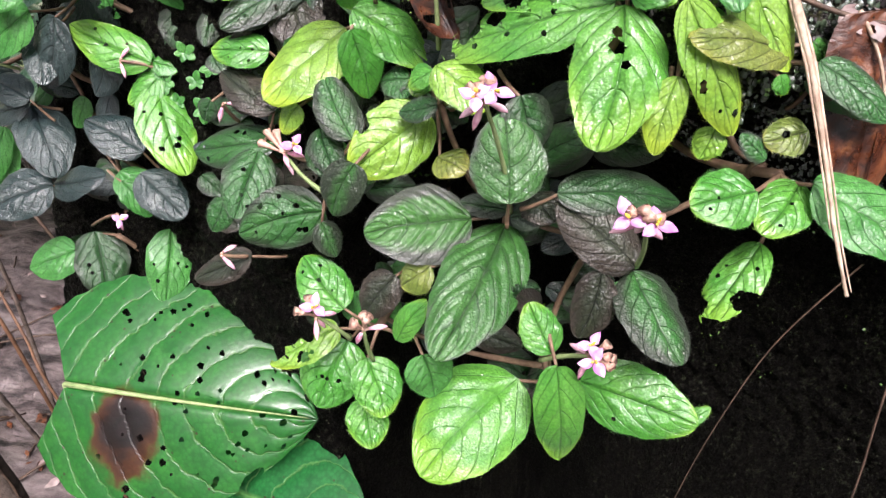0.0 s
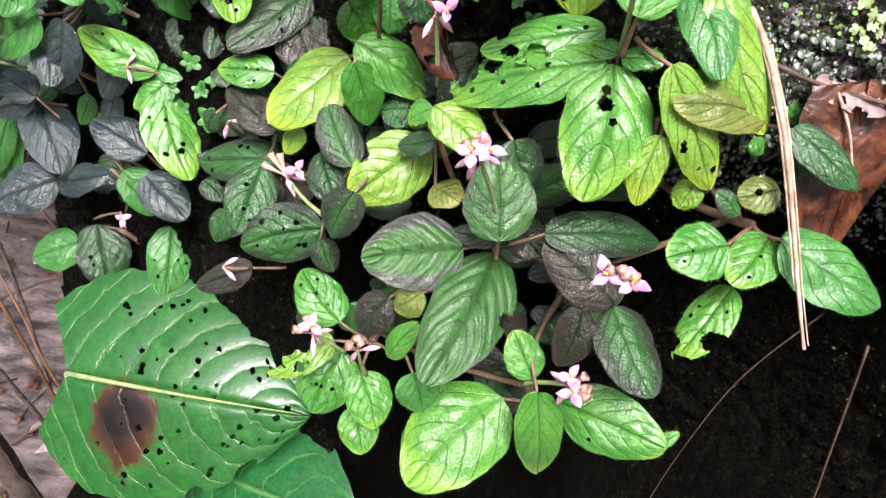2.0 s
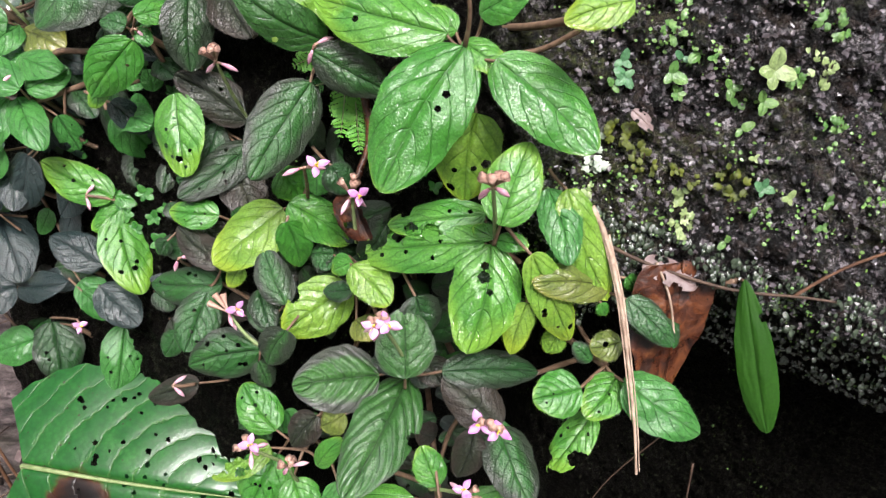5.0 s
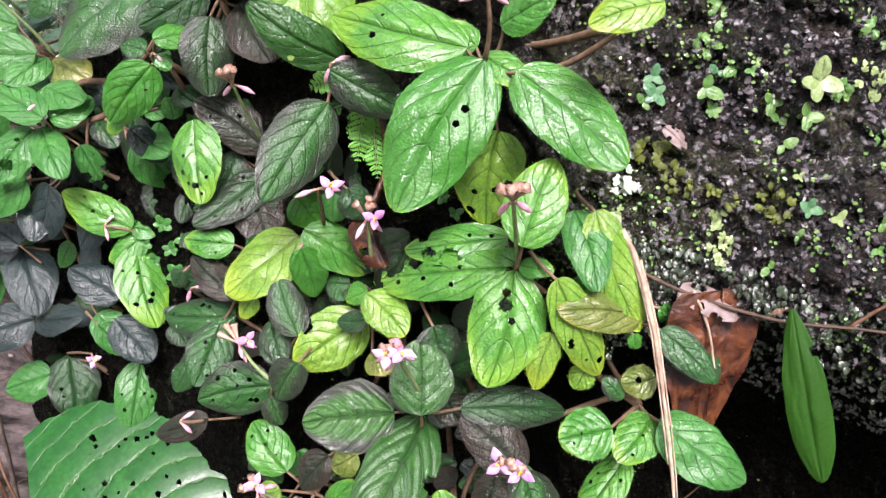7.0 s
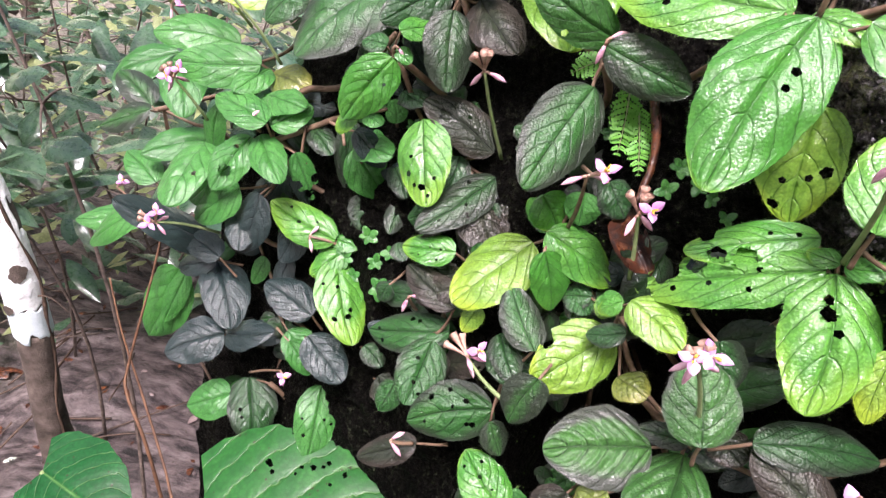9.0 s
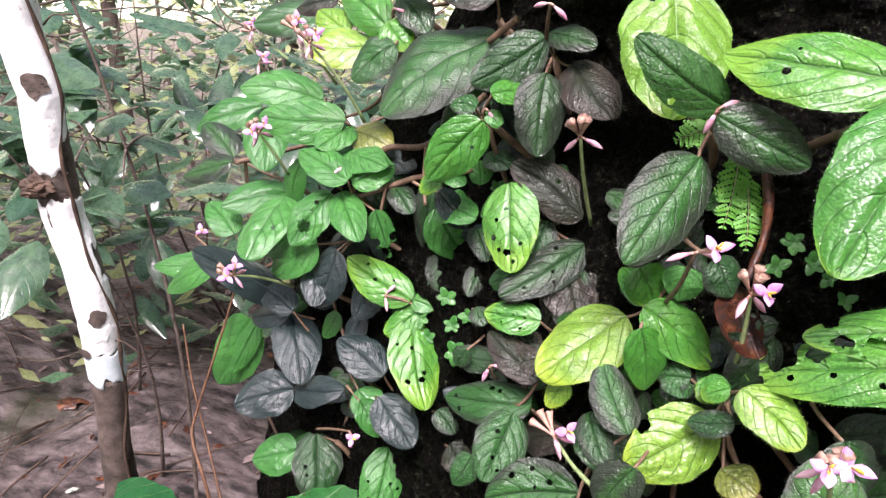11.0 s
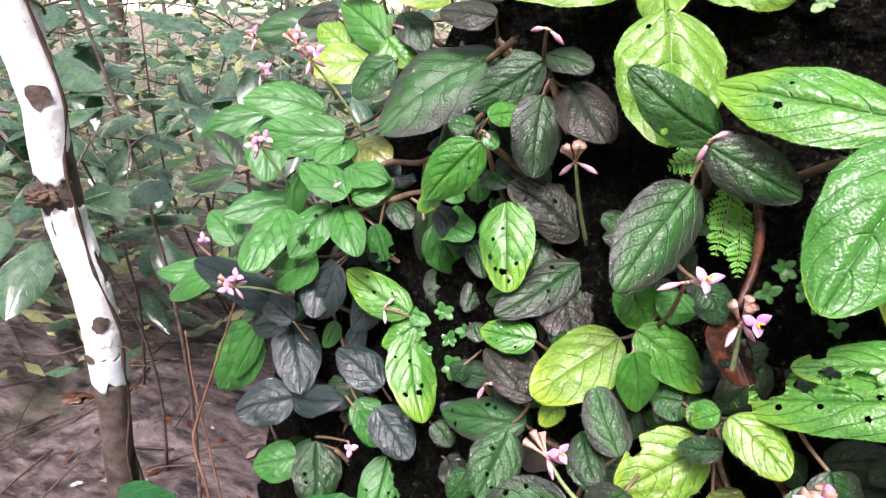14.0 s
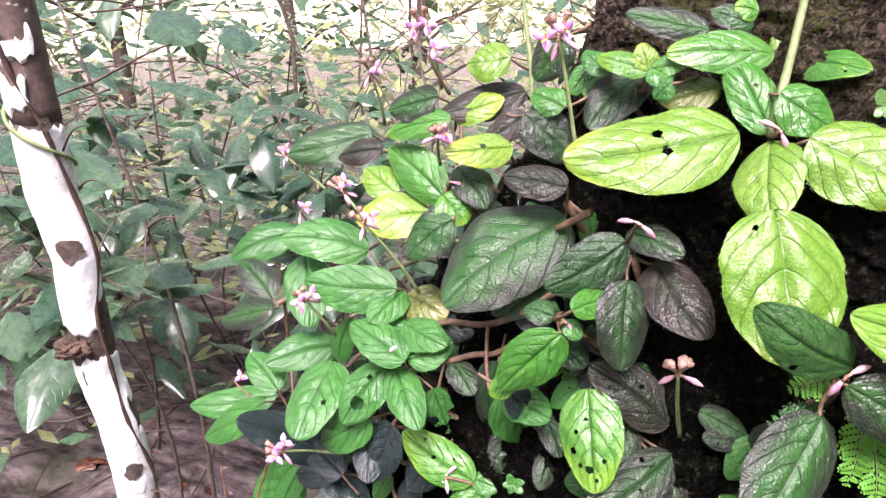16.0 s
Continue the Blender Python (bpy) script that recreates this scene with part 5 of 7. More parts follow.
random.seed(5)
for x, y, h, w, n, size in ((-1.3, 1.3, 1.6, 0.4, 80, 0.17), (-1.05, 1.6, 1.45, 0.4, 80, 0.16), (-1.6, 1.6, 1.65, 0.45, 100, 0.18), (-1.0, 2.1, 1.25, 0.6, 140, 0.16), (-1.6, 2.2, 1.5, 0.7, 170, 0.18),
                            (-2.1, 1.7, 1.6, 0.6, 170, 0.18), (-0.75, 2.9, 1.3, 0.7, 150, 0.15), (-2.5, 2.6, 1.8, 0.9, 180, 0.18), (-1.5, 3.2, 1.5, 0.9, 180, 0.16), (-2.9, 1.8, 1.8, 0.8, 160, 0.18),
                            (-0.1, 3.4, 1.4, 0.8, 150, 0.15), (-3.4, 3.4, 2.0, 1.1, 180, 0.18)):
    shrub((x, y, -0.62), h, w, n, size, "leafy shrub with large glossy dark green leaves")


def near_shrub():
    """The nearest shrub, whose big drooping leaves show singly beside the sapling."""
    o = Vector((-0.95, 0.95, -0.62))
    s = root("shrub", o, "shrub with large drooping blue-green glossy leaves", "shrub", "shrubs behind the bank")
    stems = (arc((0, 0, 0), (0.13, -0.2, 1.5), (-0.06, 0.02, 0), 12), arc((0.02, 0, 0), (-0.1, 0.12, 1.65), (0.07, 0.05, 0), 12))
    for pts in stems:
        mesh_part("stem", *tube_arrays(pts, [0.006 - 0.0003 * i for i in range(13)], 7, 0.1), BROWN_BARK, s)
    for base, tip, width in NEAR_LEAVES:
        b, t = Vector(base) - o, Vector(tip) - o
        foot = min((q for pts in stems for q in pts), key=lambda q: (q - b).length)
        mesh_part("petiole", *tube_arrays(arc(foot, b, (0, 0, 0.01), 6), [0.003 - 0.0003 * i for i in range(7)], 6), BROWN_BARK, s)
        v, f, u = leaf_arrays(b, t, width, (0.35, -0.6, 0.75), 0, 0, 0.05, 0.16, 9, 0.3, 0.012, (0.85, 0.75), 14, 22, False, int(width * 9000))
        mesh_part("leaf", v, f, FAR_LEAF, s, "large glossy blue-green leaf", u)


NEAR_LEAVES = (
    ((-0.815, 0.686, 0.625), (-0.793, 0.581, 0.561), 0.068), ((-0.877, 0.843, 0.846), (-0.744, 0.785, 0.821), 0.052),
    ((-1.033, 0.864, 0.855), (-0.921, 0.8, 0.838), 0.053), ((-0.861, 0.742, 0.688), (-0.821, 0.659, 0.662), 0.045),
    ((-0.95, 0.743, 0.693), (-0.856, 0.705, 0.727), 0.05), ((-0.836, 1.001, 0.683), (-0.755, 0.951, 0.731), 0.05),
    ((-0.908, 0.935, 0.704), (-0.791, 0.893, 0.742), 0.048), ((-1.019, 0.787, 0.591), (-0.926, 0.708, 0.563), 0.055),
    ((-0.849, 0.763, 0.569), (-0.763, 0.681, 0.531), 0.042), ((-0.949, 1.023, 0.562), (-0.806, 0.966, 0.581), 0.06),
    ((-1.043, 1.3, 0.991), (-0.892, 1.2, 0.942), 0.101), ((-0.882, 1.3, 0.967), (-0.788, 1.2, 0.93), 0.063)
)
near_shrub()


def diamond(verts, faces, uvs, at, way, up, length, width):
    """One small far leaf: a folded diamond of four faces."""
    side = way.cross(up).normalized() * width * 0.5
    o = len(verts)
    mid = at + way * length * 0.45
    verts += [at, mid - side - up * width * 0.12, at + way * length - up * length * 0.12, mid + side - up * width * 0.12, mid + up * width * 0.06]
    uvs += [(0.5, 0), (0, 0.45), (0.5, 1), (1, 0.45), (0.5, 0.45)]
    faces += [(o, o + 1, o + 4), (o + 1, o + 2, o + 4), (o + 2, o + 3, o + 4), (o + 3, o, o + 4)]


def any_way(r, lift=0.3):
    a = r.uniform(0, 6.28)
    return Vector((math.cos(a), math.sin(a), r.uniform(-0.7, lift))).normalized()


def undergrowth():
    """The tangle of small leaves on the slope beyond the shrubs."""
    for part_no, (mat, label, count) in enumerate(((PALE_FAR, "pale green undergrowth of small leaves, sunlight put into their colour", 3600), (FAR_LEAF, "dark green undergrowth of glossy leaves", 1900))):
        r = random.Random(40 + part_no)
        verts, faces, uvs = [], [], []
        for n in range(count):
            d = r.uniform(2.2, 8.0)
            a = radians(r.uniform(80, 152))
            x, y = d * math.cos(a) - 0.1, d * math.sin(a)
            tall = 0.35 + 0.2 * d + 0.5 * noise.noise(Vector((x * 0.9, y * 0.9, part_no)))
            drop = 0.4 * min(6.0, max(0.0, 0.8 * y - 0.5 * x - 3.4))
            at = Vector((x, y, -0.62 - drop + r.random() ** 0.8 * (max(0.15, tall) + 0.75 * drop)))
            size = (r.uniform(0.06, 0.2) if part_no else r.uniform(0.04, 0.11)) * (1 + 0.05 * d)
            diamond(verts, faces, uvs, at, any_way(r), Vector((r.uniform(-0.3, 0.3), r.uniform(-0.3, 0.3), 1)).normalized(), size, size * r.uniform(0.4, 0.6))
        ob = mesh_part("undergrowth", verts, faces, mat, None, "", uvs)
        tagged(ob, label, "undergrowth", kind="stuff")


undergrowth()


def far_light():
    """An added glowing sheet that stands for the bright open distance behind the trees."""
    mat, nodes, links, bsdf = material("glowing_distance")
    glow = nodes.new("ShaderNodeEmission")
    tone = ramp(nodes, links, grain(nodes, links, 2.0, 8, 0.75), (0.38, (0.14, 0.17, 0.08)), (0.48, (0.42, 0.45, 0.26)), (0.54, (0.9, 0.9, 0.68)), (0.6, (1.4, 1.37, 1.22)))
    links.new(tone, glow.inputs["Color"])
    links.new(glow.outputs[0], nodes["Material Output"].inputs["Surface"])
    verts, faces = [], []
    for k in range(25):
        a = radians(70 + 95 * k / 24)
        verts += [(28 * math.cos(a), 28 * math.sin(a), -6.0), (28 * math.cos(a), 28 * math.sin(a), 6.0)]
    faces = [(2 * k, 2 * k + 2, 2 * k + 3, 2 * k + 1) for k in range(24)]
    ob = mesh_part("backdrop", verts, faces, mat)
    tagged(ob, "glowing backdrop painted as the bright hazy open distance behind the forest", "backdrop", kind="structure")


far_light()
r = random.Random(9)
for k in range(13):
    d, a = r.uniform(2.6, 8.0), radians(r.uniform(84, 146))
    x, y = d * math.cos(a), d * math.sin(a)
    lean = (r.uniform(-0.9, 0.9), r.uniform(-0.6, 0.6), 4.2)
    o = Vector((x, y, -0.65 - 0.4 * min(6.0, max(0.0, 0.8 * y - 0.5 * x - 3.4))))
    pts = arc((0, 0, 0), lean, (r.uniform(-0.3, 0.3), r.uniform(-0.25, 0.25), 0), 12)
    pts = [q + Vector((0.12 * noise.noise(q * 1.1 + Vector((k, 0, 0))) + 0.04 * noise.noise(q * 3 + Vector((k, 1, 0))), 0.12 * noise.noise(q * 1.1 + Vector((0, k, 5))), 0)) for q in pts]
    rad = r.uniform(0.005, 0.016)
    ob = mesh_part("far_sapling", *tube_arrays(pts, [rad * (1 - 0.04 * i) for i in range(13)], 8, 0.08), BROWN_BARK)
    ob.location = o
    tagged(ob, "thin bare brown sapling stem among the undergrowth", "tree", "far saplings")


def tree(place, height, seed, mat):
    """A forest tree: a tapered trunk, limbs, and a ragged crown of small leaves."""
    r = random.Random(seed)
    t = root("tree", place, "tall forest tree with a ragged dark green crown, in a ring added to block sky", "tree", "trees round the clearing")
    mesh_part("trunk", *tube_arrays(arc((0, 0, 0), (r.uniform(-0.3, 0.3), r.uniform(-0.3, 0.3), height), (0.15, 0.1, 0), 14), [0.13 * (1 - 0.055 * i) for i in range(15)], 12, 0.06), BROWN_BARK, t)
    verts, faces, uvs = [], [], []
    for k in range(16):
        h = height * r.uniform(0.22, 1.0)
        a = r.uniform(0, 6.28)
        reach = r.uniform(0.8, 2.0)
        end = Vector((math.cos(a) * reach, math.sin(a) * reach, h + r.uniform(-0.2, 0.7)))
        mesh_part("limb", *tube_arrays(arc((0, 0, h * 0.85), end, (0, 0, 0.15), 6), [0.035 - 0.004 * i for i in range(7)], 6), BROWN_BARK, t)
        for n in range(95):
            at = end + Vector((r.gauss(0, 0.5), r.gauss(0, 0.5), r.gauss(0, 0.38)))
            size = r.uniform(0.14, 0.3)
            diamond(verts, faces, uvs, at, any_way(r), Vector((r.uniform(-0.5, 0.5), r.uniform(-0.5, 0.5), 1)).normalized(), size, size * 0.5)
    mesh_part("crown", verts, faces, mat, t, "", uvs)
    return t


def tangle():
    """Bare brown twigs crossing one another between the shrubs."""
    r = random.Random(83)
    verts, faces = [], []
    for n in range(240):
        d, a = r.uniform(2.4, 6.5), radians(r.uniform(92, 140))
        at = Vector((d * math.cos(a), d * math.sin(a), r.uniform(-0.6, 0.3 + 0.28 * d)))
        way = Vector((r.uniform(-1, 1), r.uniform(-1, 1), r.uniform(-0.5, 0.9))).normalized() * r.uniform(0.3, 1.0)
        v, f = tube_arrays(arc(at, at + way, (r.uniform(-0.08, 0.08), r.uniform(-0.08, 0.08), r.uniform(-0.1, 0.1)), 7), [r.uniform(0.0015, 0.005)] * 8, 5, 0.15)
        faces += [tuple(i + len(verts) for i in q) for q in f]
        verts += v
    tagged(mesh_part("bare_twigs", verts, faces, BROWN_BARK), "tangle of bare brown twigs between the shrubs", "twigs", kind="stuff")


tangle()


def litter():
    """Scraps of fallen leaves and thin sticks strewn on the forest floor."""
    r = random.Random(61)
    for mat, label, count in ((DEAD, "brown scraps of fallen leaves on the forest floor", 420), (PALE_DEAD, "pale dry scraps of fallen leaves on the forest floor", 160)):
        verts, faces, uvs = [], [], []
        for n in range(count):
            d, a = r.uniform(1.2, 4.2), radians(r.uniform(88, 165))
            at = Vector((d * math.cos(a), d * math.sin(a), 0))
            at.z = floor_z(at.x, at.y) + 0.006
            turn = r.uniform(0, 6.28)
            size = r.uniform(0.015, 0.06)
            diamond(verts, faces, uvs, at, Vector((math.cos(turn), math.sin(turn), r.uniform(-0.1, 0.3))).normalized(), Vector((r.uniform(-0.3, 0.3), r.uniform(-0.3, 0.3), 1)).normalized(), size, size * r.uniform(0.35, 0.6))
        tagged(mesh_part("leaf_litter", verts, faces, mat, None, "", uvs), label, "leaf litter", kind="stuff")
    verts, faces = [], []
    for n in range(110):
        d, a = r.uniform(1.2, 3.6), radians(r.uniform(95, 160))
        x, y, turn, long = d * math.cos(a), d * math.sin(a), r.uniform(0, 6.28), r.uniform(0.08, 0.45)
        x2, y2 = x + long * math.cos(turn), y + long * math.sin(turn)
        v, f = tube_arrays(arc((x, y, floor_z(x, y) + 0.008), (x2, y2, floor_z(x2, y2) + r.uniform(0.008, 0.06)), (r.uniform(-0.02, 0.02), r.uniform(-0.02, 0.02), 0.01), 5), [r.uniform(0.0015, 0.0045)] * 6, 5, 0.2)
        faces += [tuple(i + len(verts) for i in q) for q in f]
        verts += v
    tagged(mesh_part("fallen_twigs", verts, faces, TWIG), "thin dark fallen sticks on the forest floor", "twigs", kind="stuff")


litter()
# Ring of added trees, mostly out of view, that blocks the low sky.
first = tree((-6.5, 7.5, -3.0), 7.5, 1, FAR_LEAF)
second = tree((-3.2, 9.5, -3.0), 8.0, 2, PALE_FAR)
third = tree((5.5, -2.5, -0.62), 8.5, 3, FAR_LEAF)
for n, (src, x, y, turn) in enumerate(((third, 3.5, -5.2, 40), (first, -0.5, -6.0, 80), (third, -4.0, -5.0, 120), (first, -6.5, -2.0, 200), (third, -7.5, 2.0, 250), (second, -9.0, 6.0, 30), (second, -0.5, 12.0, 70),
                                       (first, -6.0, 12.0, 110), (first, 6.5, 1.0, 160), (third, 5.0, 5.5, 300), (second, 2.0, 9.0, 330), (first, 1.5, -8.5, 20), (third, -3.0, -9.0, 50), (second, -11.0, 10.0, 90))):
    copy_thing(src, pose(x, y, -0.64 - 0.4 * min(6.0, max(0.0, 0.8 * y - 0.5 * x - 3.4)), 0, 0, turn))


# ---- flower stalks ----
def petal_arrays(at, way, face, length, width):
    v, f, u = leaf_arrays(at, Vector(at) + Vector(way) * length, width, face, 0, 0, 0.1, 0.25, 3, 0.2, 0.0, (0.78, 0.85), 6, 9, False, 1)
    return v, f


def tube_along(start, way, bow, stations, sides=9):
    """A small turned form: (distance, radius) stations along a way that bows."""
    return tube_arrays([start + way * d + bow * d * d for d, _ in stations], [r for _, r in stations], sides, 0.06)


def blossom(stalk, start, way, face, rnd):
    """One open flower: its slender calyx tube, three pointed petals, yellow anthers and a pale style."""
    aside = way.cross(face).normalized()
    heart = start + way * 0.0075
    mesh_part("calyx", *tube_along(start, way, Vector((0, 0, 0)), ((0, 0.0007), (0.003, 0.0011), (0.006, 0.0016), (0.0076, 0.0014))), CALYX, stalk, "tan hairy calyx tube")
    spin = rnd.uniform(0, 6.28)
    out = (face + way * 0.3).normalized()
    for k in range(3):
        a = spin + 2 * math.pi * k / 3 + rnd.uniform(-0.25, 0.25)
        to = (aside * math.cos(a) + out.cross(aside) * math.sin(a) + out * rnd.uniform(0.15, 0.55)).normalized()
        mesh_part("petal", *petal_arrays(heart, to, out, rnd.uniform(0.0058, 0.0074), rnd.uniform(0.0036, 0.0046)), PETAL, stalk, "pointed pink-lilac petal")
    for k in range(3):
        tip = heart + out * 0.0045 + (aside * rnd.uniform(-1, 1) + way * rnd.uniform(-1, 1)) * 0.0022
        mesh_part("anther", *tube_arrays([heart, heart.lerp(tip, 0.4), heart.lerp(tip, 0.55), tip], [0.0002, 0.0002, 0.0006, 0.0003], 6), STAMEN, stalk, "small yellow anther")
    tip = heart + out * 0.007 + aside * rnd.uniform(-0.003, 0.003)
    mesh_part("style", *tube_arrays(arc(heart, tip, aside * 0.001, 4), [0.00022] * 5, 5), PALE_PETAL, stalk, "thin pale style")


def flower(p, base, head, petals, cluster, face):
    """A hairy stalk with a head: open blossoms, drooping pink buds, and funnel-shaped tan capsules left by old ones."""
    COUNT[0] += 1
    rnd = random.Random(COUNT[0] * 7)
    hub = Vector(p["base"])
    base, head, face = Vector(base) - hub, Vector(head) - hub, Vector(face).normalized()
    rise = (head - base).normalized()
    path = arc(base, head, face * 0.002 + Vector((rnd.uniform(-1, 1), 0, rnd.uniform(-1, 1))) * 0.002, 10)
    v, f = tube_arrays(path, [0.0012 - 0.00004 * k for k in range(11)], 7, 0.08)
    for k in range(90):
        j = rnd.uniform(0, 9.99)
        at = path[int(j)].lerp(path[int(j) + 1], j % 1)
        out = Vector((rnd.gauss(0, 1), rnd.gauss(0, 1), rnd.gauss(0, 1)))
        out = (out - rise * out.dot(rise)).normalized()
        o = len(v)
        v += [at + out * 0.0009 - rise * 0.00007, at + out * 0.0009 + rise * 0.00007, at + out * rnd.uniform(0.0016, 0.0024)]
        f.append((o, o + 1, o + 2))
    stalk = mesh_part("flower_stalk", v, f, GREEN_STEM if cluster else STEM, p)
    aside = rise.cross(face).normalized()
    for k in range({0: 0, 3: 1, 4: 2}[petals]):
        side = (-1) ** k * rnd.uniform(0.3, 0.7)
        way = (rise * rnd.uniform(-0.1, 0.5) + aside * side + face * 0.8).normalized()
        start = head + way * 0.002
        mesh_part("pedicel", *tube_arrays([head - rise * 0.0006, head.lerp(start, 0.5), start], [0.0009, 0.0007, 0.0007], 6), CALYX, stalk)
        blossom(stalk, start, way, face, rnd)
    pods = (rnd.randint(3, 4) if petals else 5) if cluster else 0
    buds = rnd.randint(2, 3) if cluster else rnd.randint(1, 2)
    for k in range(pods + buds):
        pod = k < pods
        a = 2 * math.pi * (k / pods if pod else (k - pods) / buds) + rnd.uniform(-0.4, 0.4)
        lift = rnd.uniform(1.5, 2.3) if pod else rnd.uniform(-1.3, -0.1)
        way = (rise * lift + aside * math.cos(a) * 0.8 + face * (0.15 + 0.45 * math.sin(a))).normalized()
        end = head + way * rnd.uniform(0.0015, 0.0028)
        mesh_part("pedicel", *tube_arrays([head - rise * 0.0006, head.lerp(end, 0.5) + face * 0.0004, end], [0.0008, 0.0006, 0.0007], 6), CALYX, stalk)
        if pod:
            long = rnd.uniform(0.85, 1.1)
            v, f = tube_along(end, way, Vector((0, 0, 0)), tuple((d * long, r) for d, r in ((0, 0.0006), (0.003, 0.0008), (0.0062, 0.0013), (0.0085, 0.0016), (0.0096, 0.0019), (0.0101, 0.0017), (0.0094, 0.001), (0.006, 0.0005))), 9)
            across = way.cross(face).normalized()
            up = across.cross(way)
            for n, q in enumerate(v):
                d = q - end
                along = d.dot(way)
                spin = math.atan2(d.dot(up), d.dot(across))
                lobe = max(0.0, along / (0.0101 * long) - 0.55) * (0.3 + 0.45 * math.cos(3 * spin + k))
                v[n] = q + (d - way * along) * lobe
            mesh_part("capsule", v, f, CALYX, stalk, "open tan three-lobed capsule")
        else:
            bow = Vector((rnd.uniform(-12, 12), 0, -18))
            mesh_part("bud", *tube_along(end, way, bow, ((0, 0.0006), (0.002, 0.001), (0.004, 0.0014), (0.0055, 0.0013), (0.0072, 0.0008), (0.0084, 0.0002)), 8), PALE_PETAL, stalk, "closed pale pink bud")



flower(HERBS[5], (0.036, 0.229, 0.828), (0.018, 0.198, 0.899), 4, 1, (-0.09, -0.83, 0.55))
flower(HERBS[3], (-0.048, 0.246, 0.822), (-0.070, 0.262, 0.834), 3, 1, (0.21, -0.79, 0.58))
flower(HERBS[9], (0.085, 0.195, 0.828), (0.070, 0.161, 0.877), 4, 1, (-0.30, -0.70, 0.64))
flower(HERBS[10], (0.051, 0.185, 0.780), (0.067, 0.170, 0.801), 4, 1, (-0.22, -0.57, 0.79))
flower(HERBS[11], (-0.037, 0.212, 0.760), (-0.051, 0.205, 0.783), 3, 1, (0.15, -0.64, 0.75))
flower(HERBS[11], (-0.025, 0.200, 0.759), (-0.027, 0.189, 0.792), 0, 1, (0.09, -0.63, 0.77))
flower(HERBS[13], (-0.259, 0.392, 0.678), (-0.213, 0.352, 0.722), 3, 0, (0.41, -0.69, 0.59))
flower(HERBS[0], (-0.176, 0.388, 0.812), (-0.196, 0.383, 0.819), 0, 0, (0.41, -0.81, 0.42))
flower(HERBS[12], (-0.107, 0.317, 0.818), (-0.109, 0.304, 0.836), 0, 0, (0.29, -0.81, 0.51))
flower(HERBS[12], (-0.096, 0.258, 0.771), (-0.107, 0.250, 0.779), 0, 0, (0.28, -0.68, 0.67))
flower(HERBS[6], (0.070, 0.235, 0.925), (0.057, 0.198, 0.980), 0, 1, (-0.16, -0.81, 0.56))
flower(HERBS[2], (-0.028, 0.302, 0.891), (-0.025, 0.268, 0.935), 3, 0, (0.13, -0.82, 0.56))
flower(HERBS[4], (0.002, 0.274, 0.883), (-0.001, 0.268, 0.920), 3, 1, (0.05, -0.80, 0.60))
flower(HERBS[18], (-0.067, 0.356, 0.902), (-0.077, 0.324, 0.960), 0, 1, (-0.12, -0.82, 0.56))
flower(HERBS[19], (-0.017, 0.320, 0.968), (-0.023, 0.302, 0.984), 0, 0, (0.11, -0.91, 0.41))
flower(HERBS[23], (-0.278, 0.527, 1.004), (-0.282, 0.512, 1.044), 3, 1, (0.35, -0.92, 0.18))
flower(HERBS[24], (-0.223, 0.482, 1.042), (-0.232, 0.470, 1.081), 4, 1, (0.28, -0.95, 0.12))
flower(HERBS[24], (-0.216, 0.476, 1.040), (-0.227, 0.468, 1.064), 3, 0, (0.28, -0.95, 0.12))
flower(HERBS[15], (-0.132, 0.412, 1.026), (-0.145, 0.411, 1.085), 4, 1, (0.09, -0.99, 0.13))
flower(HERBS[24], (-0.218, 0.459, 1.000), (-0.213, 0.436, 1.024), 3, 1, (0.25, -0.93, 0.27))
flower(HERBS[26], (-0.225, 0.430, 0.923), (-0.252, 0.410, 0.976), 3, 1, (0.35, -0.85, 0.38))
flower(HERBS[27], (-0.292, 0.443, 0.873), (-0.303, 0.426, 0.909), 4, 1, (0.41, -0.77, 0.48))
flower(HERBS[31], (-0.275, 0.405, 0.800), (-0.307, 0.378, 0.819), 4, 1, (0.40, -0.64, 0.65))
flower(HERBS[30], (-0.365, 0.455, 0.780), (-0.400, 0.470, 0.793), 3, 0, (0.48, -0.67, 0.57))
flower(HERBS[28], (-0.376, 0.498, 0.850), (-0.416, 0.527, 0.848), 3, 0, (0.49, -0.74, 0.45))
flower(HERBS[26], (-0.360, 0.590, 0.925), (-0.412, 0.620, 0.942), 3, 1, (0.46, -0.84, 0.29))
flower(HERBS[26], (-0.331, 0.509, 0.925), (-0.338, 0.497, 0.941), 3, 0, (0.43, -0.82, 0.37))
flower(HERBS[26], (-0.255, 0.456, 0.940), (-0.288, 0.466, 0.973), 3, 1, (0.39, -0.86, 0.34))
flower(HERBS[16], (-0.103, 0.382, 0.993), (-0.100, 0.358, 1.014), 0, 0, (-0.04, -0.93, 0.37))
flower(HERBS[17], (-0.129, 0.360, 0.952), (-0.128, 0.354, 0.961), 0, 0, (0.05, -0.93, 0.37))
flower(HERBS[25], (-0.209, 0.448, 0.985), (-0.207, 0.440, 0.996), 0, 0, (0.23, -0.91, 0.33))
flower(HERBS[29], (-0.233, 0.404, 0.884), (-0.238, 0.398, 0.894), 0, 0, (0.29, -0.78, 0.56))
flower(HERBS[21], (-0.046, 0.395, 1.047), (-0.044, 0.388, 1.052), 0, 0, (-0.20, -0.95, 0.24))
flower(HERBS[33], (0.047, 0.270, 1.004), (0.044, 0.262, 1.034), 0, 0, (-0.10, -0.90, 0.35))


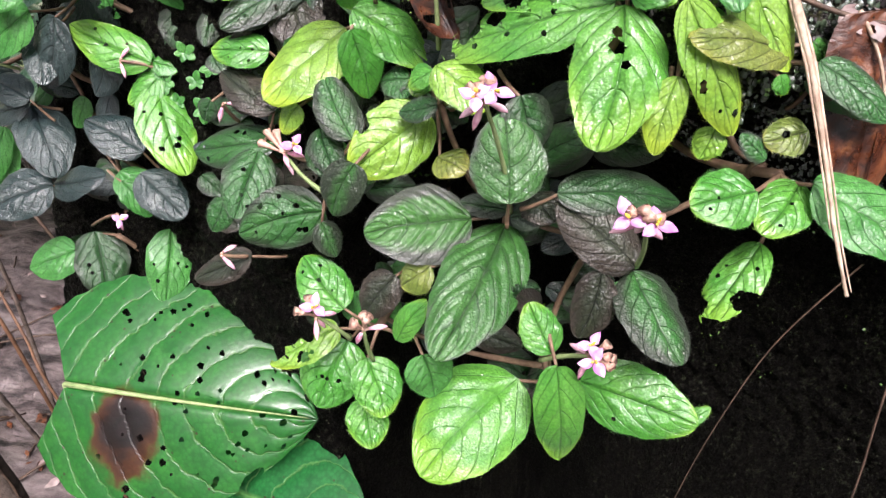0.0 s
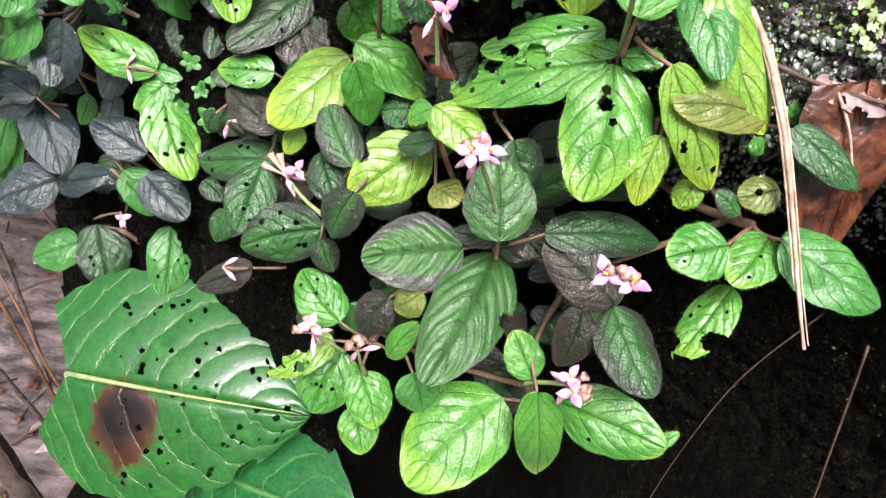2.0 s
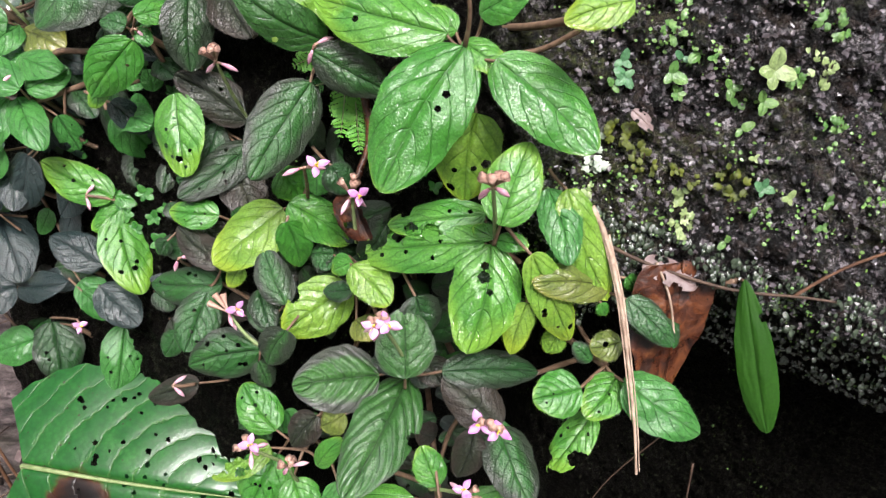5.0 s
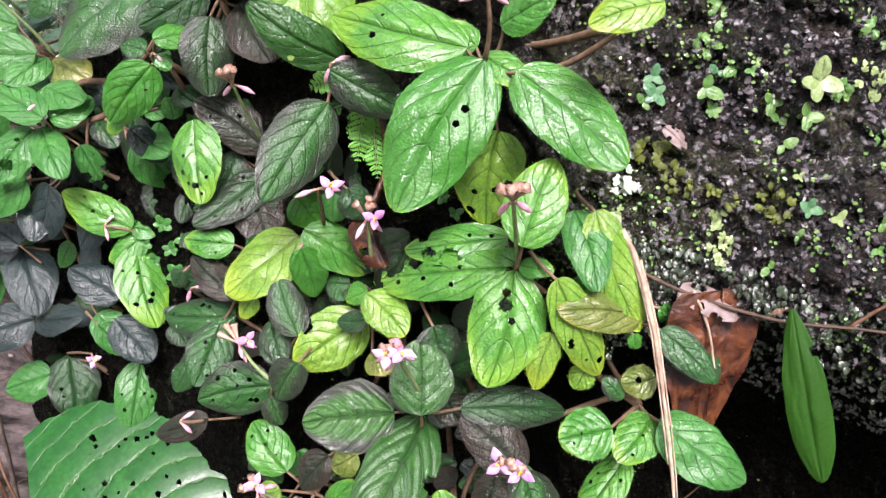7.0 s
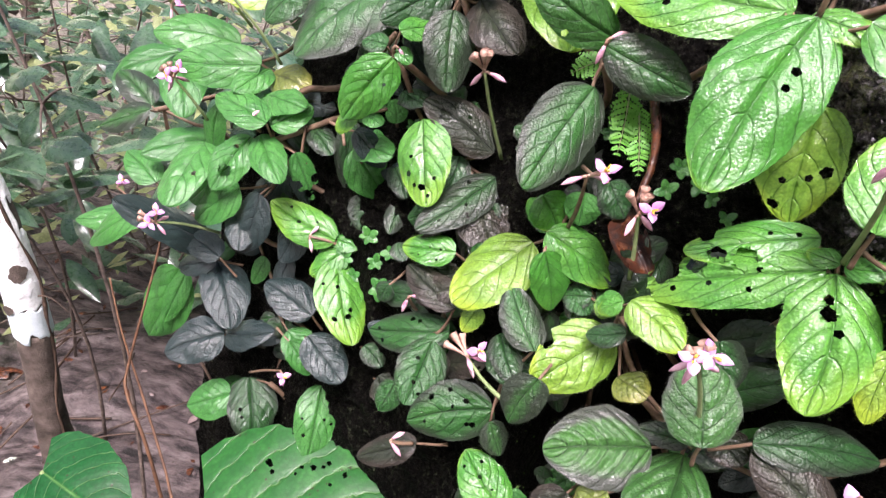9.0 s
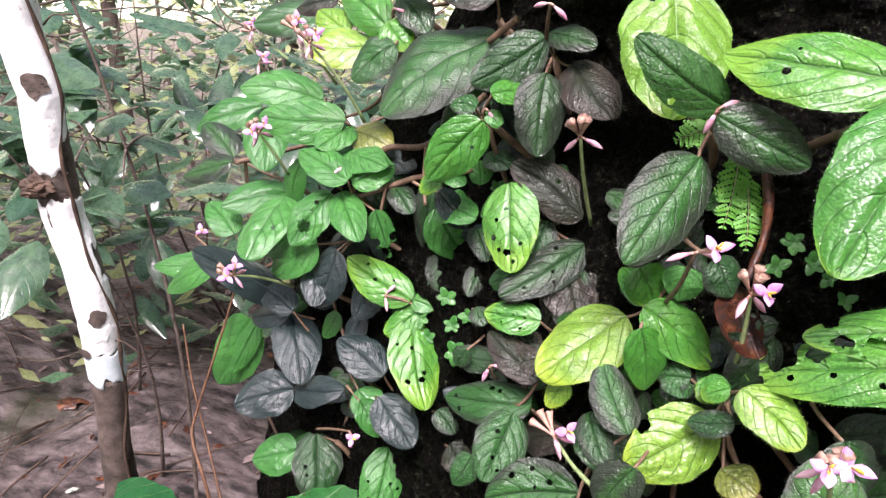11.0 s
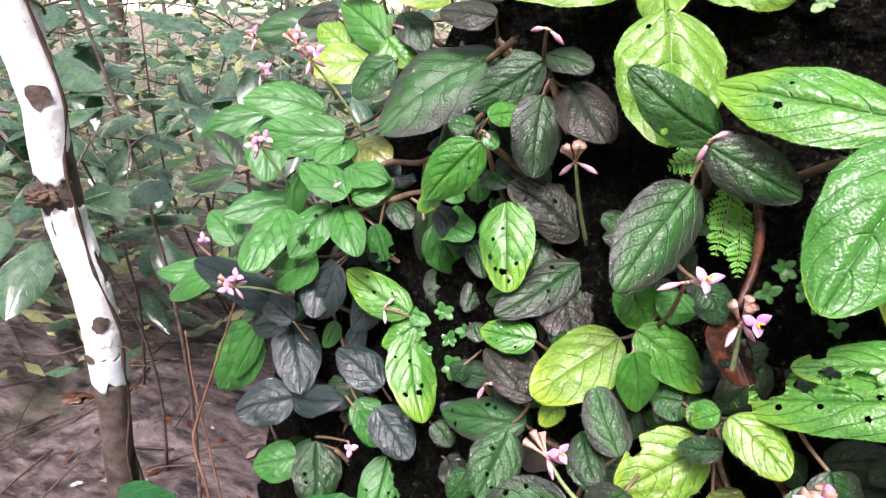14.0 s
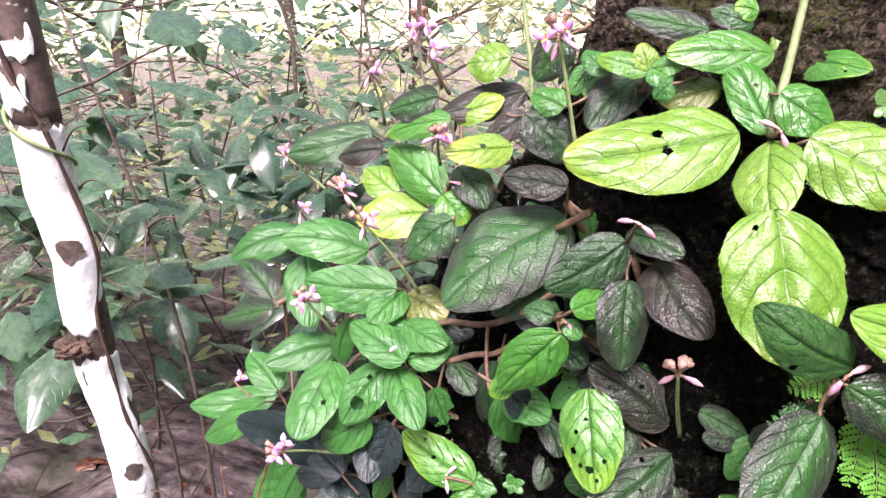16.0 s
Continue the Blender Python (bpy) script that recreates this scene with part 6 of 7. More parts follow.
# ---- creeping stems between the herbs, and their small lower leaves ----
rnd = random.Random(11)
for h in HERBS:
    hub = Vector(h["base"])
    wall = bank_y(hub.x, hub.z) - 0.004
    foot = Vector((hub.x + (rnd.uniform(0.0, 0.05) if hub.x < 0.03 else rnd.uniform(-0.04, -0.01)), 0, hub.z - rnd.uniform(0.02, 0.06)))
    foot.y = max(bank_y(foot.x, foot.z), hub.y + 0.01)
    mesh_part("stem", *tube_arrays(arc(Vector((0, 0, 0)), foot - hub, (rnd.uniform(-0.006, 0.006), 0.004, rnd.uniform(-0.012, 0)), 8), [0.0022 - 0.00005 * k for k in range(9)], 7), STEM, h, "hairy reddish stem")
    if hub.x > 0.1 or hub.x < -0.36 or hub.z > 1.03:
        continue
    for k in range(15):
        x, z = hub.x + rnd.uniform(-0.045, 0.045), hub.z + rnd.uniform(-0.05, 0.03)
        top = float(np.interp(x, RIDGE_X, RIDGE_Z))
        if x > 0.09 or (x > 0.0 and z > 0.895) or (x > -0.1 and z > 0.93):
            continue
        if z > min(top, 0.99):
            continue
        at = Vector((x, min(hub.y + rnd.uniform(0.032, 0.05), max(hub.y + 0.024, bank_y(x, z) - rnd.uniform(0.004, 0.014))), z))
        turn = rnd.uniform(0, 6.28)
        way = Vector((math.cos(turn), -0.25, math.sin(turn) * 0.8 - 0.2)).normalized()
        long = rnd.uniform(0.018, 0.036)
        leaf(h, rnd.choice((K, K, B, R, B, K, K, M, D)), at, at + way * long, long * rnd.uniform(0.5, 0.68), (rnd.uniform(-0.3, 0.3), -0.7, 0.7), rnd.choice((0, 0, 1, 3)), stalk=False, hairs=False, nu=16, nv=24)

# ---- stems that run from herb to herb behind the leaves ----
spots = [(Vector(h["base"]), h) for h in HERBS]
for n, (a, _) in enumerate(spots):
    for b, _ in sorted(spots[n + 1:], key=lambda q: (q[0] - a).length)[:1]:
        if (b - a).length > 0.12:
            continue
        o = a + Vector((0, 0.012, -0.004))
        sag = Vector((rnd.uniform(-0.006, 0.006), 0.012, -rnd.uniform(0.008, 0.022)))
        ob = mesh_part("creeping_stem", *tube_arrays(arc((0, 0, 0), b + Vector((0, 0.012, -0.004)) - o, sag, 12), [0.0017 - 0.00004 * k for k in range(13)], 7, 0.1), STEM)
        ob.location = o
        tagged(ob, "hairy pinkish creeping stem between the herbs", "stem", "creeping stems")

# ---- the broad heart-shaped leaves at the bank's foot ----
BROAD_V = (0.0, 0.05, 0.12, 0.22, 0.35, 0.5, 0.65, 0.78, 0.88, 0.95, 1.0)
BROAD_W = (0.25, 0.34, 0.4, 0.44, 0.455, 0.43, 0.36, 0.26, 0.16, 0.075, 0.0)


def broad_arrays(base, tip, normal, seed, holes, fold=0.3, scale=1.0, nu=150, nv=210):
    """A heart-shaped blade: basal lobes swept behind the stalk, a toothed margin, sunken veins and a ridge along the midrib."""
    rnd = random.Random(seed)
    base, tip, normal = Vector(base), Vector(tip), Vector(normal).normalized()
    axis = tip - base
    length = axis.length
    axis /= length
    normal = (normal - axis * normal.dot(axis)).normalized()
    side = axis.cross(normal)
    waves = [(rnd.uniform(0, 6.28), rnd.uniform(7, 15), rnd.uniform(0.003, 0.006)) for _ in range(4)]
    verts, uvs, faces = [], [], []
    for j in range(nv + 1):
        v = j / nv
        half = float(np.interp(v, BROAD_V, BROAD_W)) * scale * length
        half *= 1 + 0.018 * abs(math.sin(v * 38)) + 0.02 * math.sin(v * 23 + seed)
        for i in range(nu + 1):
            u = i / nu * 2 - 1
            back = 0.13 * length * abs(u) ** 1.25 * (1 - v) ** 2.2 * (1.25 if u < 0 else 0.8)
            phase = ((v - 0.35 * abs(u) ** 1.5) * 8.0) % 1.0
            swell = math.sin(math.pi * phase) ** 0.6 * min(1.0, abs(u) * 8) * (1 - abs(u) ** 6)
            h = 0.04 * length * math.sin(math.pi * v) - fold * half * (math.sqrt(u * u + 0.02) - 0.14) + 0.0045 * length * swell
            h -= 0.012 * length * math.exp(-((u / 0.05) ** 2))
            h += sum(a * length * math.sin(f * v + p + 3 * u) * abs(u) for p, f, a in waves)
            verts.append(base + axis * (length * v - back) + side * (u * half) + normal * h)
            uvs.append(((u + 1) / 2, v))
    for j in range(nv):
        for i in range(nu):
            u, v = (i + 0.5) / nu * 2 - 1, (j + 0.5) / nv
            half = float(np.interp(v, BROAD_V, BROAD_W)) * scale
            if any(((u - a) * half) ** 2 + (v - b) ** 2 < r * r for a, b, r in holes):
                continue
            faces.append((j * (nu + 1) + i, j * (nu + 1) + i + 1, (j + 1) * (nu + 1) + i + 1, (j + 1) * (nu + 1) + i))
    return verts, faces, uvs


def broad_plant():
    o = Vector((-0.3, 0.34, -0.62))
    b = root("broad_leaf_plant", o, "large heart-shaped glossy leaves, one with a burnt brown patch", "plant")
    base, tip = Vector((-0.259, 0.292, 0.612)), Vector((-0.073, 0.266, 0.614))
    holes = [(rnd.uniform(-0.85, 0.9), rnd.uniform(0.2, 0.95), rnd.uniform(0.005, 0.014)) for _ in range(64)] + [(1.0, 0.6, 0.035), (0.97, 0.78, 0.04), (-1.0, 0.3, 0.03)]
    v, f, u = broad_arrays(base - o, tip - o, (-0.06, -0.63, 0.78), 3, holes)
    mesh_part("leaf", v, f, BURNT, b, "broad green leaf with pale veins and a burnt patch", u)
    rib = arc(base - o, (tip - o).lerp(base - o, 0.04), Vector((-0.06, -0.63, 0.78)) * 0.0075, 12)
    mesh_part("midrib", *tube_arrays(rib, [0.0022 - 0.00015 * k for k in range(13)], 7), GREEN_STEM, b, "pale yellow-green midrib")
    base2, tip2 = Vector((-0.19, 0.275, 0.53)), Vector((-0.03, 0.212, 0.552))
    v, f, u = broad_arrays(base2 - o, tip2 - o, (-0.1, -0.6, 0.8), 5, [(0.3, 0.5, 0.01), (-0.2, 0.7, 0.008)], 0.15, 1.0, 60, 70)
    mesh_part("leaf", v, f, BROAD, b, "broad dull green leaf with pale veins", u)
    base3, tip3 = Vector((-0.46, 0.36, 0.55)), Vector((-0.36, 0.33, 0.53))
    v, f, u = broad_arrays(base3 - o, tip3 - o, (0, -0.5, 0.85), 6, [(0.3, 0.5, 0.012)], 0.2, 1.0, 40, 50)
    mesh_part("leaf", v, f, BROAD, b, "", u)
    for end in (base, base2, base3):
        foot = Vector((end.x * 0.6 - 0.11, 0.36, -0.6))
        mesh_part("petiole", *tube_arrays(arc(foot - o, end - o, (-0.02, -0.02, 0.02), 14), [0.0042 - 0.00015 * k for k in range(15)], 8), GREEN_STEM, b, "pale green leaf stalk")


def burnt_material():
    mat = leaf_material("burnt_broad_leaf", (0.01, 0.1, 0.014), (0.026, 0.155, 0.022), (0.1, 0.2, 0.05), 0.32, 8.0, 0.35, 0.0005, 0.2, 0.4, 1.0, pebble=0.25, coat=0.25, cell=300.0)
    nodes, links = mat.node_tree.nodes, mat.node_tree.links
    bsdf = nodes["Principled BSDF"]
    green = bsdf.inputs["Base Color"].links[0].from_socket
    uv = nodes.new("ShaderNodeTexCoord").outputs["UV"]
    spot = nodes.new("ShaderNodeMapping")
    spot.inputs["Location"].default_value = (-0.66 * 1.15, -0.29 * 1.6, 0)
    spot.inputs["Scale"].default_value = (1.15, 1.6, 1)
    links.new(uv, spot.inputs[0])
    far = nodes.new("ShaderNodeVectorMath")
    far.operation = "LENGTH"
    links.new(spot.outputs[0], far.inputs[0])
    warp = maths(nodes, links, "ADD", far.outputs["Value"], maths(nodes, links, "MULTIPLY", maths(nodes, links, "SUBTRACT", grain(nodes, links, 38.0, 5), 0.5), 0.34))
    scorch = ramp(nodes, links, warp, (0.0, (0.02, 0.012, 0.012)), (0.07, (0.005, 0.003, 0.003)), (0.13, (0.012, 0.005, 0.004)), (0.19, (0.05, 0.016, 0.006)), (0.24, (0.07, 0.055, 0.012)))
    mask = ramp(nodes, links, warp, (0.19, (1, 1, 1)), (0.24, (0, 0, 0)))
    links.new(blend(nodes, links, mask, green, scorch), bsdf.inputs["Base Color"])
    return mat


BURNT = burnt_material()
broad_plant()


# ---- dead leaves, dry stalk and twigs ----
def twig(name, points, radius, mat, label, category="twig", taper=0.6, sides=7, wobble=0.12):
    """A twig or stalk through points, smoothed, with a slightly uneven skin."""
    pts = [Vector(p) for p in points]
    fine = []
    for i in range(len(pts) - 1):
        a, b, c, d = pts[max(i - 1, 0)], pts[i], pts[i + 1], pts[min(i + 2, len(pts) - 1)]
        for k in range(6):
            t = k / 6
            fine.append(0.5 * ((2 * b) + (c - a) * t + (2 * a - 5 * b + 4 * c - d) * t * t + (3 * b - a - 3 * c + d) * t ** 3))
    fine.append(pts[-1])
    o = fine[0].copy()
    ob = mesh_part(name, *tube_arrays([q - o for q in fine], [radius * (1 - (1 - taper) * k / len(fine)) for k in range(len(fine))], sides, wobble), mat)
    ob.location = o
    return tagged(ob, label, category)


stalk_points = ((0.114, 0.239, 0.944), (0.122, 0.23, 0.933), (0.13, 0.212, 0.913), (0.136, 0.192, 0.89), (0.141, 0.172, 0.867), (0.139, 0.15, 0.858))
twig("dry_stalk", stalk_points, 0.0016, STRAW, "split dry straw-coloured stalk hanging over the rock", "dry stalk", 0.35, 7, 0.25)
twig("dry_stalk", [(x - 0.0016, y + 0.0012, z + 0.0006) for x, y, z in stalk_points[:5]], 0.0009, STRAW, "thin dry straw fibre beside the split stalk", "dry stalk", 0.3, 6, 0.25)
twig("dry_stalk", [(x + 0.0013, y + 0.0008, z + 0.0012) for x, y, z in stalk_points[1:]], 0.0007, STRAW, "thin dry straw fibre beside the split stalk", "dry stalk", 0.3, 6, 0.25)
twig("twig", ((0.118, 0.232, 0.93), (0.148, 0.222, 0.923), (0.18, 0.208, 0.924), (0.207, 0.199, 0.93), (0.226, 0.192, 0.934)), 0.001, TWIG, "thin dry twig lying across the rock")
twig("twig", ((0.205, 0.2, 0.929), (0.225, 0.2, 0.952), (0.26, 0.19, 0.985)), 0.0009, ORANGE_TWIG, "thin dry twig leaning on the rock")
twig("twig", ((0.147, 0.222, 0.926), (0.155, 0.212, 0.913), (0.16, 0.2, 0.895)), 0.0008, STRAW, "short pale bent twig over a dead leaf")
twig("twig", ((0.162, 0.178, 0.848), (0.146, 0.18, 0.797), (0.135, 0.175, 0.735), (0.13, 0.17, 0.69)), 0.0004, TWIG, "long thin dark twig before the black rock")
twig("twig", ((0.176, 0.165, 0.845), (0.186, 0.158, 0.79), (0.199, 0.15, 0.715), (0.21, 0.15, 0.62)), 0.0006, TWIG, "thin brown twig hanging before the rock")
twig("twig", ((-0.36, 0.47, 0.77), (-0.372, 0.455, 0.72), (-0.396, 0.425, 0.634), (-0.394, 0.411, 0.61), (-0.37, 0.39, 0.55), (-0.36, 0.38, 0.3), (-0.37, 0.4, -0.6)), 0.0009, ORANGE_TWIG, "orange-brown woody twig rising beside the bank", "twig", 2.4)
twig("twig", ((-0.425, 0.465, 0.7), (-0.412, 0.447, 0.65), (-0.395, 0.431, 0.6), (-0.36, 0.393, 0.545), (-0.332, 0.36, 0.5), (-0.3, 0.35, 0.2), (-0.29, 0.36, -0.6)), 0.0009, ORANGE_TWIG, "bent orange-brown twig below the dark herbs", "twig", 1.8)
twig("twig", ((-0.33, 0.43, 0.66), (-0.28, 0.4, 0.58), (-0.24, 0.36, 0.5)), 0.0015, TWIG, "thin dark twig under the herbs")
twig("dead_strip", ((0.0, 0.306, 0.964), (0.005, 0.302, 0.945), (0.005, 0.296, 0.93), (0.0, 0.284, 0.918)), 0.0022, DEAD, "brown dead spotted stem strip on the bank", "dead stem", 0.8, 8, 0.2)
twig("flower_stem", ((-0.046, 0.394, 1.047), (-0.041, 0.41, 1.077), (-0.036, 0.428, 1.11), (-0.03, 0.44, 1.17)), 0.0021, GREEN_STEM, "thick pale green hairy flower stem of the tall herb", "stem", 0.8, 9, 0.05)
twig("flower_stem", ((-0.166, 0.49, 1.035), (-0.17, 0.497, 1.06), (-0.178, 0.51, 1.1), (-0.18, 0.52, 1.16)), 0.0016, GREEN_STEM, "pale green hairy flower stem above dark leaves", "stem", 0.8, 8, 0.05)
twig("twig", ((0.01, 0.47, 1.1), (-0.03, 0.5, 1.1), (-0.09, 0.56, 1.08), (-0.16, 0.7, 1.05)), 0.004, TWIG, "dark bare twig at the bank's top")
twig("twig", ((0.03, 0.43, 1.115), (0.06, 0.44, 1.11), (0.1, 0.45, 1.12)), 0.001, STRAW, "thin pale root at the bank's top")


for pts, rad in ((((-0.212, 0.423, 0.905), (-0.201, 0.418, 0.912), (-0.178, 0.412, 0.917), (-0.155, 0.396, 0.937), (-0.135, 0.385, 0.96)), 0.0022),
                 (((-0.228, 0.409, 0.876), (-0.214, 0.411, 0.881), (-0.185, 0.412, 0.894), (-0.171, 0.408, 0.9), (-0.15, 0.4, 0.92)), 0.0021),
                 (((-0.176, 0.41, 0.918), (-0.175, 0.402, 0.899), (-0.171, 0.392, 0.885)), 0.0012), (((-0.207, 0.405, 0.86), (-0.205, 0.406, 0.875), (-0.202, 0.408, 0.89)), 0.0011),
                 (((-0.122, 0.4, 1.0), (-0.13, 0.405, 0.993), (-0.139, 0.41, 0.985)), 0.0022), (((-0.112, 0.376, 0.974), (-0.095, 0.378, 0.971), (-0.084, 0.379, 0.966)), 0.0012)):
    tagged(twig("creeping_stem", pts, rad, STEM, "hairy pinkish creeping stem between the herbs", "stem", 0.9, 8, 0.06), group="creeping stems")


def dead_leaf(base, tip, width, normal, mat, label, seed, bend, cup, holes=2, ragged=0.1, quilt=0.05, shape=(0.95, 0.33)):
    v, f, u = leaf_arrays(Vector((0, 0, 0)), Vector(tip) - Vector(base), width, normal, holes, ragged, bend, cup, 6, 0.3, quilt, shape, 22, 34, False, seed, 0, 0.15)
    ob = mesh_part("dead_leaf", v, f, mat, None, "", u)
    ob.location = base
    way = Vector(tip) - Vector(base)
    up = Vector(normal).normalized()
    rib = arc(up * 0.0004, way * 0.97 + up * 0.0004, up * bend * way.length * 1.05, 8)
    mesh_part("midrib", *tube_arrays(rib, [way.length * (0.009 - 0.0008 * k) for k in range(9)], 5), DEAD, ob)
    return tagged(ob, label, "dead leaf", "dead leaves")


dead_leaf((0.160, 0.222, 0.928), (0.166, 0.196, 0.850), 0.043, (0.0, -0.85, 0.5), DEAD, "wet red-brown dead leaf flat against the rock", 2, 0.02, 0.02, 0, 0.0, 0.05, (0.42, 0.42))
dead_leaf((0.142, 0.225, 0.924), (0.167, 0.214, 0.919), 0.014, (0.0, -0.6, 0.8), PALE_DEAD, "pale pinkish dead leaf scrap above a brown one", 3, 0.05, 0.1)
dead_leaf((-0.002, 0.292, 0.908), (0.009, 0.268, 0.89), 0.016, (-0.4, -0.8, 0.4), DEAD, "curled glossy red-brown dead leaf", 4, 0.15, -0.6)
dead_leaf((0.128, 0.262, 0.984), (0.139, 0.257, 0.977), 0.007, (0.0, -0.8, 0.6), PALE_DEAD, "tiny pale pink withered leaf on the rock", 8, 0.05, 0.1)
for x, y, s, a, mat in ((-2.05, 1.7, 0.07, 1.0, PALE_DEAD), (-2.0, 2.09, 0.06, 2.0, PALE_DEAD), (-1.55, 1.2, 0.04, 0.3, LICHEN), (-1.9, 1.5, 0.16, 0.4, DEAD), (-1.4, 1.6, 0.05, 2.4, PALE_DEAD),
                        (-1.2, 1.35, 0.05, 1.4, PALE_DEAD), (-2.4, 2.3, 0.08, 0.8, DEAD), (-1.1, 1.9, 0.07, 2.9, DEAD), (-1.7, 2.4, 0.07, 1.9, PALE_DEAD), (-2.6, 1.8, 0.09, 0.2, DEAD)):
    dead_leaf((x, y, -0.6), (x + s * math.cos(a), y + s * math.sin(a), -0.59), s * 0.45, (0.1, -0.1, 1), mat, "fallen leaf on the brown forest floor", int(s * 1000), 0.12, 0.2)


# ---- seedlings, ferns, lichen and moss on the rock ----
def rock_point(x, z, lift=0.0):
    return Vector((x, rock_y(x, z) - lift, z))


def sprout(x, z, leaves, size, mat, label, wide=0.7, rosette=True, seed=0):
    """A seedling with paired rounded leaves on a thread of a stem."""
    r = random.Random(seed)
    o = rock_point(x, z)
    s = root("seedling", o, label, "seedling", "seedlings on the rock")
    out = Vector((0, -0.85, 0.5))
    top = out * size * 0.9
    mesh_part("stem", *tube_arrays([Vector((0, 0.004, -0.002)), top * 0.5, top], [0.0005, 0.0004, 0.0004], 5), GREEN_STEM, s)
    spin = r.uniform(0, 6.28)
    for k in range(leaves):
        a = spin + 2 * math.pi * k / leaves + r.uniform(-0.3, 0.3)
        way = Vector((math.cos(a), -0.2 + 0.35 * math.sin(a), 0.9 * math.sin(a)))
        long = size * r.uniform(0.65, 1.15)
        v, f, u = leaf_arrays(top, top + way.normalized() * long, long * wide, out + Vector((0, 0, 0.2)), 0, 0, 0.06, 0.1, 4, 0.3, 0.02, (0.72, 0.5), 10, 12, False, seed + k)
        mesh_part("leaf", v, f, mat, s, "", u)


for x, z, n, size, mat, label in (
        (0.1798, 1.010, 4, 0.0095, PALE_SEED, "pale yellow-green seedling with four rounded leaves"),
        (0.1718, 0.995, 3, 0.0075, SEED, "small bright green seedling below a pale one"), (0.1803, 0.997, 3, 0.0068, SEED, "small bright green seedling below a pale one"),
        (0.174, 0.991, 2, 0.0055, SEED, "small bright green seedling below a pale one"),
        (0.1267, 0.989, 4, 0.0068, BLUE_SEED, "small blue-green seedling on black rock"), (0.125, 0.995, 3, 0.006, BLUE_SEED, "small blue-green seedling on black rock"),
        (0.1216, 0.986, 2, 0.0045, SEED, "tiny green seedling on black rock"), (0.1453, 0.9956, 3, 0.0075, SEED, "three-leaved green seedling on black rock"),
        (0.1499, 1.0026, 2, 0.005, BLUE_SEED, "tiny blue-green seedling on black rock"), (0.1566, 1.0055, 2, 0.0068, SEED, "two-leaved green seedling on black rock"),
        (0.16, 1.0082, 3, 0.004, SEED, "tiny green seedling on black rock"), (0.1511, 0.988, 6, 0.0042, SEED, "tiny feathery green seedling on black rock"),
        (0.1755, 0.9835, 2, 0.0055, SEED, "tiny green seedling on black rock"), (0.1476, 1.027, 4, 0.004, SEED, "tiny green seedling on black rock"),
        (0.1851, 0.9657, 4, 0.0055, BLUE_SEED, "small round green seedling on wet rock"), (0.1936, 0.967, 3, 0.0042, PALE_SEED, "tiny yellow-green seedling on wet rock"),
        (0.1804, 0.9764, 3, 0.004, PALE_SEED, "tiny yellow-green seedling on wet rock"), (0.1756, 0.9389, 2, 0.005, SEED, "two-leaved green seedling on wet rock"),
        (0.2098, 0.959, 3, 0.004, SEED, "tiny green seedling on wet rock"), (0.2113, 0.968, 3, 0.004, SEED, "tiny green seedling on wet rock"), (0.1811, 0.9572, 2, 0.0035, SEED, "tiny green seedling on wet rock")):
    sprout(x, z, n, size, mat, label, seed=int(abs(x * 7919 + z * 4177)))
for x, z, n, size, mat, label in (
        (0.03, 0.917, 5, 0.006, CREEP, "round-leaved green creeper on dark rock"), (0.022, 0.922, 5, 0.006, CREEP, "round-leaved green creeper on dark rock"),
        (0.016, 0.912, 4, 0.006, CREEP, "round-leaved green creeper on dark rock"), (0.037, 0.912, 5, 0.005, CREEP, "round-leaved green creeper on dark rock"),
        (-0.012, 0.93, 5, 0.006, CREEP, "round-leaved green creeper on dark rock"), (-0.135, 0.82, 5, 0.007, CREEP, "round-leaved green creeper under the herbs"),
        (-0.145, 0.812, 5, 0.007, CREEP, "round-leaved green creeper under the herbs"), (-0.172, 0.802, 5, 0.008, CREEP, "round-leaved green creeper under the herbs"),
        (-0.165, 0.79, 5, 0.008, CREEP, "round-leaved green creeper under the herbs"), (-0.152, 0.825, 5, 0.008, CREEP, "round-leaved green creeper under the herbs"), (-0.14, 0.798, 5, 0.008, CREEP, "round-leaved green creeper under the herbs"), (-0.16, 0.775, 5, 0.008, CREEP, "round-leaved green creeper under the herbs"),
        (-0.15, 0.905, 4, 0.008, CREEP, "round-leaved green creeper under the herbs"), (-0.125, 0.9, 5, 0.007, CREEP, "round-leaved green creeper under the herbs"), (0.044, 0.905, 4, 0.0055, CREEP, "round-leaved green creeper on dark rock"),
        (-0.18, 0.81, 4, 0.008, CREEP, "round-leaved green creeper under the herbs"),
        (0.02, 1.03, 4, 0.007, SEED, "small green seedling at the bank's top"), (-0.005, 1.06, 4, 0.008, SEED, "small green seedling at the bank's top")):
    sprout(x, z, n, size, mat, label, seed=int(abs(x * 7919 + z * 4177)))


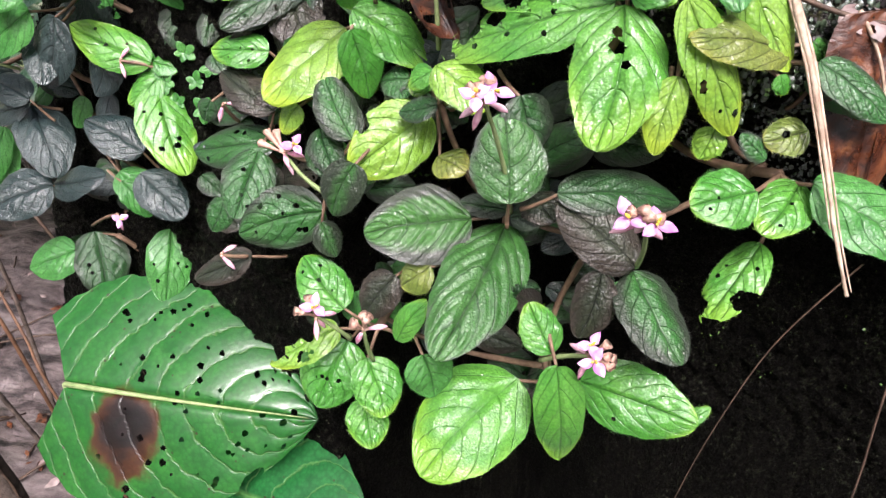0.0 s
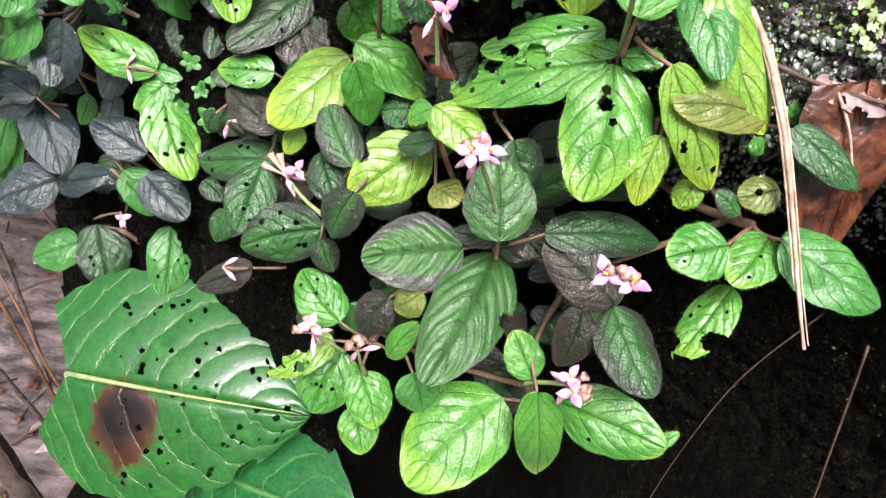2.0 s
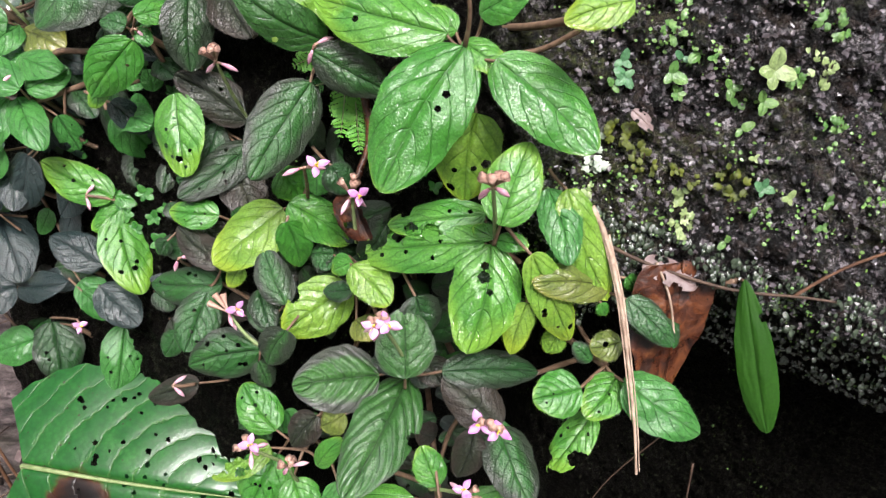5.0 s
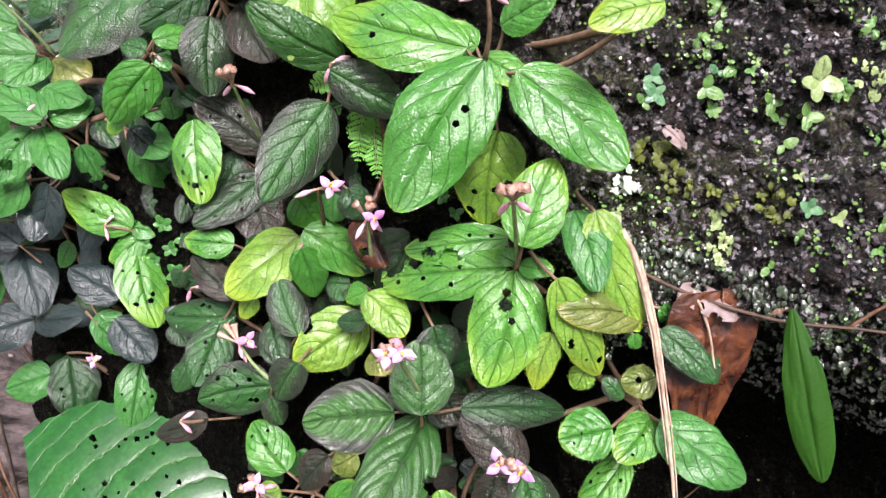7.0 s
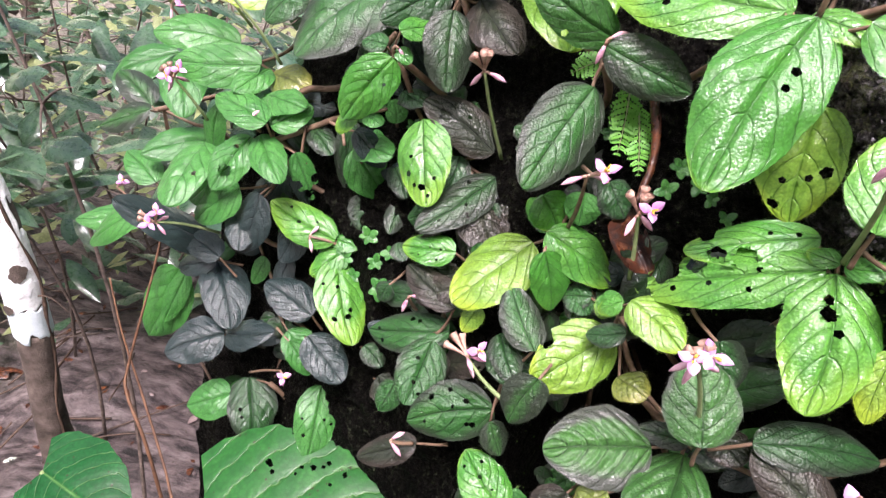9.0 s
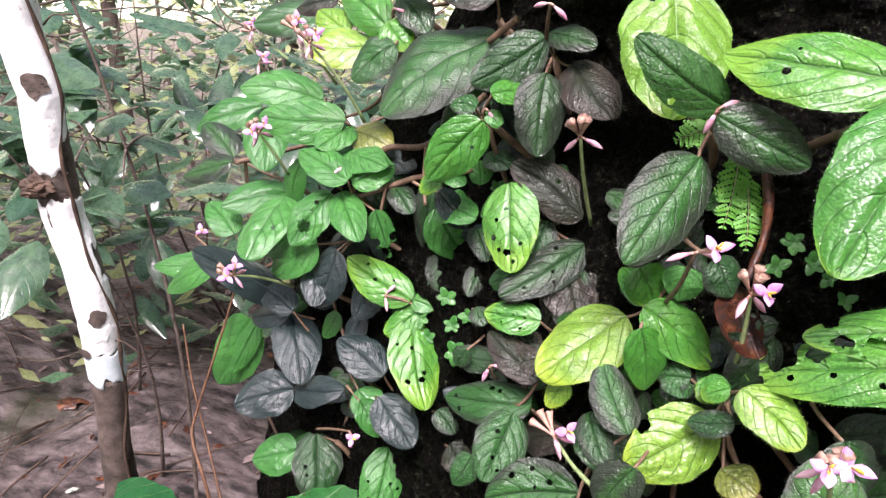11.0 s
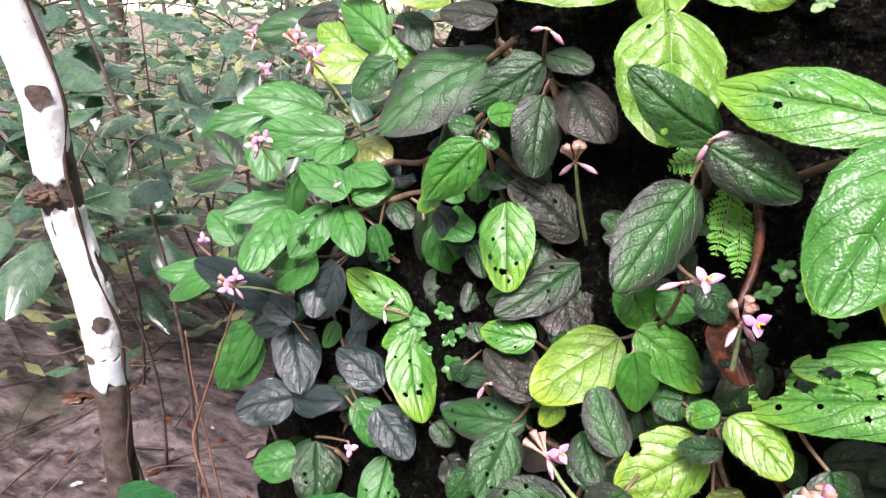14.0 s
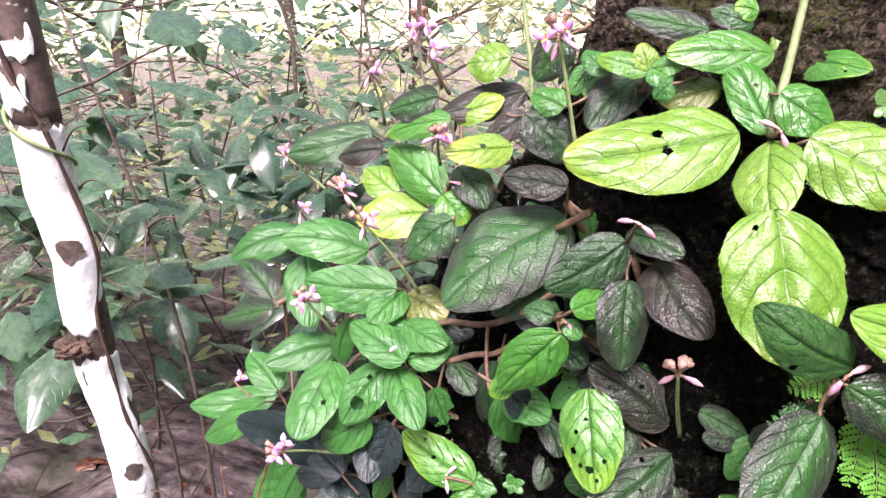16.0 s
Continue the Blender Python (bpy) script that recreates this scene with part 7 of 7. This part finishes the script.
def frond(base, tip, width, normal, pairs, mat, label, seed):
    """A small feathery fern frond: a rachis with leaflets on both sides, each cut into small lobes."""
    base, tip, normal = Vector(base), Vector(tip), Vector(normal).normalized()
    rnd = random.Random(seed)
    s = root("fern", base, label, "fern", "small ferns")
    axis = tip - base
    way = axis.normalized()
    side = way.cross(normal).normalized()
    mesh_part("rachis", *tube_arrays(arc((0, 0, 0), axis, normal * axis.length * 0.1, 8), [0.0005 - 0.00004 * k for k in range(9)], 5), GREEN_STEM, s)
    for k in range(pairs):
        v = (k + 0.6) / pairs
        at = axis * v + normal * axis.length * 0.1 * math.sin(math.pi * v)
        long = width * 0.5 * math.sin(math.pi * (0.18 + 0.8 * v)) ** 0.8 * rnd.uniform(0.85, 1.15)
        for sgn in (-1, 1):
            run = side * sgn * long + way * long * rnd.uniform(0.3, 0.65) - normal * long * rnd.uniform(-0.1, 0.3)
            dirn = run.normalized()
            off = dirn.cross(normal).normalized()
            verts, faces, uvs = [], [], []
            for j in range(5):
                foot = at + run * (0.12 + 0.2 * j)
                for turn in ((-1, 1) if j < 4 else (0,)):
                    end = foot + (dirn * 0.7 + off * turn) * long * (0.34 - 0.035 * j)
                    v2, f2, u2 = leaf_arrays(foot, end, long * 0.24, normal + off * rnd.uniform(-0.3, 0.3), 0, 0, 0.05, 0.1, 2, 0.2, 0.0, (1.1, 0.6), 2, 4, False, seed + k)
                    faces += [tuple(i + len(verts) for i in q) for q in f2]
                    verts += v2
                    uvs += u2
            mesh_part("leaflet", verts, faces, mat, s, "", uvs)


frond((-0.008, 0.318, 0.962), (-0.01, 0.306, 0.93), 0.014, (0.1, -0.85, 0.5), 11, FERN, "bright green small fern frond on dark rock", 1)
frond((-0.003, 0.315, 0.952), (0.001, 0.303, 0.922), 0.013, (0.0, -0.85, 0.5), 11, FERN, "bright green small fern frond on dark rock", 2)
frond((-0.018, 0.322, 0.972), (-0.036, 0.318, 0.964), 0.013, (0.1, -0.8, 0.6), 8, FERN, "bright green small fern frond on dark rock", 3)
frond((-0.02, 0.32, 0.955), (-0.04, 0.318, 0.945), 0.012, (0.1, -0.8, 0.6), 7, M, "small green fern frond behind a leaf", 4)

def tuft(x, z, wide, tall, count, size, mat, label, seed):
    """A patch of small lobed fan-shaped leaflets on thread stalks, lying close to the rock."""
    r = random.Random(seed)
    o = rock_point(x, z)
    t = root("fern", o, label, "fern", "small ferns")
    for k in range(count):
        a, d = r.uniform(0, 6.28), math.sqrt(r.random())
        px, pz = x + wide * d * math.cos(a), z + tall * d * math.sin(a)
        at = rock_point(px, pz, r.uniform(0.002, 0.005)) - o
        out = Vector((r.uniform(-0.5, 0.5), -0.85, r.uniform(0.1, 0.9))).normalized()
        right = out.cross(Vector((math.cos(a * 3), 0, math.sin(a * 3)))).normalized()
        up = right.cross(out)
        long = size * r.uniform(0.6, 1.2)
        lobes = r.choice((3, 3, 4, 5))
        verts = [at, at + up * long * 0.5 + out * long * 0.12]
        n = lobes * 4
        for i in range(n + 1):
            g = -1.25 + 2.5 * i / n
            reach = long * (0.72 + 0.28 * abs(math.sin(math.pi * lobes * i / n))) * (1 - 0.12 * g * g)
            verts.append(at + up * reach * math.cos(g) + right * reach * 0.75 * math.sin(g) - out * long * 0.1 * abs(g))
        faces = [(1, i + 2, i + 3) for i in range(n)] + [(0, 2, 1), (0, 1, n + 2)]
        mesh_part("leaflet", verts, faces, mat, t, "", [(0.5, 0.2)] * 2 + [(i / n, 0.8) for i in range(n + 1)])
    mesh_part("stalk", *tube_arrays(arc((0, 0.002, -tall * 0.8), (0, -0.003, tall * 0.8), (0.001, -0.001, 0), 6), [0.0004] * 7, 5), TWIG, t)


for k, (x, z, wide, tall, count, size, mat, label) in enumerate((
        (0.130, 0.969, 0.009, 0.006, 34, 0.0042, OLIVE, "olive green mossy fern patch on rock"), (0.137, 0.962, 0.004, 0.006, 16, 0.0038, OLIVE, "olive green mossy fern patch on rock"),
        (0.174, 0.965, 0.005, 0.008, 26, 0.0036, OLIVE, "olive green mossy fern patch on rock"), (0.153, 0.962, 0.010, 0.002, 16, 0.003, OLIVE, "olive green mossy fern patch on rock"),
        (0.1565, 0.951, 0.002, 0.0045, 9, 0.005, PALE_SEED, "pale yellow-green lobed sprig on rock"), (0.158, 0.942, 0.003, 0.0055, 12, 0.0045, PALE_SEED, "pale yellow-green lobed sprig on rock"),
        (0.145, 1.013, 0.005, 0.004, 18, 0.0036, SEED, "feathery green lobed sprig on rock"), (0.148, 1.025, 0.0025, 0.005, 10, 0.0034, SEED, "feathery green lobed sprig on rock"),
        (0.118, 0.953, 0.003, 0.006, 16, 0.0045, LICHEN, "white-frosted pale lobed sprig on the rock"), (0.1175, 0.964, 0.002, 0.004, 7, 0.0038, LICHEN, "white-frosted pale lobed sprig on the rock"),
        (0.116, 0.9425, 0.0015, 0.003, 6, 0.004, PALE_SEED, "pale yellow-green lobed sprig on rock"), (0.2, 1.034, 0.006, 0.006, 20, 0.004, SEED, "feathery green lobed sprig on rock"),
        (0.201, 1.016, 0.006, 0.006, 18, 0.0038, PALE_SEED, "pale yellow-green lobed sprig on rock"), (0.19, 1.01, 0.005, 0.004, 14, 0.0034, SEED, "feathery green lobed sprig on rock"),
        (0.207, 0.999, 0.006, 0.003, 14, 0.0038, SEED, "feathery green lobed sprig on rock"))):
    tuft(x, z, wide, tall, count, size, mat, label, 500 + k)


def moss():
    """Scattered tiny round leaves and moss cushions on the bare rock."""
    for part_no, (mat, count, label) in enumerate(((MOSS, 5200, "scattered tiny olive moss leaves on wet black rock"), (SEED, 4600, "clusters of tiny bright green leaves on black rock"))):
        r = random.Random(77 + part_no)
        verts, faces = [], []
        tufts = [(r.uniform(0.1, 0.34), r.uniform(0.9, 1.16)) for _ in range(46)] + [(r.uniform(0.22, 0.36), r.uniform(1.04, 1.19)) for _ in range(60)]
        for n in range(count):
            if part_no and n % 3:
                u, w = r.choice(tufts)
                x, z = u + r.gauss(0, 0.007), w + r.gauss(0, 0.005)
            else:
                x, z = (r.uniform(0.09, 0.36), r.uniform(0.86, 1.2)) if n % 2 else (r.uniform(-0.04, 0.36), r.uniform(0.6, 0.9))
                if noise.noise(Vector((x * 26, z * 26, 4))) < r.uniform(-0.25, 0.5):
                    continue
            c = rock_point(x, z, 0.001)
            size = r.uniform(0.0004, 0.0013) * (1.0 if n % 2 or part_no else 0.5)
            tilt = Vector((r.uniform(-0.6, 0.6), -0.8, r.uniform(0.0, 0.9))).normalized()
            a = tilt.cross(Vector((0, 0, 1))).normalized()
            b = tilt.cross(a)
            o = len(verts)
            verts.append(c + tilt * size * 0.2)
            for k in range(6):
                t = 2 * math.pi * k / 6
                verts.append(c + (a * math.cos(t) + b * math.sin(t) * 0.8) * size)
            faces += [(o, o + 1 + k, o + 1 + (k + 1) % 6) for k in range(6)]
        ob = mesh_part("rock_moss", verts, faces, mat)
        tagged(ob, label, "moss", kind="stuff")



def crumbs():
    """Small angular bits of weathered stone that stand out of the rock's face."""
    r = random.Random(321)
    verts, faces = [], []
    for n in range(14000):
        x, z = r.uniform(0.085, 0.37), r.uniform(0.905, 1.19)
        if noise.noise(Vector((x * 34, z * 34, 9))) < r.uniform(-0.45, 0.25):
            continue
        c = rock_point(x, z, 0.0)
        size = 0.0004 + 0.0011 * r.random() ** 2.5
        o = len(verts)
        turn = Matrix.Rotation(r.uniform(0, 6.28), 3, Vector((r.gauss(0, 1), r.gauss(0, 1), r.gauss(0, 1))).normalized())
        for sx, sy, sz in ((a, b, c) for a in (-1, 1) for b in (-1, 1) for c in (-1, 1)):
            q = Vector((sx * r.uniform(0.6, 1.3), sy * r.uniform(0.3, 0.8), sz * r.uniform(0.35, 0.8))) * size
            verts.append(c + turn @ q)
        faces += [tuple(o + k for k in f) for f in ((0, 1, 3, 2), (4, 6, 7, 5), (0, 4, 5, 1), (2, 3, 7, 6), (0, 2, 6, 4), (1, 5, 7, 3))]
    ob = mesh_part("stone_crumbs", verts, faces, CRUMB, smooth=False)
    tagged(ob, "loose grey-purple crumbs of weathered wet stone on the rock", "crumbs", kind="stuff")


def liverwort():
    """Overlapping wet scales on the dark rock under the overhang."""
    r = random.Random(654)
    verts, faces = [], []
    for n in range(9000):
        x = r.uniform(0.11, 0.4)
        z = 0.935 - 0.15 * r.random() ** 1.5
        if noise.noise(Vector((x * 40, z * 40, 2))) < r.uniform(-0.5, 0.3):
            continue
        c = rock_point(x, z, 0.0008)
        size = r.uniform(0.0007, 0.0016)
        out = Vector((r.uniform(-0.5, 0.3), -0.8, r.uniform(0.1, 0.9))).normalized()
        a = out.cross(Vector((r.uniform(-0.4, 0.4), 0, 1))).normalized()
        b = out.cross(a)
        o = len(verts)
        verts.append(c + out * size * 0.45)
        for k in range(7):
            t = 2 * math.pi * k / 7
            verts.append(c + (a * math.cos(t) + b * math.sin(t) * 1.3) * size)
        faces += [(o, o + 1 + k, o + 1 + (k + 1) % 7) for k in range(7)]
    ob = mesh_part("liverwort", verts, faces, SCALES)
    tagged(ob, "dark grey-green wet liverwort scales on black rock", "liverwort", kind="stuff")


moss()
crumbs()
liverwort()
